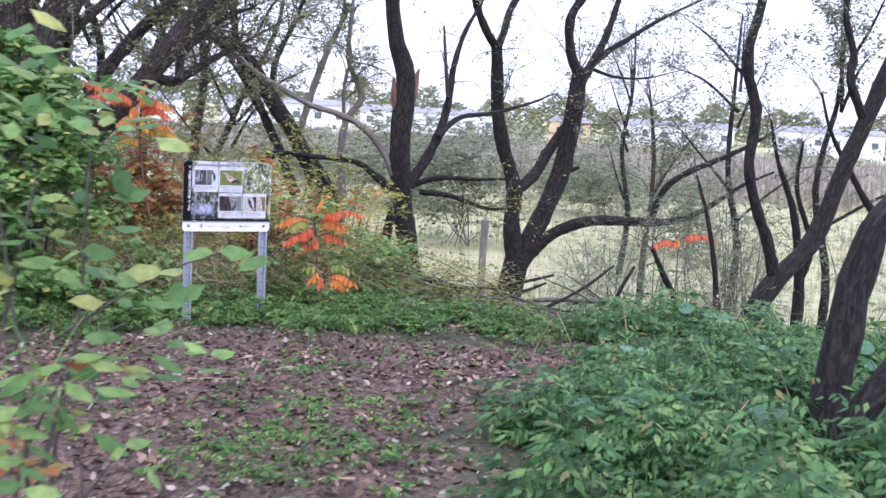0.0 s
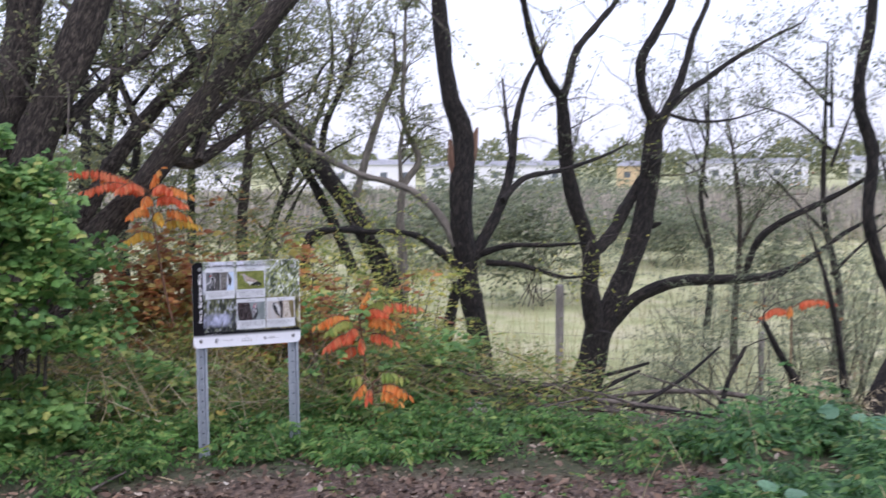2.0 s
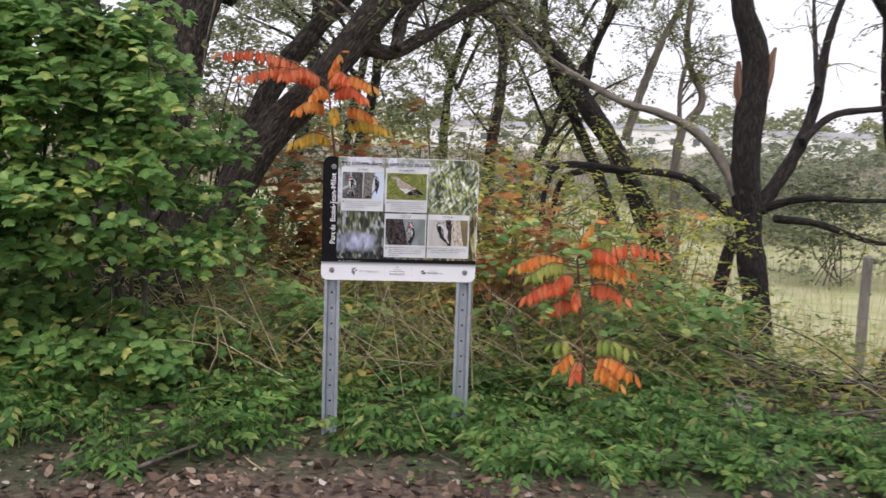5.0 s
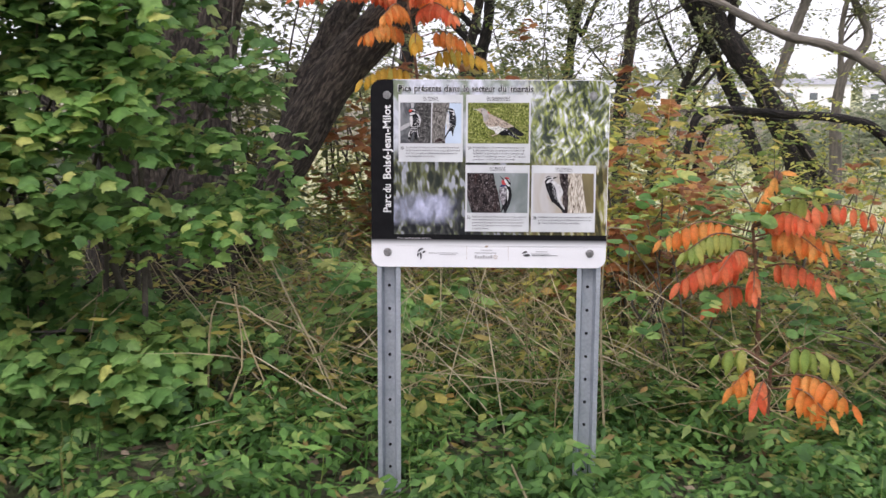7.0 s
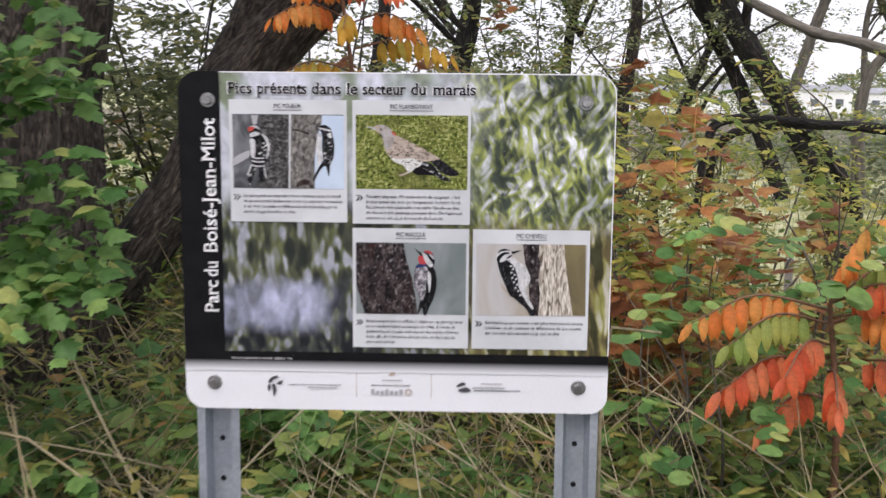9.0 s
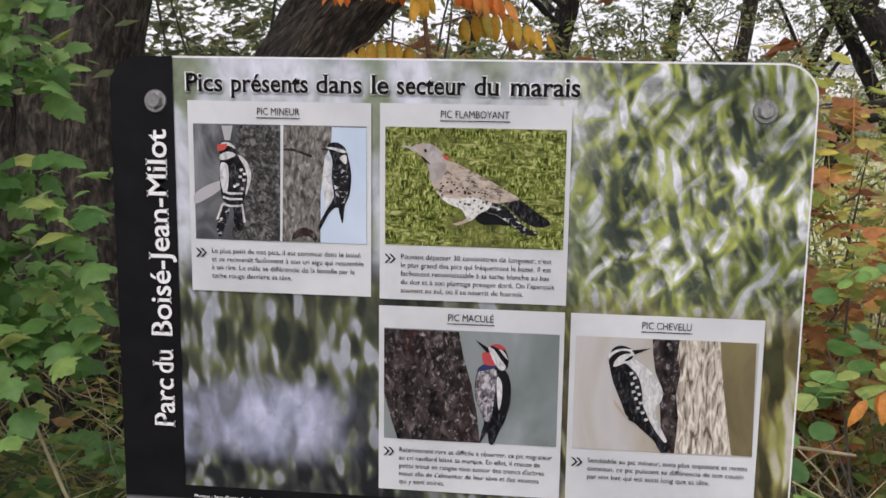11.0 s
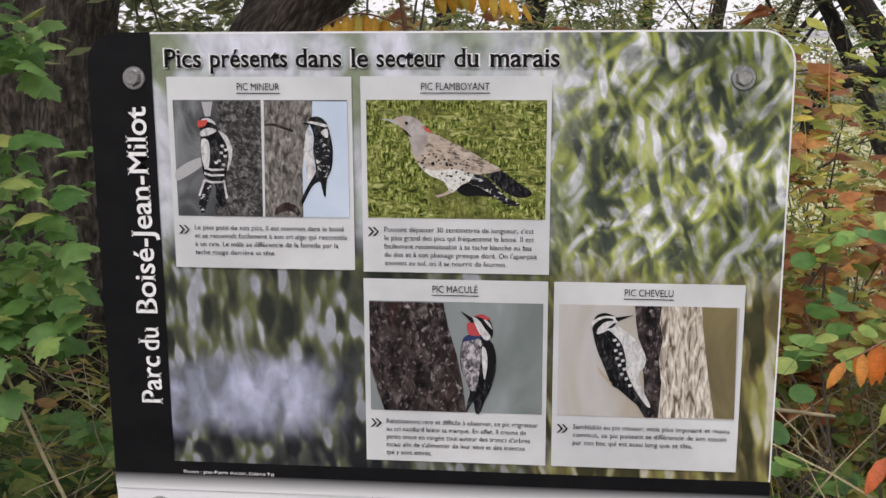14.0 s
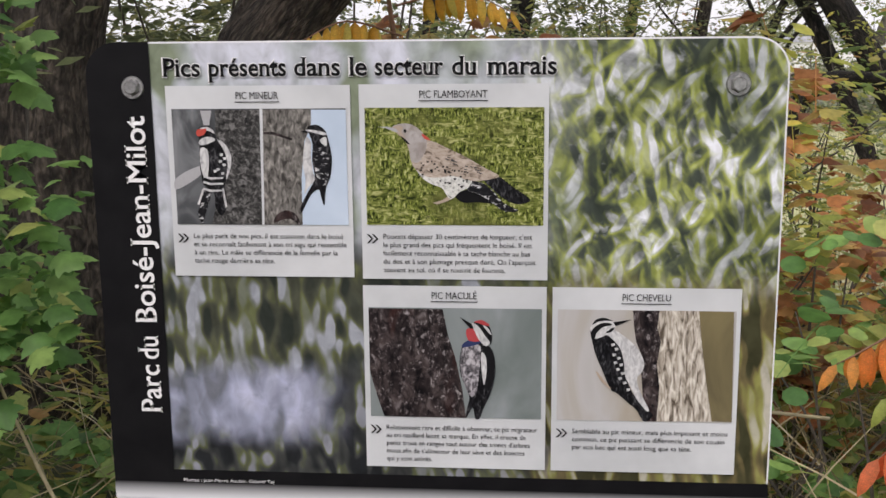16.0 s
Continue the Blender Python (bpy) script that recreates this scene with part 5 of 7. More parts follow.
t = Tree("willow_clump", "three massive dark furrowed willow trunks rising behind the maple bush", 0.03, 11.2, bark=BARK_BROWN, seed=9)
t.limb("trunk", 11.2, 0, (0.03, 0.99, 0.205), (0.0, 1.48, 0.194), (-0.07, 2.0, 0.178), (-0.2, 2.47, 0.19), (-0.35, 2.98, 0.188), (-0.52, 3.6, 0.172), (-0.64, 4.31, 0.138))
t.limb("stem", 11.2, 0.5, (0.29, 0.99, 0.162), (0.3, 1.58, 0.153), (0.35, 2.07, 0.144), (0.45, 2.57, 0.164), (0.56, 3.07, 0.16), (0.64, 3.82, 0.145), (0.68, 4.67, 0.115))
t.limb("stem", 11.2, -0.1, (0.43, 1.09, 0.173), (0.54, 1.78, 0.162), (0.65, 2.22, 0.156), (0.83, 2.67, 0.17), (1.02, 3.1, 0.16), (1.29, 3.83, 0.14), (1.57, 4.65, 0.111))
t.limb("branch", 11.2, 1, (0.88, 2.38, 0.064), (1.07, 2.62, 0.056), (1.33, 2.86, 0.047), (1.66, 3.14, 0.038), (2.0, 3.51, 0.022))
t.grow(20, 1.3, 95, 0.065, CANOPY, start=0.5, zmin=1.9)
t = Tree("leaning_willow", "massive leaning willow trunk with a parallel second stem", 0.22, 11.5, bark=BARK_BROWN, seed=8)
t.limb("trunk", 11.5, 0, (0.22, -0.0, 0.199), (0.52, 0.44, 0.151), (0.88, 0.94, 0.133), (1.12, 1.36, 0.127), (1.57, 1.87, 0.120), (2.0, 2.45, 0.117), (2.42, 2.98, 0.108), (2.91, 3.59, 0.096), (3.53, 4.31, 0.076))
t.limb("limb", 11.5, 1.2, (0.81, 0.84, 0.091), (1.0, 1.46, 0.085), (1.33, 2.07, 0.080), (1.77, 2.62, 0.074), (2.22, 3.08, 0.068), (2.8, 3.8, 0.058))
t.limb("branch", 11.5, 0.6, (1.8, 2.13, 0.063), (2.06, 2.08, 0.055), (2.27, 2.19, 0.051), (2.64, 2.42, 0.036), (2.92, 2.57, 0.024))
t.limb("branch", 11.5, 0.8, (2.09, 2.1, 0.049), (2.17, 2.4, 0.045), (2.46, 2.66, 0.041), (2.74, 2.87, 0.031), (3.1, 3.02, 0.016))
t.grow(20, 1.2, 95, 0.06, CANOPY, start=0.45, zmin=2.0)
t = Tree("slanting_tree", "dark slanting tree with a paired stem in the thicket", 6.99, 20.5, bark=BARK, seed=10)
t.limb("trunk", 20.5, 0, (6.99, -0.91, 0.156), (6.64, 0.32, 0.154), (6.22, 1.18, 0.163), (5.54, 2.11, 0.156), (4.99, 2.87, 0.144), (4.37, 3.18, 0.128), (3.76, 3.53, 0.112), (3.35, 3.93, 0.097), (3.03, 4.67, 0.058))
t.limb("limb", 20.5, 1, (6.24, 0.0, 0.113), (5.92, 0.9, 0.097), (5.55, 1.75, 0.093), (5.19, 2.5, 0.077), (5.01, 3.73, 0.062), (5.04, 4.97, 0.036))
t.limb("branch", 20.5, -0.5, (5.6, 2.06, 0.07), (5.67, 2.8, 0.06), (5.9, 3.39, 0.049), (6.12, 4.07, 0.034))
t.grow(24, 1.4, 115, 0.08, CANOPY, start=0.4, zmin=1.6)
t = Tree("slender_tree", "slender dark tree with reddish creeper leaves", 4.06, 20, bark=BARK_BROWN, seed=11)
t.limb("trunk", 20, 0, (4.06, -0.49, 0.108), (4.01, 0.58, 0.092), (4.03, 1.26, 0.087), (4.14, 1.94, 0.077), (4.16, 2.71, 0.067), (4.0, 3.36, 0.057), (3.76, 4.0, 0.033))
t.limb("branch", 20, 0, (4.13, 2.61, 0.048), (4.33, 3.19, 0.043), (4.44, 3.86, 0.033), (4.5, 4.61, 0.019))
t.grow(18, 1.1, 115, 0.08, CANOPY, start=0.4, zmin=1.2)
t = Tree("arched_tree", "small dark tree arching over into a hanging branch", 6.28, 17.5, bark=BARK, seed=12)
t.limb("trunk", 17.5, 0, (6.28, -0.8, 0.113), (6.16, -0.28, 0.095), (5.98, 0.32, 0.086), (5.73, 0.79, 0.068), (5.41, 1.03, 0.051), (4.8, 0.97, 0.042), (4.6, 0.71, 0.042), (4.54, 0.2, 0.038))
t.grow(24, 0.9, 40, 0.075, YELLOWGREEN, start=0.2, zmin=0.0)
t = Tree("mossy_stump_tree", "short leaning dark stem among yellow-green leaves", 5.4, 14, bark=BARK, seed=13)
t.limb("trunk", 14, 0, (5.4, -0.87, 0.101), (5.54, -0.39, 0.084), (5.65, 0.09, 0.074), (5.73, 0.5, 0.053))
t.grow(16, 0.5, 26, 0.06, YELLOWGREEN, start=0.2, zmin=-0.6)
t = Tree("slender_tree", "slender grey twisting stems against the sky", 7.74, 22, bark=BARK_GREY, seed=14)
t.limb("trunk", 22, 0, (7.74, -0.01, 0.101), (7.7, 1.0, 0.083), (7.81, 1.67, 0.072), (8.12, 2.18, 0.067), (7.78, 2.99, 0.055), (7.82, 4.08, 0.044), (7.86, 5.26, 0.027))
t.limb("branch", 22, 0.5, (6.73, 1.41, 0.077), (7.1, 2.52, 0.077), (7.39, 3.2, 0.067), (7.73, 3.89, 0.05), (7.78, 4.67, 0.034))
t.limb("branch", 22, 0, (7.75, 1.34, 0.05), (7.71, 2.33, 0.044), (7.84, 2.99, 0.033))
t.grow(20, 1.3, 115, 0.08, CANOPY, start=0.35, zmin=2.0)
t = Tree("trail_tree", "dark smooth trunk beside the trail with a low side limb", 4.09, 3.9, bark=BARK, seed=15)
t.limb("trunk", 3.9, 0, (4.09, 0.0, 0.118), (4.13, 0.3, 0.106), (4.17, 0.6, 0.098), (4.2, 0.85, 0.094), (4.24, 1.15, 0.086), (4.33, 1.4, 0.08), (4.58, 1.62, 0.074), (4.95, 1.85, 0.066), (5.4, 2.2, 0.056))
t.limb("limb", 3.85, -0.1, (4.12, 0.12, 0.085), (4.28, 0.4, 0.078), (4.5, 0.66, 0.074), (4.78, 0.95, 0.066), (5.0, 1.35, 0.056))

# ---- shrubs ----
def shrub(name, label, cx, cy, rx, ry, z0, z1, stems, leaves, size, mat, shape, seed, bark=None, droop=0.0, category="shrub", lobes=9, leaf_label=""):
    """A bush: thin stems from the ground, and leaves gathered in uneven clumps."""
    rg = np.random.default_rng(seed)
    g = float(ground_z(cx, cy))
    e = thing(name, (cx, cy, g), label, category)
    tips = []
    for k in range(stems):
        a = rg.uniform(0, 6.28)
        b0 = np.array([cx + 0.25 * rx * math.cos(a), cy + 0.25 * ry * math.sin(a), g - 0.05])
        tip = np.array([cx + rg.uniform(-1, 1) * rx, cy + rg.uniform(-1, 1) * ry, rg.uniform(0.45, 1.0) * (z1 - g) + g])
        midp = b0 * 0.5 + tip * 0.5 + (rg.normal(0, 0.08), rg.normal(0, 0.08), 0.12 * (z1 - g))
        bd = Build()
        r0 = 0.005 + 0.0035 * (z1 - g)
        p = bd.tube([b0, b0 * 0.72 + tip * 0.28 + rg.normal(0, 0.05, 3), midp, tip], [r0, r0 * 0.8, r0 * 0.6, r0 * 0.2], 5, 0.12, 0, seed + k, False)
        part("stem", bd.mesh("stem", bark or TWIG, True), e)
        tips.append(p)
    centres = np.column_stack([rg.uniform(-1, 1, lobes) * rx + cx, rg.uniform(-1, 1, lobes) * ry + cy, rg.uniform(z0, z1, lobes)])
    if stems:
        tp = np.vstack(tips)
        pool = tp[tp[:, 2] > z0 - 0.1]
        if len(pool):
            centres[: lobes // 2] = pool[rg.integers(0, len(pool), lobes // 2)]
    sp = np.array([rx, ry, (z1 - z0) / 2]) * 0.36
    per = 11
    n = max(1, leaves // per)
    root = centres[rg.integers(0, lobes, n)] + rg.normal(0, 1, (n, 3)) * sp
    a = rg.uniform(0, 6.28, n)
    run = np.column_stack([np.cos(a), np.sin(a), rg.normal(0.25, 0.45, n)])
    run /= np.linalg.norm(run, axis=1, keepdims=True)
    bd = Build()
    for k in range(per):
        at = root + run * (k * 0.5 * size) + np.column_stack([np.zeros((n, 2)), np.full(n, -0.012 * size * k * k)]) + rg.normal(0, 0.12 * size, (n, 3))
        turn = a + (1.0 if k % 2 else -1.0) * rg.uniform(0.5, 1.3, n) * (k < per - 1)
        al = np.column_stack([np.cos(turn), np.sin(turn), rg.normal(-0.15 - droop, 0.25, n)])
        no = np.column_stack([rg.normal(0, 0.3, n), rg.normal(-0.25, 0.3, n), np.ones(n)])
        ok = at[:, 2] > ground_z(at[:, 0], at[:, 1]) + 0.02
        bd.leaves(shape, at[ok], al[ok], no[ok], (rg.uniform(0.6, 1.2, n) * size)[ok])
    bd.leaves((BLADE_SHAPE[0] * np.array([0.35, 1, 0.2]), BLADE_SHAPE[1]), root, run, np.tile((0, 0, 1.0), (n, 1)), per * 0.5 * size)
    tagged(part("foliage", bd.mesh("foliage", mat), e, leaf_label), kind="stuff")
    return e


def maple_bush():
    """The dense maple bush beside the sign: arching stems, layers of lobed leaves, the nearest leaves singly."""
    rg = np.random.default_rng(31)
    e = thing("maple_bush", (0.1, 9.5, float(ground_z(0.1, 9.5))), "dense green young maple bush beside the sign", "bush")
    lumps = []
    for k in range(470):
        x = rg.uniform(-1.7, 1.2)
        z = rg.choice((0.14, 0.4, 0.62, 0.95, 1.25, 1.55, 1.85, 2.1, 2.4)) + rg.normal(0, 0.06) - 0.12 * max(0.0, x)
        reach = np.interp(z, [0, 0.2, 0.45, 0.62, 0.75, 0.9, 1.1, 1.5, 1.8, 2.05, 2.15, 2.5], [0.8, 0.86, 0.84, 0.55, 0.6, 1.0, 0.9, 0.9, 0.8, 0.72, 0.5, 0.3])
        gap = (x > 0.35 and 0.54 < z < 0.8) or (0.52 < x < 0.7 and 1.1 < z < 1.55) or math.sin(5.3 * x + 2.1 * z) + math.sin(7.7 * z - 2.9 * x) < -1.7
        if x > reach or gap:
            continue
        hang = min(1.0, max(0.0, (z - 0.5) / 0.6)) * min(1.0, max(0.0, (1.0 - x) / 0.5))
        lumps.append((x, 9.14 - 0.5 * hang + 0.15 * (z - 1.0) ** 2 + rg.uniform(0, 0.6) + 0.2 * max(0, x), z))
    lumps += [(rg.uniform(-0.5, 0.85), rg.uniform(9.0, 9.25), rg.uniform(0.1, 0.5)) for k in range(45)]
    lumps += [(rg.uniform(-0.5, 0.8), rg.uniform(8.95, 9.3), rg.uniform(1.1, 2.15)) for k in range(50)]
    lumps += [(1.08, 9.4, 0.97), (1.14, 9.35, 0.92), (1.0, 9.4, 1.4), (0.95, 9.3, 1.2), (1.02, 9.3, 0.88), (1.12, 9.45, 1.42), (1.14, 9.45, 1.22), (1.16, 9.4, 1.06), (1.08, 9.4, 1.58), (1.05, 9.4, 0.42)]
    for k, (x, y, z) in enumerate(lumps[::8]):
        bd = Build()
        b0 = np.array([0.1 + rg.normal(0, 0.3), 9.75 + rg.normal(0, 0.12), 0.0])
        tip = np.array([x, y, z])
        bd.tube([b0, b0 * 0.6 + tip * 0.4 + (0, 0.1, 0.15), tip], [0.016, 0.011, 0.003], 5, 0.12, 0, k, False)
        part("stem", bd.mesh("stem", TWIG, True), e)
    shape = MAPLE_SHAPE
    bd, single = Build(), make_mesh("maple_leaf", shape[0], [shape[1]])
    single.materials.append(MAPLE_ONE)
    made = 0
    for k, (x, y, z) in enumerate(lumps):
        n = 72 if x < 0.7 else 52
        a = rg.uniform(0, 6.28, n)
        rad = np.sqrt(rg.uniform(0, 1, n)) * rg.uniform(0.12, 0.25) * (1.0 if x < 0.85 else 0.8)
        at = np.column_stack([x + rad * np.cos(a), y + 0.7 * rad * np.sin(a), z - 0.55 * rad + rg.normal(0, 0.035, n)])
        al = np.column_stack([np.cos(a), np.sin(a) - 0.35, np.full(n, -0.45)]) + rg.normal(0, 0.35, (n, 3))
        no = np.column_stack([rg.normal(0, 0.35, n), -0.4 + rg.normal(0, 0.35, n), np.ones(n)])
        size = rg.uniform(0.042, 0.084, n) * (1.0 if x < 0.75 else 0.8)
        near = (at[:, 0] > 0.3) & (at[:, 1] < 9.35) & (at[:, 2] > 0.35) & (at[:, 2] < 1.8)
        for i in np.nonzero(near)[0][:8]:
            if made >= 280:
                break
            d = Vector(al[i]).normalized()
            s = d.cross(Vector(no[i])).normalized()
            u = s.cross(d)
            m = Matrix((s, d, u)).transposed().to_4x4()
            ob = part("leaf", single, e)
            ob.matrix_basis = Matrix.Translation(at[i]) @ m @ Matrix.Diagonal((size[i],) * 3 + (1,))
            near[i], made = True, made + 1
        rest = np.ones(n, bool)
        rest[np.nonzero(near)[0][:8]] = False
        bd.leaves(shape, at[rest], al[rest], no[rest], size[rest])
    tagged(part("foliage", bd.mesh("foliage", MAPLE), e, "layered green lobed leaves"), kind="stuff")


maple_bush()

LEAFLET = make_mesh("leaflet", *[(np.array([(0, 0, 0), (0.11, 0.2, -0.03), (0.13, 0.5, -0.05), (0.08, 0.8, -0.08), (0, 1, -0.14), (-0.08, 0.8, -0.08), (-0.13, 0.5, -0.05), (-0.11, 0.2, -0.03), (0, 0.3, 0.02), (0, 0.7, 0.0)], float)),
                                [np.array([(0, 1, 8), (1, 2, 8), (2, 9, 8), (2, 3, 9), (3, 4, 9), (4, 5, 9), (5, 6, 9), (6, 8, 9), (6, 7, 8), (7, 0, 8)])]])
LEAFLETS = {}
for nm, mt in (("red", SUM_RED), ("orange", SUM_ORANGE), ("yellow", SUM_YELLOW), ("green", SUM_GREEN)):
    me = LEAFLET.copy()
    me.materials.append(mt)
    LEAFLETS[nm] = me


def sumac(label, base, crown, fronds, seed):
    """A staghorn sumac: a bare stem and arching fronds of hanging leaflets. A frond: end point and colour."""
    rg = np.random.default_rng(seed)
    g = float(ground_z(base[0], base[1]))
    e = thing("sumac_shrub", (base[0], base[1], g), label, "shrub", "sumac shrubs")
    crown = np.array(crown, float)
    bd = Build()
    b0 = np.array([base[0], base[1], g - 0.05])
    bd.tube([b0, b0 * 0.5 + crown * 0.5 + rg.normal(0, 0.04, 3), crown], [0.014, 0.011, 0.007], 7, 0.1, 0.04, seed)
    part("stem", bd.mesh("stem", SUM_STEM, True), e)
    for (fx, fy, fz, colour) in fronds:
        end = np.array([fx, fy, fz], float)
        s = np.clip((fz + 0.02 - b0[2]) / (crown[2] - b0[2]), 0.3, 1.0)
        node = b0 + (crown - b0) * s
        v = end - node
        ln = np.linalg.norm(v)
        midp = node + v * 0.55 + (0, 0, 0.10 * ln + 0.02)
        bd = Build()
        p = bd.tube([node, midp, end], [0.0045, 0.0035, 0.0015], 5, 0.035, 0, seed, False)
        fr = part("frond", bd.mesh("frond", SUM_STEM, True), e, f"{colour} autumn frond with hanging leaflets")
        start = int(len(p) * min(0.5, 0.12 / max(ln, 0.1)))
        cells = max(5, int((1 - start / len(p)) * ln / 0.022))
        for k in range(cells + 1):
            j = min(len(p) - 1, int(start + (len(p) - 1 - start) * k / cells))
            t = p[min(j + 1, len(p) - 1)] - p[max(j - 1, 0)]
            t /= np.linalg.norm(t) + 1e-9
            side = np.cross(t, (0, 0, 1))
            side /= np.linalg.norm(side) + 1e-9
            for s in ((-1, 1) if k < cells else (0,)):
                d = Vector(side * s * 0.3 + t * (0.16 if s else 0.7) + np.array([0, 0, -1.0 if s else -0.5]) + rg.normal(0, 0.1, 3)).normalized()
                nn = Vector((rg.normal(0, 0.2), -0.8, 0.6))
                sd = d.cross(nn).normalized()
                u = sd.cross(d)
                sz = rg.uniform(0.084, 0.112) * (1.0 - 0.35 * abs(k / cells - 0.4))
                ob = part("leaflet", LEAFLETS[colour], fr)
                ob.matrix_basis = Matrix.Translation(p[j]) @ Matrix((sd, d, u)).transposed().to_4x4() @ Matrix.Diagonal((sz * 1.35, sz, sz, 1))


sumac("tall sumac with scarlet and orange drooping fronds behind the sign", (1.95, 11.35), (1.6, 11.2, 1.82),
      [(0.86, 11.1, 2.0, "red"), (1.02, 11.0, 1.84, "red"), (1.3, 10.85, 1.86, "red"), (1.38, 10.9, 1.62, "orange"), (1.37, 11.0, 1.4, "yellow"), (1.92, 10.95, 1.80, "orange"), (1.86, 10.8, 1.72, "red"),
       (1.7, 11.1, 2.04, "orange"), (1.5, 10.8, 1.72, "orange"), (1.66, 10.85, 1.58, "yellow"), (1.16, 11.2, 1.96, "orange"), (1.75, 10.8, 1.84, "red"), (1.92, 11.1, 1.6, "orange"), (2.05, 11.3, 1.5, "yellow")], 41)
sumac("sumac with coral red and yellow-green fronds beside the sign", (3.2, 9.85), (3.14, 9.78, 0.78),
      [(2.74, 9.68, 0.74, "orange"), (2.82, 9.6, 0.70, "green"), (2.8, 9.58, 0.58, "red"), (3.22, 9.7, 1.02, "orange"), (3.32, 9.6, 0.92, "green"), (3.64, 9.7, 0.84, "red"), (3.34, 9.5, 0.72, "orange"), (2.94, 9.5, 0.64, "red"),
       (3.4, 9.6, 0.58, "red"), (3.5, 9.85, 0.70, "orange"), (3.28, 9.5, 0.84, "red"), (3.08, 9.5, 0.56, "red"), (2.92, 9.6, 0.48, "red")], 42)
sumac("low sumac with orange fronds above the herbs", (3.08, 9.28), (3.08, 9.22, 0.33),
      [(3.29, 8.95, 0.27, "orange"), (3.22, 8.97, 0.22, "orange"), (2.9, 9.08, 0.29, "orange"), (2.98, 9.04, 0.25, "red"), (2.88, 9.2, 0.38, "green"), (3.32, 9.12, 0.37, "green"), (3.2, 9.1, 0.42, "green")], 43)
sumac("small yellow sumac at the foot of the maple bush", (-0.3, 8.95), (-0.28, 8.9, 0.52),
      [(0.06, 8.8, 0.44, "yellow"), (-0.1, 8.75, 0.34, "orange"), (-0.55, 8.8, 0.5, "yellow")], 44)
sumac("sumac with scarlet fronds on the bank", (8.5, 10.8), (8.5, 10.8, 0.42),
      [(8.0, 10.7, 0.36, "red"), (9.0, 10.7, 0.46, "red"), (8.3, 10.6, 0.40, "orange"), (8.75, 10.65, 0.5, "red")], 45)

shrub("rust_shrub", "rust-brown leafy shrub behind the sign", 1.75, 12.3, 0.75, 0.4, 0.35, 1.5, 9, 2600, 0.085, RUST, MAPLE_SHAPE, 51)
shrub("rust_shrub", "rust-red autumn shrub beside the sign", 2.98, 11.0, 0.28, 0.25, 0.3, 1.15, 7, 480, 0.085, RUST, MAPLE_SHAPE, 52)
shrub("rust_shrub", "reddish creeper-like shrub close beside the sign", 2.86, 10.4, 0.24, 0.2, 0.45, 1.1, 7, 420, 0.06, RUST, MAPLE_SHAPE, 519)
shrub("rust_shrub", "rust-brown shrub in the thicket", 3.85, 11.6, 0.45, 0.35, 0.3, 1.1, 8, 400, 0.075, RUST, MAPLE_SHAPE, 53)
shrub("yellow_sapling", "yellow-green leafy sapling in the thicket", 4.6, 13.0, 0.7, 0.6, -0.2, 1.3, 7, 1500, 0.055, YELLOWGREEN, OVAL_SHAPE, 54)
shrub("yellow_sapling", "yellow-green leafy sapling on the bank", 5.2, 14.0, 0.6, 0.5, -0.9, 0.6, 7, 700, 0.055, YELLOWGREEN, OVAL_SHAPE, 55)
shrub("green_shrub", "green leafy shrub behind the sign", 2.9, 13.6, 0.9, 0.6, 0.1, 1.5, 8, 2200, 0.055, WEED, OVAL_SHAPE, 56)
shrub("green_shrub", "low green shrub with red-tinged leaves beside the sign", 3.05, 10.3, 0.5, 0.4, -0.1, 0.5, 7, 900, 0.06, WEED, OVAL_SHAPE, 57)
shrub("green_shrub", "green leafy shrub under the leaning willow", -0.4, 12.6, 1.3, 0.5, 0.2, 1.6, 9, 2600, 0.06, WEED, OVAL_SHAPE, 58)
shrub("creeper_leaves", "reddish creeper on a slender tree", 4.05, 19.9, 0.2, 0.15, 0.9, 1.7, 0, 260, 0.07, RUST, OVAL_SHAPE, 59)
shrub("grey_bush", "grey-green feathery bush on the bank", 11.6, 13.8, 1.1, 0.7, -1.5, 0.7, 10, 3600, 0.075, GREYWILLOW, LANCE_SHAPE, 60)
shrub("grey_bush", "grey-green feathery bush on the bank", 8.3, 11.3, 0.9, 0.5, -1.0, 0.4, 8, 1600, 0.07, GREYWILLOW, LANCE_SHAPE, 61)
shrub("rounded_bush", "rounded grey-green willow bush in the marsh", 16.6, 34.0, 2.6, 2.0, -2.0, 1.6, 12, 5200, 0.20, GREYWILLOW, OVAL_SHAPE, 62, lobes=16)
shrub("rounded_bush", "grey-green willow bush in the marsh", 29.0, 44.0, 3.6, 2.5, -2.2, 1.2, 10, 5000, 0.22, GREYWILLOW, OVAL_SHAPE, 63, lobes=14)
shrub("rounded_bush", "grey-green willow bush in the marsh", 24.0, 30.0, 2.2, 1.6, -2.2, 0.4, 10, 3200, 0.18, GREYWILLOW, OVAL_SHAPE, 64, lobes=12)
shrub("dry_tuft", "tuft of dry tan ferns on the bank", 7.7, 9.2, 0.22, 0.2, -0.7, -0.2, 8, 700, 0.09, STRAW, LANCE_SHAPE, 65, category="fern")

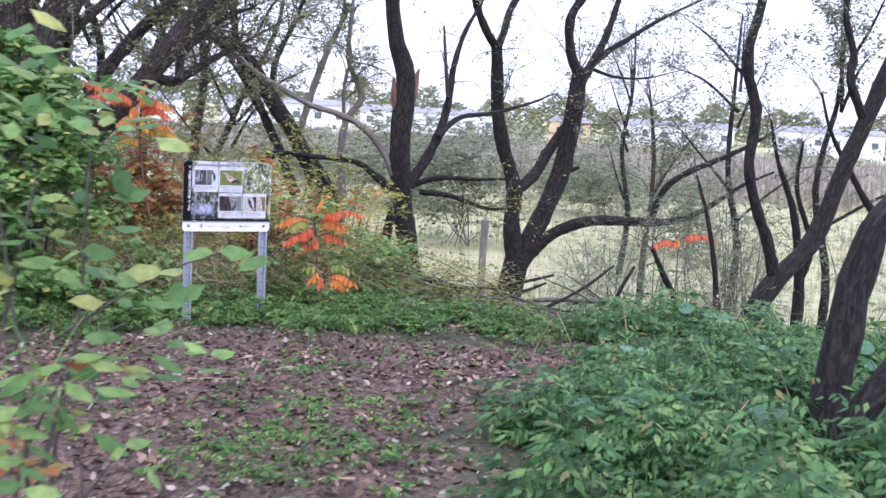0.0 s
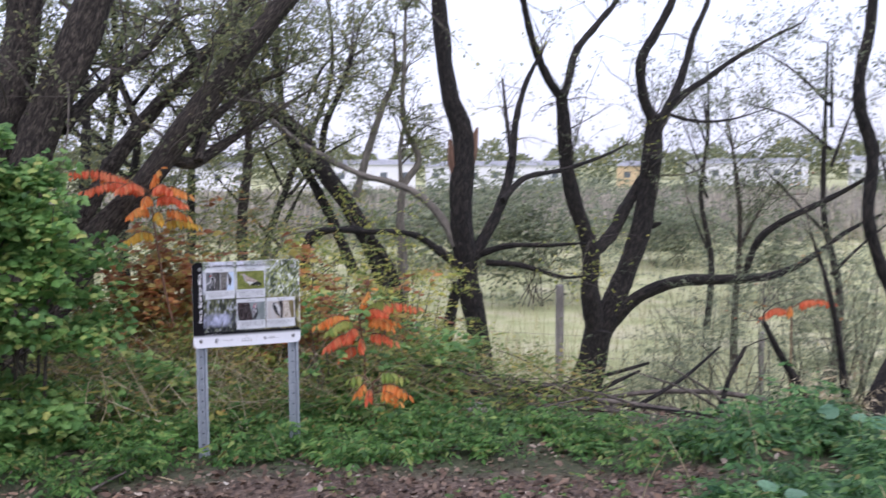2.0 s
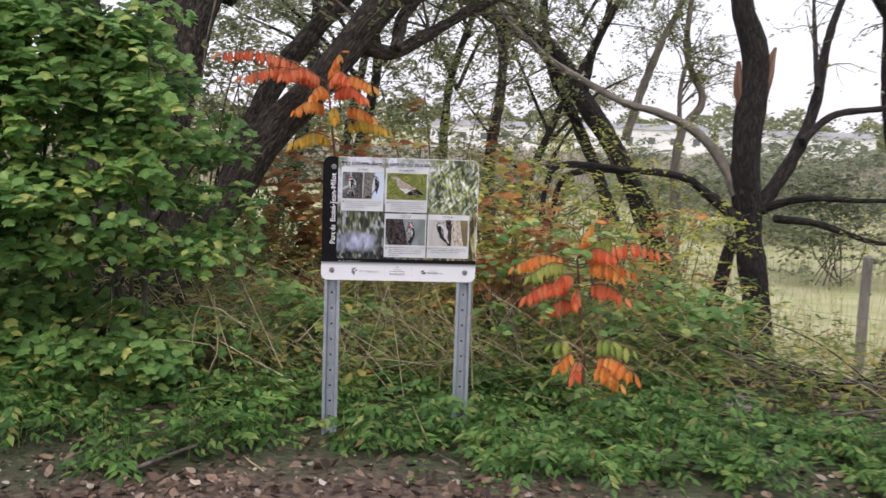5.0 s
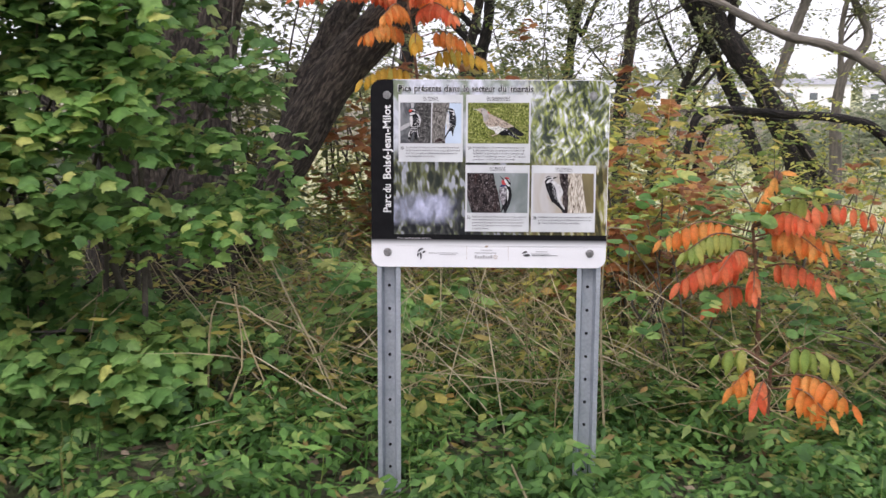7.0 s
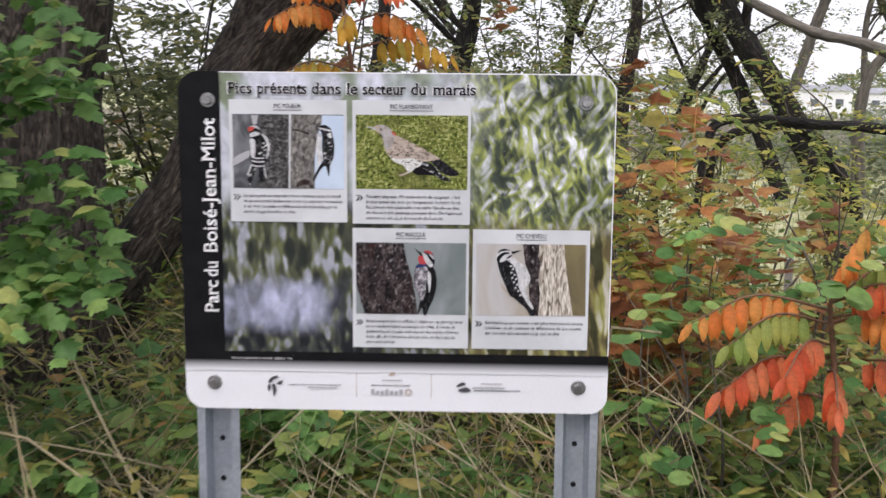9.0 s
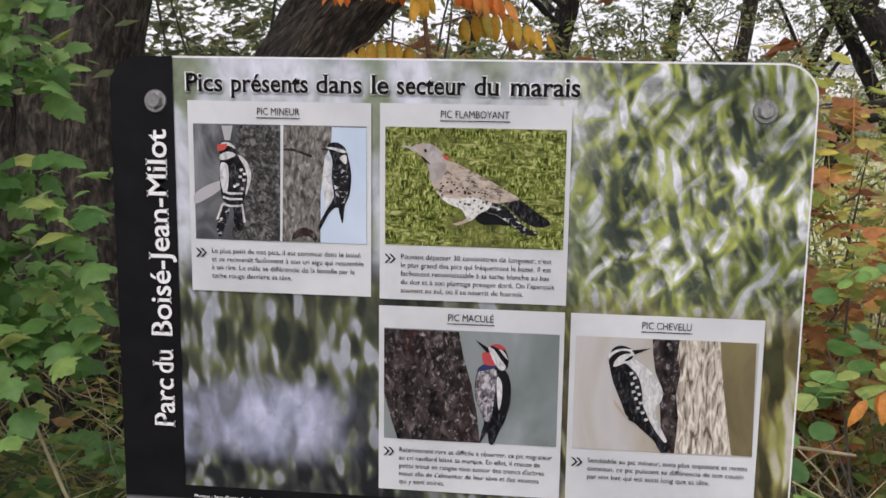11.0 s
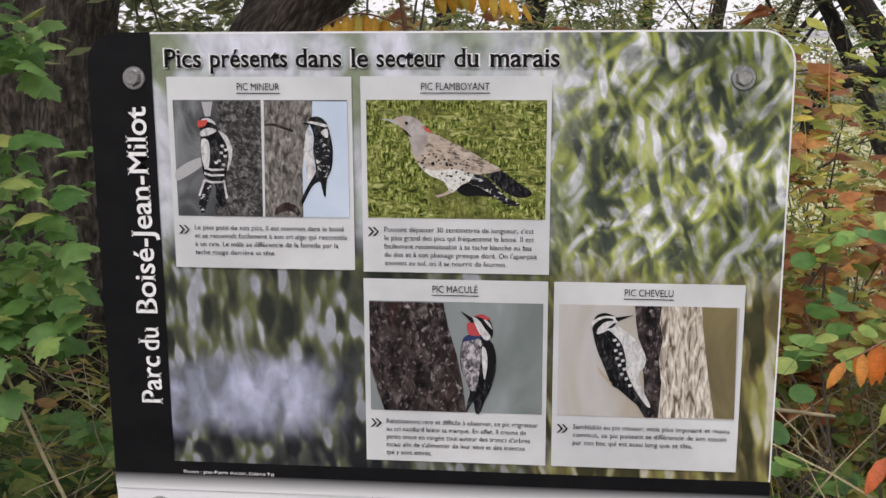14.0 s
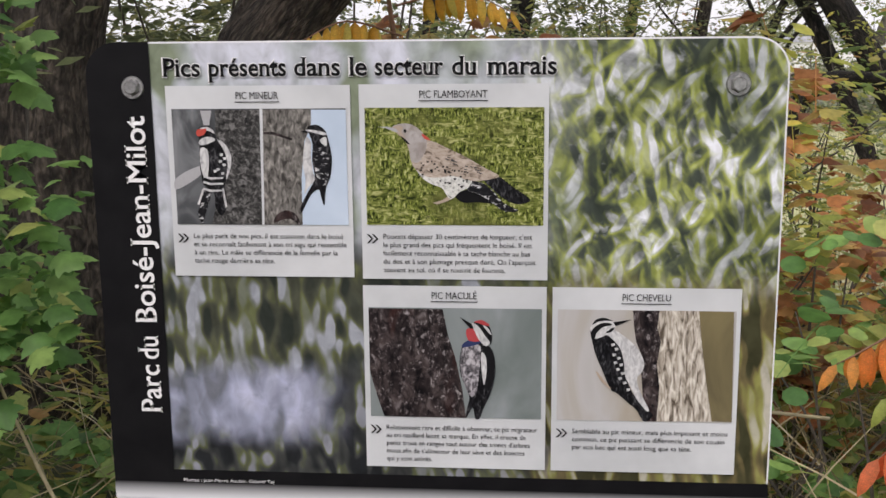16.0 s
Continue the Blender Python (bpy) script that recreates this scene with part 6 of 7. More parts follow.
rgb = np.random.default_rng(66)
for k in range(14):
    x, y = rgb.uniform(8, 90), rgb.uniform(45, 120)
    x = x + 0.25 * (y - 60)
    w = rgb.uniform(2.5, 5.5)
    shrub("marsh_bush", "hazy grey-green bush far out in the marsh", x, y, w, w * 0.6, -2.2, rgb.uniform(-0.6, 1.6), 5, 1500, 0.42, GREYWILLOW, OVAL_SHAPE, 600 + k, lobes=12)
shrub("yellow_sapling", "yellow-green sapling in the thicket", 3.6, 14.6, 0.9, 0.6, 0.0, 1.1, 7, 900, 0.06, YELLOWGREEN, OVAL_SHAPE, 67)
shrub("yellow_sapling", "yellow-green sapling by the broken tree", 4.45, 12.4, 0.5, 0.4, -0.3, 0.8, 7, 600, 0.055, YELLOWGREEN, OVAL_SHAPE, 68)
shrub("green_shrub", "dull green shrub in the thicket", 4.8, 16.5, 1.2, 0.7, -0.4, 1.5, 9, 1700, 0.075, WEED, OVAL_SHAPE, 69)

shrub("thicket_bush", "dense dull green thicket behind the willow trunks", 0.9, 14.6, 0.9, 0.5, 0.5, 2.7, 10, 3000, 0.075, CANOPY, OVAL_SHAPE, 681)
shrub("thicket_bush", "dense dull green thicket behind the willow trunks", -1.0, 14.2, 1.2, 0.5, 0.5, 3.0, 10, 3400, 0.075, CANOPY, OVAL_SHAPE, 682)
shrub("thicket_bush", "thin dull green thicket between the willow trunks", 0.1, 13.4, 0.7, 0.35, 0.6, 2.4, 8, 1900, 0.06, CANOPY, OVAL_SHAPE, 679)
for k, (x, y, w, z0, z1, n) in enumerate(((2.4, 17.5, 1.4, 0.5, 2.1, 2400), (4.1, 21.0, 1.6, 0.0, 1.4, 1800), (6.5, 24.5, 1.6, -0.8, 1.5, 1800), (9.3, 27.0, 1.6, -1.5, 1.0, 1200), (0.5, 12.9, 0.55, 1.0, 2.5, 2700), (3.1, 19.6, 1.3, 1.6, 3.0, 1500), (-2.6, 13.0, 1.2, 0.5, 3.0, 2600))):
    shrub("thicket_bush", "loose dull green thicket behind the trees", x, y, w, 0.6, z0, z1, 9, n, 0.085, CANOPY, OVAL_SHAPE, 710 + k, lobes=16)
shrub("weed_clump", "leafy bright green weeds beside the sign", 1.5, 10.3, 0.35, 0.4, 0.0, 0.42, 9, 650, 0.085, MAPLE, MAPLE_SHAPE, 683, category="weeds")
shrub("weed_clump", "leafy green weeds under the sign", 1.9, 10.8, 0.6, 0.4, 0.0, 0.65, 9, 1000, 0.07, WEED, OVAL_SHAPE, 684, category="weeds")
shrub("bramble", "rounded dark green bramble leaves under the sumac", 2.9, 9.95, 0.32, 0.22, 0.0, 0.8, 10, 520, 0.062, MAPLE, ROUND_SHAPE, 685)
shrub("bramble", "rounded green bramble leaves beside the sumac", 3.7, 10.1, 0.5, 0.25, -0.1, 0.45, 10, 600, 0.07, MAPLE, ROUND_SHAPE, 689)
shrub("thicket_sapling", "green and yellow sapling beside the sign", 2.72, 10.6, 0.2, 0.25, 0.2, 1.4, 6, 800, 0.065, YELLOWGREEN, OVAL_SHAPE, 686, category="sapling")
shrub("thicket_sapling", "green leafy sapling behind the sumac", 3.45, 10.9, 0.4, 0.3, 0.1, 1.2, 7, 380, 0.07, WEED, OVAL_SHAPE, 687, category="sapling")
shrub("thicket_sapling", "green leafy sapling on the bank", 4.3, 10.9, 0.4, 0.3, -0.2, 0.8, 7, 380, 0.07, WEED, OVAL_SHAPE, 688, category="sapling")
shrub("thicket_sapling", "yellow-green sapling by the arched tree", 4.4, 12.0, 0.5, 0.3, 0.1, 1.05, 7, 600, 0.07, YELLOWGREEN, OVAL_SHAPE, 677, category="sapling")
for k, (x, y, top) in enumerate(((10.0, 12.6, 0.6), (12.6, 14.2, 0.9), (14.4, 16.2, 0.8), (11.2, 16.4, 0.3), (9.2, 14.6, -0.1), (13.6, 12.6, 0.9))):
    shrub("grey_bush", "grey-green feathery willow bush on the bank", x, y, 1.0, 0.6, -1.6, top, 8, 4200, 0.075, GREYWILLOW, LANCE_SHAPE, 690 + k, lobes=18)

# the leafy sapling beside the trail's start
sap = Tree("trail_sapling", "thin leafy sapling beside the trail", 0.32, 2.75, category="sapling", bark=TWIG, seed=71)
sap.limb("trunk", 2.75, -0.05, (0.12, 0.3, 0.008), (0.14, 0.9, 0.006), (0.2, 1.3, 0.005), (0.22, 1.75, 0.003))
sap.limb("branch", 2.7, -0.1, (0.16, 1.28, 0.004), (0.40, 1.44, 0.003), (0.57, 1.51, 0.0015))
bd, rg = Build(), np.random.default_rng(72)
at = np.array([(0.44, 2.58, 1.50), (0.53, 2.58, 1.51), (0.60, 2.58, 1.50), (0.38, 2.58, 1.45), (0.43, 2.6, 1.43), (0.33, 2.62, 1.42), (0.26, 2.68, 1.36), (0.2, 2.66, 1.5), (0.22, 2.7, 1.62), (0.16, 2.68, 1.2), (0.1, 2.66, 1.05),
               (0.34, 2.6, 1.56), (0.4, 2.56, 1.34), (0.3, 2.6, 1.28), (0.5, 2.58, 1.42), (0.66, 2.56, 1.5), (0.28, 2.64, 1.72), (0.36, 2.6, 1.66), (0.24, 2.62, 1.14), (0.2, 2.66, 1.8), (0.3, 2.62, 1.45)])
al, no = scatter_dirs(rg, len(at), -0.1)
no[:, 1] -= 0.9
bd.leaves(OVAL_SHAPE, at, al, no, 0.1)
part("foliage", bd.mesh("foliage", MAPLE), sap.e, "broad green leaves")
shrub("trail_bush", "leafy green bush overhanging the trail's start", 0.02, 2.45, 0.15, 0.25, 0.95, 1.9, 8, 300, 0.085, MAPLE, OVAL_SHAPE, 73)
shrub("trail_weeds", "rust-tipped green weeds at the trail's side", 0.16, 2.5, 0.22, 0.3, 0.35, 1.1, 9, 260, 0.05, RUST, OVAL_SHAPE, 74, category="weeds")

# ---- background trees of the thicket ----
def back_tree(x, y, top, seed, mat, leaves, size, lean=0.0):
    rg = np.random.default_rng(seed)
    g = float(ground_z(x, y))
    t = Tree("thicket_tree", "slim dark tree with small grey-green leaves in the thicket", x, y, bark=BARK, seed=seed)
    h = top - g
    r = 0.035 + 0.009 * h
    fx = 2.2 * lean + rg.normal(0, 0.5)
    t.limb("trunk", y, 0.3, (x, g - 0.1, r), (x + 0.1 * fx + rg.normal(0, 0.2), g + 0.25 * h, r * 0.85), (x + 0.35 * fx + rg.normal(0, 0.25), g + 0.5 * h, r * 0.65), (x + 0.7 * fx + rg.normal(0, 0.25), g + 0.75 * h, r * 0.45), (x + fx, top, r * 0.2))
    for k in range(6):
        s = rg.uniform(0.28, 0.85)
        bx, bz = x + fx * s ** 1.5, g + s * h
        dx = rg.uniform(-1, 1) * 0.34 * h * (1.15 - s)
        t.limb("branch", y + 0.2 * s, rg.normal(0, 0.7), (bx, bz, r * 0.4), (bx + 0.45 * dx, bz + 0.10 * h, r * 0.28), (bx + dx, bz + rg.uniform(0.14, 0.24) * h, r * 0.1))
    t.grow(11, 1.2, leaves, size, mat, start=0.3, zmin=g + 0.9, lift=0.15, label="small grey-green leaves")


for k, (x, y, top, lean) in enumerate(((-4.2, 14.0, 6.5, 0.4), (-2.2, 16.5, 7.0, -0.3), (0.6, 17.0, 6.2, 0.5), (2.2, 19.0, 6.6, -0.5), (3.3, 23.5, 6.8, 0.6), (-5.5, 19.5, 8.0, 0.5), (1.4, 24.0, 7.4, 0.5), (5.6, 25.0, 6.2, 0.6))):
    back_tree(x, y, top, 100 + k, CANOPY, 120, 0.09, lean)
for k, (x, y, top) in enumerate(((19.0, 27.0, 5.0), (16.5, 19.0, 4.6), (15.5, 15.0, 4.4))):
    back_tree(x, y, top, 130 + k, GREYWILLOW, 45, 0.10)

# ---- undergrowth, counted by nobody ----
def stuff(name, bd, mat, label, category):
    return tagged(new(name, bd.mesh(name, mat)), label, category, kind="stuff")


def herb_field(name, label, pts, rg, mat, height, n_leaf, size, shape, stem=True, pairs=2, tall=None):
    """Low plants, each with several compound leaves: an end leaflet and pairs along a short stalk."""
    bd = Build()
    n = len(pts)
    z = ground_z(pts[:, 0], pts[:, 1])
    tall = rg.uniform(0.6, 1.2, n) * (1 if tall is None else tall)
    for lay in range(n_leaf):
        a = rg.uniform(0, 6.28, n)
        h = height * tall * rg.uniform(0.4, 1.1, n)
        rad = rg.uniform(0.02, 0.12, n)
        d2 = np.column_stack([np.cos(a), np.sin(a), rg.normal(-0.12, 0.25, n)])
        at = np.column_stack([pts[:, 0] + rad * d2[:, 0], pts[:, 1] + rad * d2[:, 1], z + h])
        no = np.column_stack([rg.normal(0, 0.5, n), rg.normal(-0.2, 0.5, n), np.ones(n)])
        sz = size * rg.uniform(0.6, 1.25, n)
        bd.leaves(shape, at + d2 * (sz * pairs * 0.55)[:, None], d2, no, sz)
        for k in range(pairs):
            for s in (-1, 1):
                e = np.column_stack([np.cos(a + s * 1.05), np.sin(a + s * 1.05), d2[:, 2] - 0.1])
                bd.leaves(shape, at + d2 * (sz * k * 0.55)[:, None], e, no, sz * (0.95 - 0.12 * k))
    if stem:
        m = n // 2
        a = rg.uniform(0, 6.28, m)
        bd.leaves(BLADE_SHAPE, np.column_stack([pts[:m, 0], pts[:m, 1], z[:m]]), np.column_stack([0.25 * np.cos(a), 0.25 * np.sin(a), np.ones(m)]),
                  np.column_stack([np.cos(a), np.sin(a), np.zeros(m)]), height * 1.2)
    return stuff(name, bd, mat, label, "plants")


FERN_SHAPE = (LANCE_SHAPE[0] * np.array([1.7, 1, 1]), LANCE_SHAPE[1])
rg = np.random.default_rng(81)


def mounds(rg, cx, cy, each, radius):
    """Plant positions gathered into rounded mounds."""
    k = rg.integers(0, len(cx), len(cx) * each)
    u = np.sqrt(rg.random(len(k)))
    big = rg.uniform(0.45, 1.5, len(cx))[k]
    a, r = rg.uniform(0, 6.28, len(k)), u * radius * big
    return np.column_stack([cx[k] + r * np.cos(a), cy[k] + r * np.sin(a)]), big * (1.15 - 0.75 * u * u)


cx, cy = rg.uniform(-3, 6.4, 1500), rg.uniform(7.4, 10.3, 1500)
keep = (trail_mask(cx, cy) < 0.25) & ((cx > 0.45) | (rg.random(1500) < 0.2)) & (cy < 9.9 - 0.85 * np.clip(cx - 3.2, 0, 9)) & (rg.random(1500) < np.clip(0.12 + 0.25 * (cy - 7.7), 0.12, 0.26))
q, tall = mounds(rg, cx[keep], cy[keep], 11, 0.16)
herb_field("ground_herbs", "mounds of bright green feathery herbs along the trail's edge", q, rg, HERB, 0.19, 4, 0.066, FERN_SHAPE, True, 2, tall)
cx, cy = rg.uniform(1.6, 8.0, 1500), rg.uniform(1.5, 8.4, 1500)
keep = (trail_mask(cx - 0.35, cy + 0.1) < 0.1) & (rg.random(1500) < 0.3) & (cy < np.where(cx < 5, 7.1, 7.9 - 0.1 * (cx - 5)))
q, tall = mounds(rg, cx[keep], cy[keep], 14, 0.2)
herb_field("ground_herbs", "mounds of dense green feathery herbs beside the trail", q, rg, HERB_DEEP, 0.30, 5, 0.078, FERN_SHAPE, True, 2, tall)
q = np.column_stack([rg.uniform(-2.4, 4.5, 900), rg.uniform(1.0, 8.0, 900)])
q = q[(trail_mask(q[:, 0], q[:, 1]) > 0.4) & (rg.random(900) < 0.22 + 0.7 * np.exp(-((q[:, 0] - 1.9) / 0.9) ** 2 - ((q[:, 1] - 4.8) / 1.2) ** 2))]
herb_field("trail_sprouts", "scattered small green sprouts on the trail", q, rg, HERB, 0.08, 4, 0.042, OVAL_SHAPE, False)
cx, cy = rg.normal(1.9, 0.6, 34), rg.normal(4.4, 1.1, 34)
keep = trail_mask(cx, cy) > 0.5
q, tall = mounds(rg, cx[keep], cy[keep], 6, 0.1)
herb_field("trail_tufts", "small low tufts of green herbs growing on the trail", q, rg, HERB, 0.07, 4, 0.04, FERN_SHAPE, False, 2, tall)
q = np.vstack([np.column_stack([rg.normal(4.6, 0.35, 9), rg.normal(5.8, 0.35, 9)]), np.column_stack([rg.normal(3.6, 0.3, 7), rg.normal(4.4, 0.3, 7)]), np.column_stack([rg.normal(5.6, 0.5, 26), rg.normal(5.4, 0.6, 26)]), np.column_stack([rg.normal(4.3, 0.4, 10), rg.normal(4.6, 0.4, 10)])])
herb_field("broad_leaves", "broad bluish-green burdock leaves among the herbs", q, rg, BURDOCK, 0.30, 3, 0.125, ROUND_SHAPE, False, 0)

# tall weeds and straw behind the sign
bd, st = Build(), Build()
n = 3000
px, py = rg.uniform(-1.5, 5.6, n), rg.uniform(9.3, 14.8, n)
pz = ground_z(px, py)
h = rg.uniform(0.25, 0.85, n) * np.clip(0.55 + 0.25 * (py - 9.3), 0.5, 1.15)
lean = rg.normal(0, 0.22, (n, 2))
for s in np.linspace(0.15, 1.0, 9):
    a = rg.uniform(0, 6.28, n)
    at = np.column_stack([px + lean[:, 0] * h * s ** 2, py + lean[:, 1] * h * s ** 2, pz + h * s])
    bd.leaves(LANCE_SHAPE, at, np.column_stack([np.cos(a), np.sin(a), rg.normal(0.1, 0.3, n)]), np.column_stack([rg.normal(0, 0.3, (n, 2)), np.ones(n)]), rg.uniform(0.05, 0.11, n))
n = 520
px, py = rg.uniform(0.3, 5.2, n), rg.uniform(8.95, 10.4, n)
a = rg.uniform(0, 6.28, n)
for s in range(3):
    a = a + rg.uniform(1.2, 2.6, n)
    bd.leaves(OVAL_SHAPE, np.column_stack([px + 0.03 * np.cos(a), py + 0.03 * np.sin(a), ground_z(px, py) + 0.08 + 0.42 * rg.random(n) ** 1.6]), np.column_stack([np.cos(a), np.sin(a), rg.normal(0, 0.3, n)]), np.column_stack([rg.normal(0, 0.35, (n, 2)), np.ones(n)]), rg.uniform(0.035, 0.085, n))
stuff("tall_weeds", bd, WEED, "tangled green and yellowing weeds behind the sign", "weeds")
n = 7000
px, py = rg.uniform(-0.8, 5.2, n), rg.uniform(9.2, 12.8, n)
keep = rg.random(n) < np.clip(0.25 + 0.9 * np.exp(-((px - 2.2) / 1.1) ** 2), 0, 1)
px, py = px[keep], py[keep]
n = len(px)
a = rg.uniform(0, 6.28, n)
tilt = rg.normal(0.75, 0.5, n)
st.leaves((BLADE_SHAPE[0] * np.array([0.42, 1, 1]), BLADE_SHAPE[1]), np.column_stack([px, py, ground_z(px, py) + rg.uniform(0, 0.3, n)]), np.column_stack([np.cos(a) * tilt, np.sin(a) * tilt, rg.uniform(0.25, 1.0, n)]),
          np.column_stack([np.cos(a + 1.6), np.sin(a + 1.6), np.full(n, 0.3)]), 0.18 + 0.48 * rg.random(n) ** 1.4)
stuff("straw", st, STRAW, "dry bent straw and dead stalks behind the sign", "dry grass")

# litter of the trail
bd = Build()
n = 72000
px, py = rg.uniform(-3.2, 5.6, n), rg.uniform(-0.2, 9.6, n)
keep = rg.random(n) < 0.35 + 0.65 * trail_mask(px, py)
px, py = px[keep], py[keep]
n = len(px)
a = rg.uniform(0, 6.28, n)
bd.leaves(CHIP_SHAPE, np.column_stack([px, py, ground_z(px, py) + rg.uniform(0.004, 0.022, n)]), np.column_stack([np.cos(a), np.sin(a), rg.normal(0.05, 0.28, n)]),
          np.column_stack([rg.normal(0, 0.45, (n, 2)), np.ones(n)]), 0.016 + 0.055 * rg.random(n) ** 2)
stuff("leaf_litter", bd, LITTER, "brown fallen leaves and wood chips covering the trail", "leaf litter")

# marsh grass and reeds
bd = Build()
n = 26000
d = 16 + 75 * rg.random(n) ** 1.8
ang = rg.uniform(-0.35, 0.95, n)
px, py = d * np.sin(ang), d * np.cos(ang)
keep = 0.7 * (px - 4) + 0.5 * (py - 10) > 7.6
px, py, d = px[keep], py[keep], d[keep]
n = len(px)
a = rg.uniform(0, 6.28, n)
bd.leaves(BLADE_SHAPE, np.column_stack([px, py, ground_z(px, py)]), np.column_stack([0.35 * np.cos(a), 0.35 * np.sin(a), np.ones(n)]), np.column_stack([np.cos(a), np.sin(a), np.zeros(n)]),
          (0.35 + 0.012 * d) * rg.uniform(0.6, 1.3, n))
stuff("marsh_grass", bd, MARSH, "pale yellow-green grass of the open marsh", "grass")
bd = Build()
n = 22000
d = rg.uniform(70, 150, n)
ang = rg.uniform(-0.45, 1.0, n)
px, py = d * np.sin(ang), d * np.cos(ang)
a = rg.uniform(0, 6.28, n)
v = BLADE_SHAPE[0] * np.array([6, 1, 1])
bd.leaves((v, BLADE_SHAPE[1]), np.column_stack([px, py, ground_z(px, py) - 0.1]), np.column_stack([0.3 * np.cos(a), 0.3 * np.sin(a), np.ones(n)]), np.column_stack([np.cos(a), np.sin(a), np.zeros(n)]), rg.uniform(1.2, 2.6, n))
stuff("reed_bed", bd, REED, "grey-brown reed bed across the marsh", "reeds")
bd = Build()
n = 42000
ang = rg.uniform(-0.55, 1.05, n)
d = rg.uniform(330, 380, n)
hh = 5 + 2.2 * np.sin(ang * 37) + 1.8 * np.sin(ang * 91 + 1) + 1.4 * np.sin(ang * 213)
px, py = d * np.sin(ang), d * np.cos(ang)
al, no = scatter_dirs(rg, n)
bd.leaves(OVAL_SHAPE, np.column_stack([px, py, -2.3 + (hh + 4.5) * rg.uniform(0, 1, n) ** 0.8]), al, no, rg.uniform(1.0, 2.2, n))
stuff("far_trees", bd, CANOPY, "far line of woods on the horizon", "trees")


def house(x, y, w, h, dpt, mat, turn):
    """A far pale building: walls, roof, a row of windows."""
    g = float(ground_z(x, y))
    e = thing("far_building", (x, y, g), "pale low building far across the marsh", "building", "far buildings")
    e.rotation_euler[2] = turn

    def box(name, x0, x1, y0, y1, z0, z1, m, parent, inset=0.0):
        bm = bmesh.new()
        lo = [bm.verts.new((a, b0, z0)) for a, b0 in ((x0, y0), (x1, y0), (x1, y1), (x0, y1))]
        hi = [bm.verts.new((a, b0, z1)) for a, b0 in ((x0 + inset, y0 + inset), (x1 - inset, y0 + inset), (x1 - inset, y1 - inset), (x0 + inset, y1 - inset))]
        bm.faces.new(lo[::-1])
        bm.faces.new(hi)
        for i in range(4):
            bm.faces.new((lo[i], lo[(i + 1) % 4], hi[(i + 1) % 4], hi[i]))
        ob = new(name, bm_mesh(name, bm, m))
        ob.parent = parent
        return ob
    wall = box("wall", -w / 2, w / 2, 0, dpt, -0.3, h, mat, e)
    box("roof", -w / 2 - 0.4, w / 2 + 0.4, -0.4, dpt + 0.4, h + 0.004, h + 1.1, ROOF, e, 1.6)
    k = int(w / 4)
    for i in range(k):
        cx = -w / 2 + (i + 0.5) * w / k
        box("window", cx - 0.7, cx + 0.7, -0.06, -0.004, h * 0.45, h * 0.45 + 1.3, PANE, e)


for k, (x, y, w, h) in enumerate(((60, 205, 26, 5.2), (92, 205, 30, 4.8), (122, 196, 9, 4.6), (146, 190, 26, 5.0), (178, 176, 24, 5.4), (30, 215, 22, 4.8), (205, 160, 24, 5.0))):
    house(x, y, w, h, 10, FACADE_TAN if k == 2 else FACADE, -math.atan2(x, y))

# ---- brush pile, log, stone, fence ----
def stick(name, label, path, r0, r1, mat, category, seed=0):
    bd = Build()
    bd.tube(path, np.linspace(r0, r1, len(path)), 7, 0.1, 0.07, seed)
    return tagged(new(name, bd.mesh(name, mat, True)), label, category)


def on_ground(x, y, up):
    return (x, y, float(ground_z(x, y)) + up)


stick("fallen_log", "long thin grey fallen log on the bank's edge", [on_ground(3.75, 10.5, 0.14), (4.3, 10.3, -0.03), (5.12, 10.0, -0.2), on_ground(6.0, 9.4, 0.04)], 0.014, 0.042, DEADWOOD, "log", 3)
stick("fallen_branch", "dark fallen branch over the bank's edge", [on_ground(4.25, 10.2, 0.02), (4.86, 10.2, -0.1), (5.37, 10.2, -0.2), on_ground(6.2, 10.1, 0.05)], 0.02, 0.03, BARK, "branch", 4)
stick("fallen_branch", "dark forked branch rising out of the brush", [on_ground(5.3, 10.2, 0.02), (5.72, 10.2, -0.14), (6.15, 10.2, 0.0)], 0.034, 0.014, BARK, "branch", 14)
for k, (pts, r0, r1, m) in enumerate(((((4.1, 9.9, 0.04), (4.9, 9.75, -0.06), (5.7, 9.55, -0.16), (6.6, 9.3, -0.36)), 0.016, 0.034, DEADWOOD),
                                     (((4.6, 10.0, 0.0), (5.3, 9.9, 0.02), (6.0, 9.8, 0.16)), 0.03, 0.014, BARK),
                                     (((5.2, 9.9, -0.2), (6.0, 9.8, -0.12), (6.9, 9.7, -0.2), (7.6, 9.6, -0.4)), 0.022, 0.028, DEADWOOD),
                                     (((3.6, 10.1, 0.2), (4.4, 10.0, 0.12), (5.2, 9.9, -0.05)), 0.008, 0.018, DEADWOOD),
                                     (((5.6, 9.6, -0.25), (6.3, 9.7, 0.0), (6.8, 9.8, 0.26)), 0.024, 0.01, BARK),
                                     (((4.0, 9.7, -0.02), (4.7, 9.5, -0.06), (5.5, 9.2, -0.14)), 0.01, 0.02, DEADWOOD))):
    stick("fallen_branch", "long bare fallen branch on the bank's edge", pts, r0, r1, m, "branch", 60 + k)
stick("dead_stalk", "long pale dead stalk arching beside the maple bush", [(1.08, 9.4, 0.9), (1.22, 9.35, 0.61), (1.39, 9.33, 0.26), on_ground(1.5, 9.3, 0)], 0.003, 0.005, STRAW, "stalk", 21)
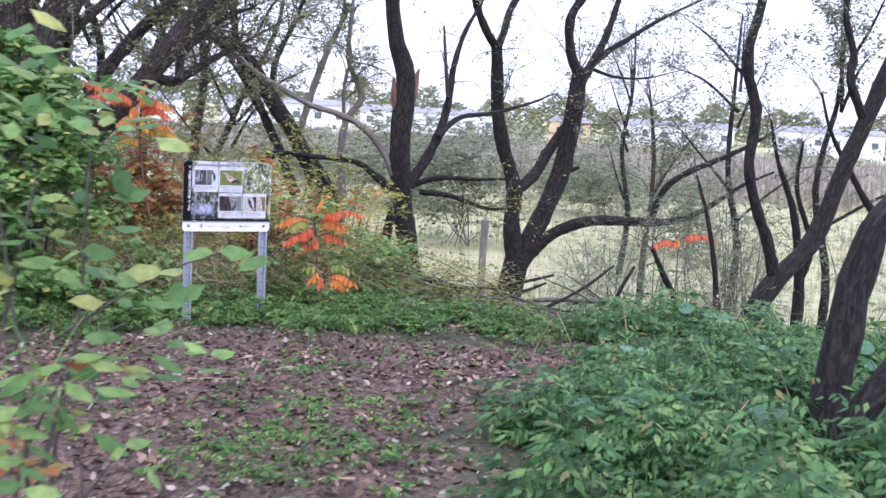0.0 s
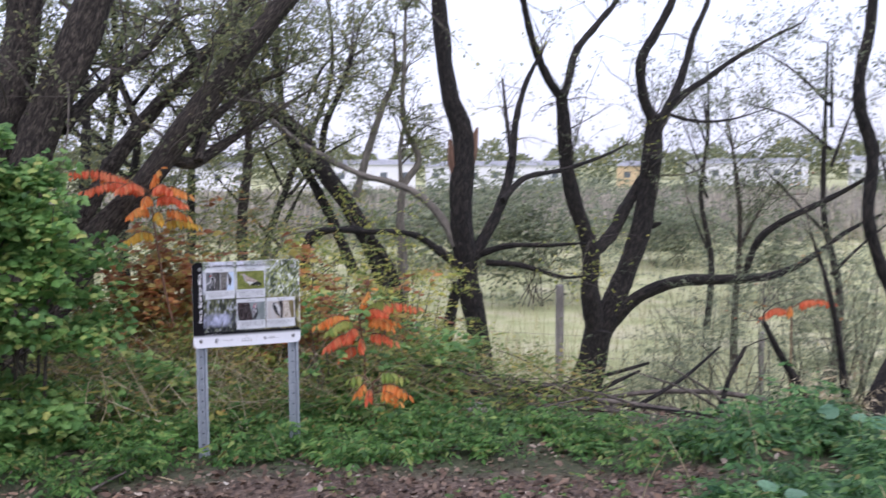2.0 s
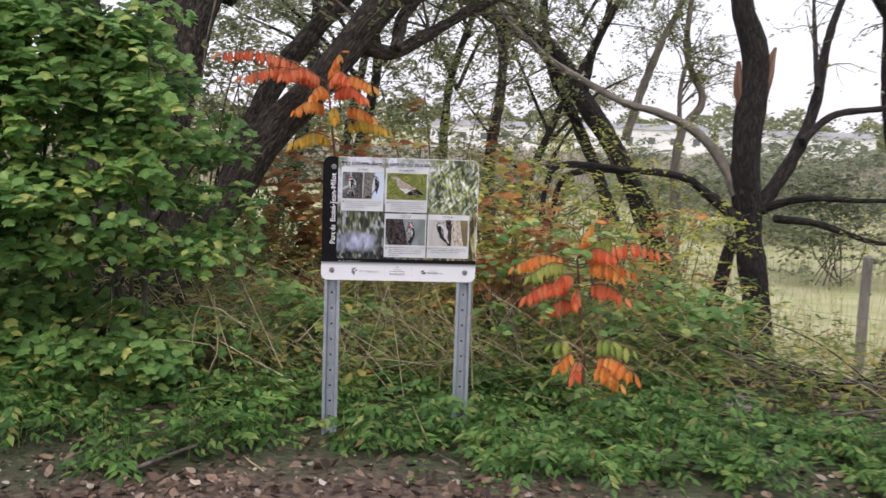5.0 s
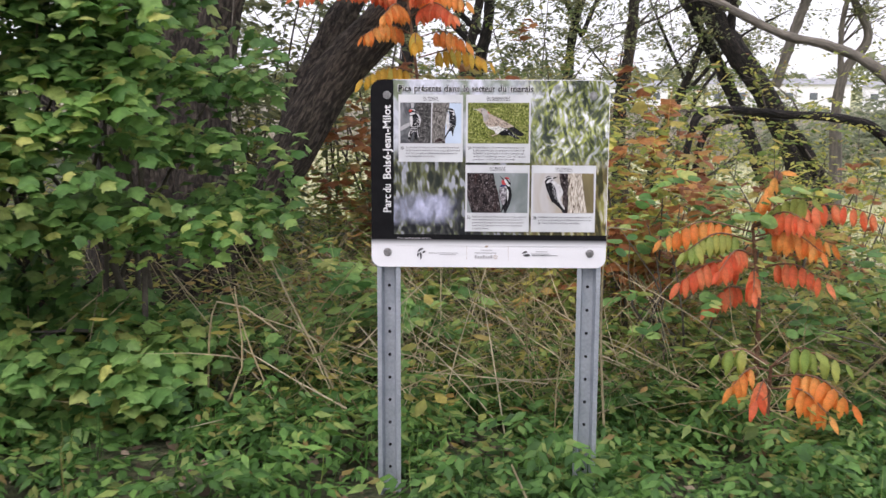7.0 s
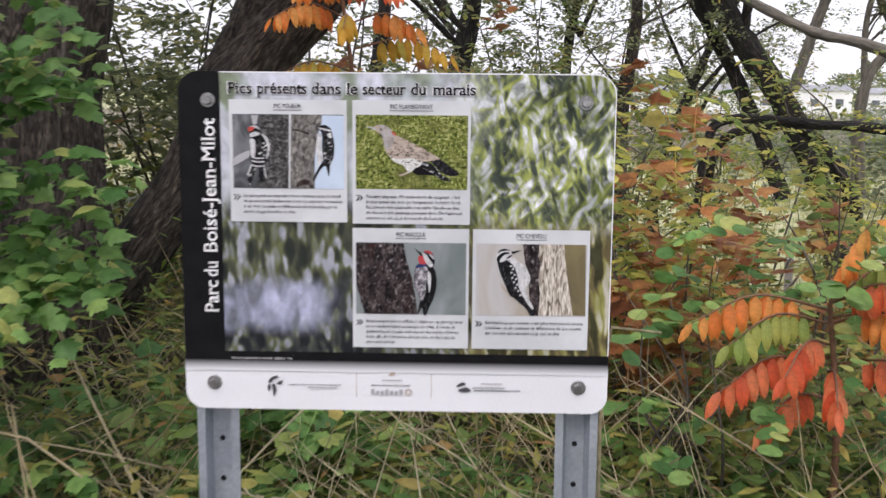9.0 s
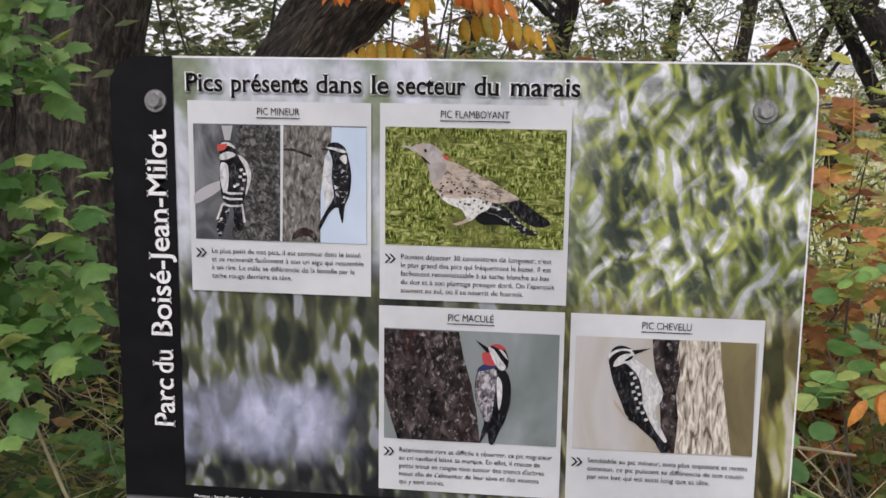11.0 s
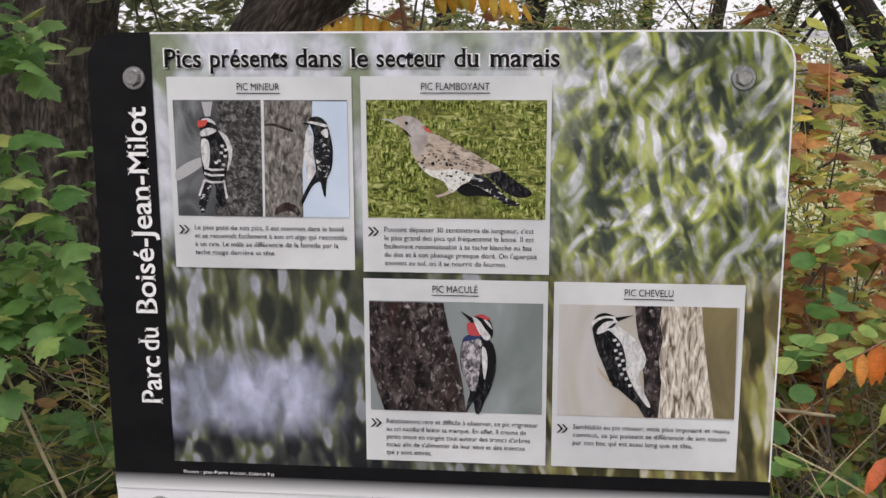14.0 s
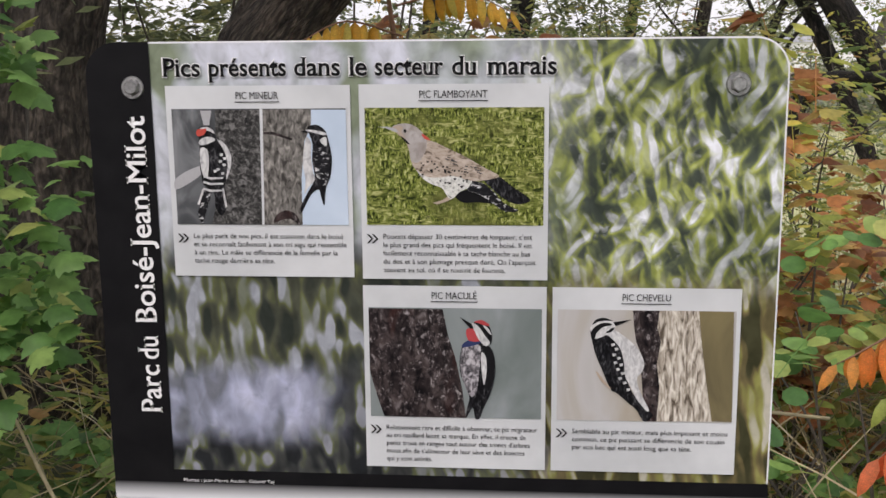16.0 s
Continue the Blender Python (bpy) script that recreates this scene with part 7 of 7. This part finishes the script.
stick("dead_stalk", "short pale dead stalk beside the maple bush", [on_ground(0.95, 9.3, 0.0), (1.07, 9.3, 0.28), (1.05, 9.3, 0.6)], 0.005, 0.003, STRAW, "stalk", 22)
stick("dead_stalk", "pale dead stalk lying across weeds", [on_ground(0.9, 9.4, 0.0), (0.98, 9.3, 0.54), (1.22, 9.28, 0.43)], 0.005, 0.003, STRAW, "stalk", 23)
stick("dead_stalk", "pale bare twig poking out beside the sign", [on_ground(2.46, 9.1, 0.0), (2.42, 9.05, 0.5), (2.43, 9.0, 0.88), (2.53, 9.0, 0.87)], 0.005, 0.0025, STRAW, "stalk", 24)
stick("trail_stick", "short curved pale stick on the trail's edge", [on_ground(0.86, 8.0, 0.02), on_ground(0.97, 8.12, 0.05), on_ground(1.12, 8.2, 0.09)], 0.012, 0.007, DEADWOOD, "stick", 5)
stick("trail_stick", "short pale stick lying on the trail", [on_ground(2.36, 5.0, 0.02), on_ground(2.42, 5.2, 0.03), on_ground(2.5, 5.45, 0.02)], 0.014, 0.01, DEADWOOD, "stick", 6)
stick("dead_stalk", "pale broken stalk standing in the herbs", [on_ground(2.18, 8.45, 0.0), (2.13, 8.42, 0.12), (2.08, 8.4, 0.24)], 0.006, 0.003, STRAW, "stalk", 7)
stick("snapped_branch", "dark snapped branch leaning out of the brush", [on_ground(6.6, 9.6, 0.0), (6.75, 9.6, -0.05), (6.95, 9.6, 0.28)], 0.03, 0.018, BARK, "branch", 8)
stick("fallen_pole", "long pale fallen pole across the brush", [on_ground(8.3, 9.4, 0.06), on_ground(9.4, 9.3, 0.22), on_ground(10.6, 9.2, 0.30)], 0.035, 0.022, DEADWOOD, "log", 31)
stick("fallen_pole", "thin pale fallen pole in the brush", [on_ground(8.6, 9.1, 0.05), on_ground(9.6, 9.0, 0.12), on_ground(10.8, 8.8, 0.16)], 0.022, 0.014, DEADWOOD, "log", 32)
rgt = np.random.default_rng(96)
for k in range(26):
    x, y, a, ln = rgt.uniform(-1.0, 3.2), rgt.uniform(2.6, 8.2), rgt.uniform(0, 6.28), rgt.uniform(0.08, 0.32)
    bend = rgt.normal(0, 0.03)
    stick("twig", "thin broken grey twig lying on the leaf litter", [on_ground(x, y, 0.02), on_ground(x + 0.5 * ln * math.cos(a) - bend * math.sin(a), y + 0.5 * ln * math.sin(a) + bend * math.cos(a), 0.03), on_ground(x + ln * math.cos(a), y + ln * math.sin(a), 0.02)], 0.006, 0.003, DEADWOOD if k % 3 else STRAW, "twig", 200 + k)
rgs = np.random.default_rng(95)
for k in range(8):
    x, y = rgs.uniform(3.2, 6.5), rgs.uniform(3.6, 7.2)
    a = rgs.uniform(0, 6.28)
    stick("dead_stalk", "thin pale dead stalk among the herbs", [on_ground(x, y, 0), on_ground(x + 0.1 * math.cos(a), y + 0.1 * math.sin(a), 0.25), on_ground(x + 0.22 * math.cos(a), y + 0.22 * math.sin(a), 0.45)], 0.005, 0.0025, STRAW, "stalk", 40 + k)
rg = np.random.default_rng(91)
pile = thing("brush_pile", on_ground(6.4, 10.2, 0), "tangled pile of dead grey branches on the bank", "brush pile")
for k in range(95):
    x, y = rg.uniform(4.7, 9.0), rg.uniform(9.0, 11.0)
    a, ln = rg.normal(0.0, 0.5) + (math.pi if rg.random() < 0.5 else 0), rg.uniform(0.4, 1.8)
    p0 = np.array(on_ground(x, y, rg.uniform(0.03, 0.26)))
    x1, y1 = x + ln * math.cos(a), y + 0.4 * ln * math.sin(a)
    p1 = np.array(on_ground(x1, y1, rg.uniform(0.03, 0.5)))
    bd = Build()
    r0 = rg.uniform(0.005, 0.018)
    bd.tube([p0, (p0 + p1) / 2 + rg.normal(0, 0.07, 3), p1], [r0, r0 * 0.8, r0 * 0.35], 5, 0.12, 0.05, k)
    part("dead_branch", bd.mesh("dead_branch", DEADWOOD if k % 3 else BARK, True), pile)

bm = bmesh.new()
bmesh.ops.create_icosphere(bm, subdivisions=3, radius=1)
sx, sy, sz = on_ground(4.12, 9.55, -0.01)
for v in bm.verts:
    k = 1 + 0.16 * noise.noise(v.co * 1.7 + Vector((3, 1, 2))) + 0.06 * noise.noise(v.co * 5)
    v.co = Vector((sx + v.co.x * 0.14 * k, sy + v.co.y * 0.11 * k, sz + v.co.z * 0.085 * k))
for f in bm.faces:
    f.smooth = True
tagged(new("stone", bm_mesh("stone", bm, STONE)), "mauve-grey rounded stone among the herbs", "stone")
bm = bmesh.new()
bmesh.ops.create_icosphere(bm, subdivisions=3, radius=1)
sx, sy, sz = on_ground(6.2, 8.6, 0.05)
for v in bm.verts:
    k = 1 + 0.22 * noise.noise(v.co * 2.1 + Vector((7, 2, 5))) + 0.1 * noise.noise(v.co * 7)
    v.co = Vector((sx + v.co.x * 0.13 * k, sy + v.co.y * 0.12 * k, sz + v.co.z * 0.12 * k))
tagged(new("stump", bm_mesh("stump", bm, TWIG)), "dark rounded rotten stump beside the brush", "stump")

fence = thing("wire_fence", on_ground(9.9, 18.5, 0), "old wire fence with weathered posts below the bank", "fence")
for k, (x, y) in enumerate(((9.62, 18.5), (13.2, 17.2), (17.0, 16.0), (6.2, 20.0))):
    g = float(ground_z(x, y))
    top = -0.2 if k == 0 else g + 1.5
    bd = Build()
    bd.tube([(x, y, g - 0.2), (x, y, (g + top) / 2), (x + 0.01, y, top)], [0.08, 0.08, 0.075] if k == 0 else [0.05, 0.05, 0.048], 12, 0.25, 0.03, 700 + k)
    part("post", bd.mesh("post", POST, True), fence)
for lvl in (0.5, 0.9, 1.3):
    bd = Build()
    bd.tube([(6.2, 20.0, float(ground_z(6.2, 20.0)) + lvl), (9.62, 18.4, float(ground_z(9.62, 18.5)) + lvl), (13.2, 17.2, float(ground_z(13.2, 17.2)) + lvl), (17.0, 16.0, float(ground_z(17, 16)) + lvl)], [0.003] * 4, 4, 0.6, 0, 0, False)
    part("wire", bd.mesh("wire", WIRE), fence)
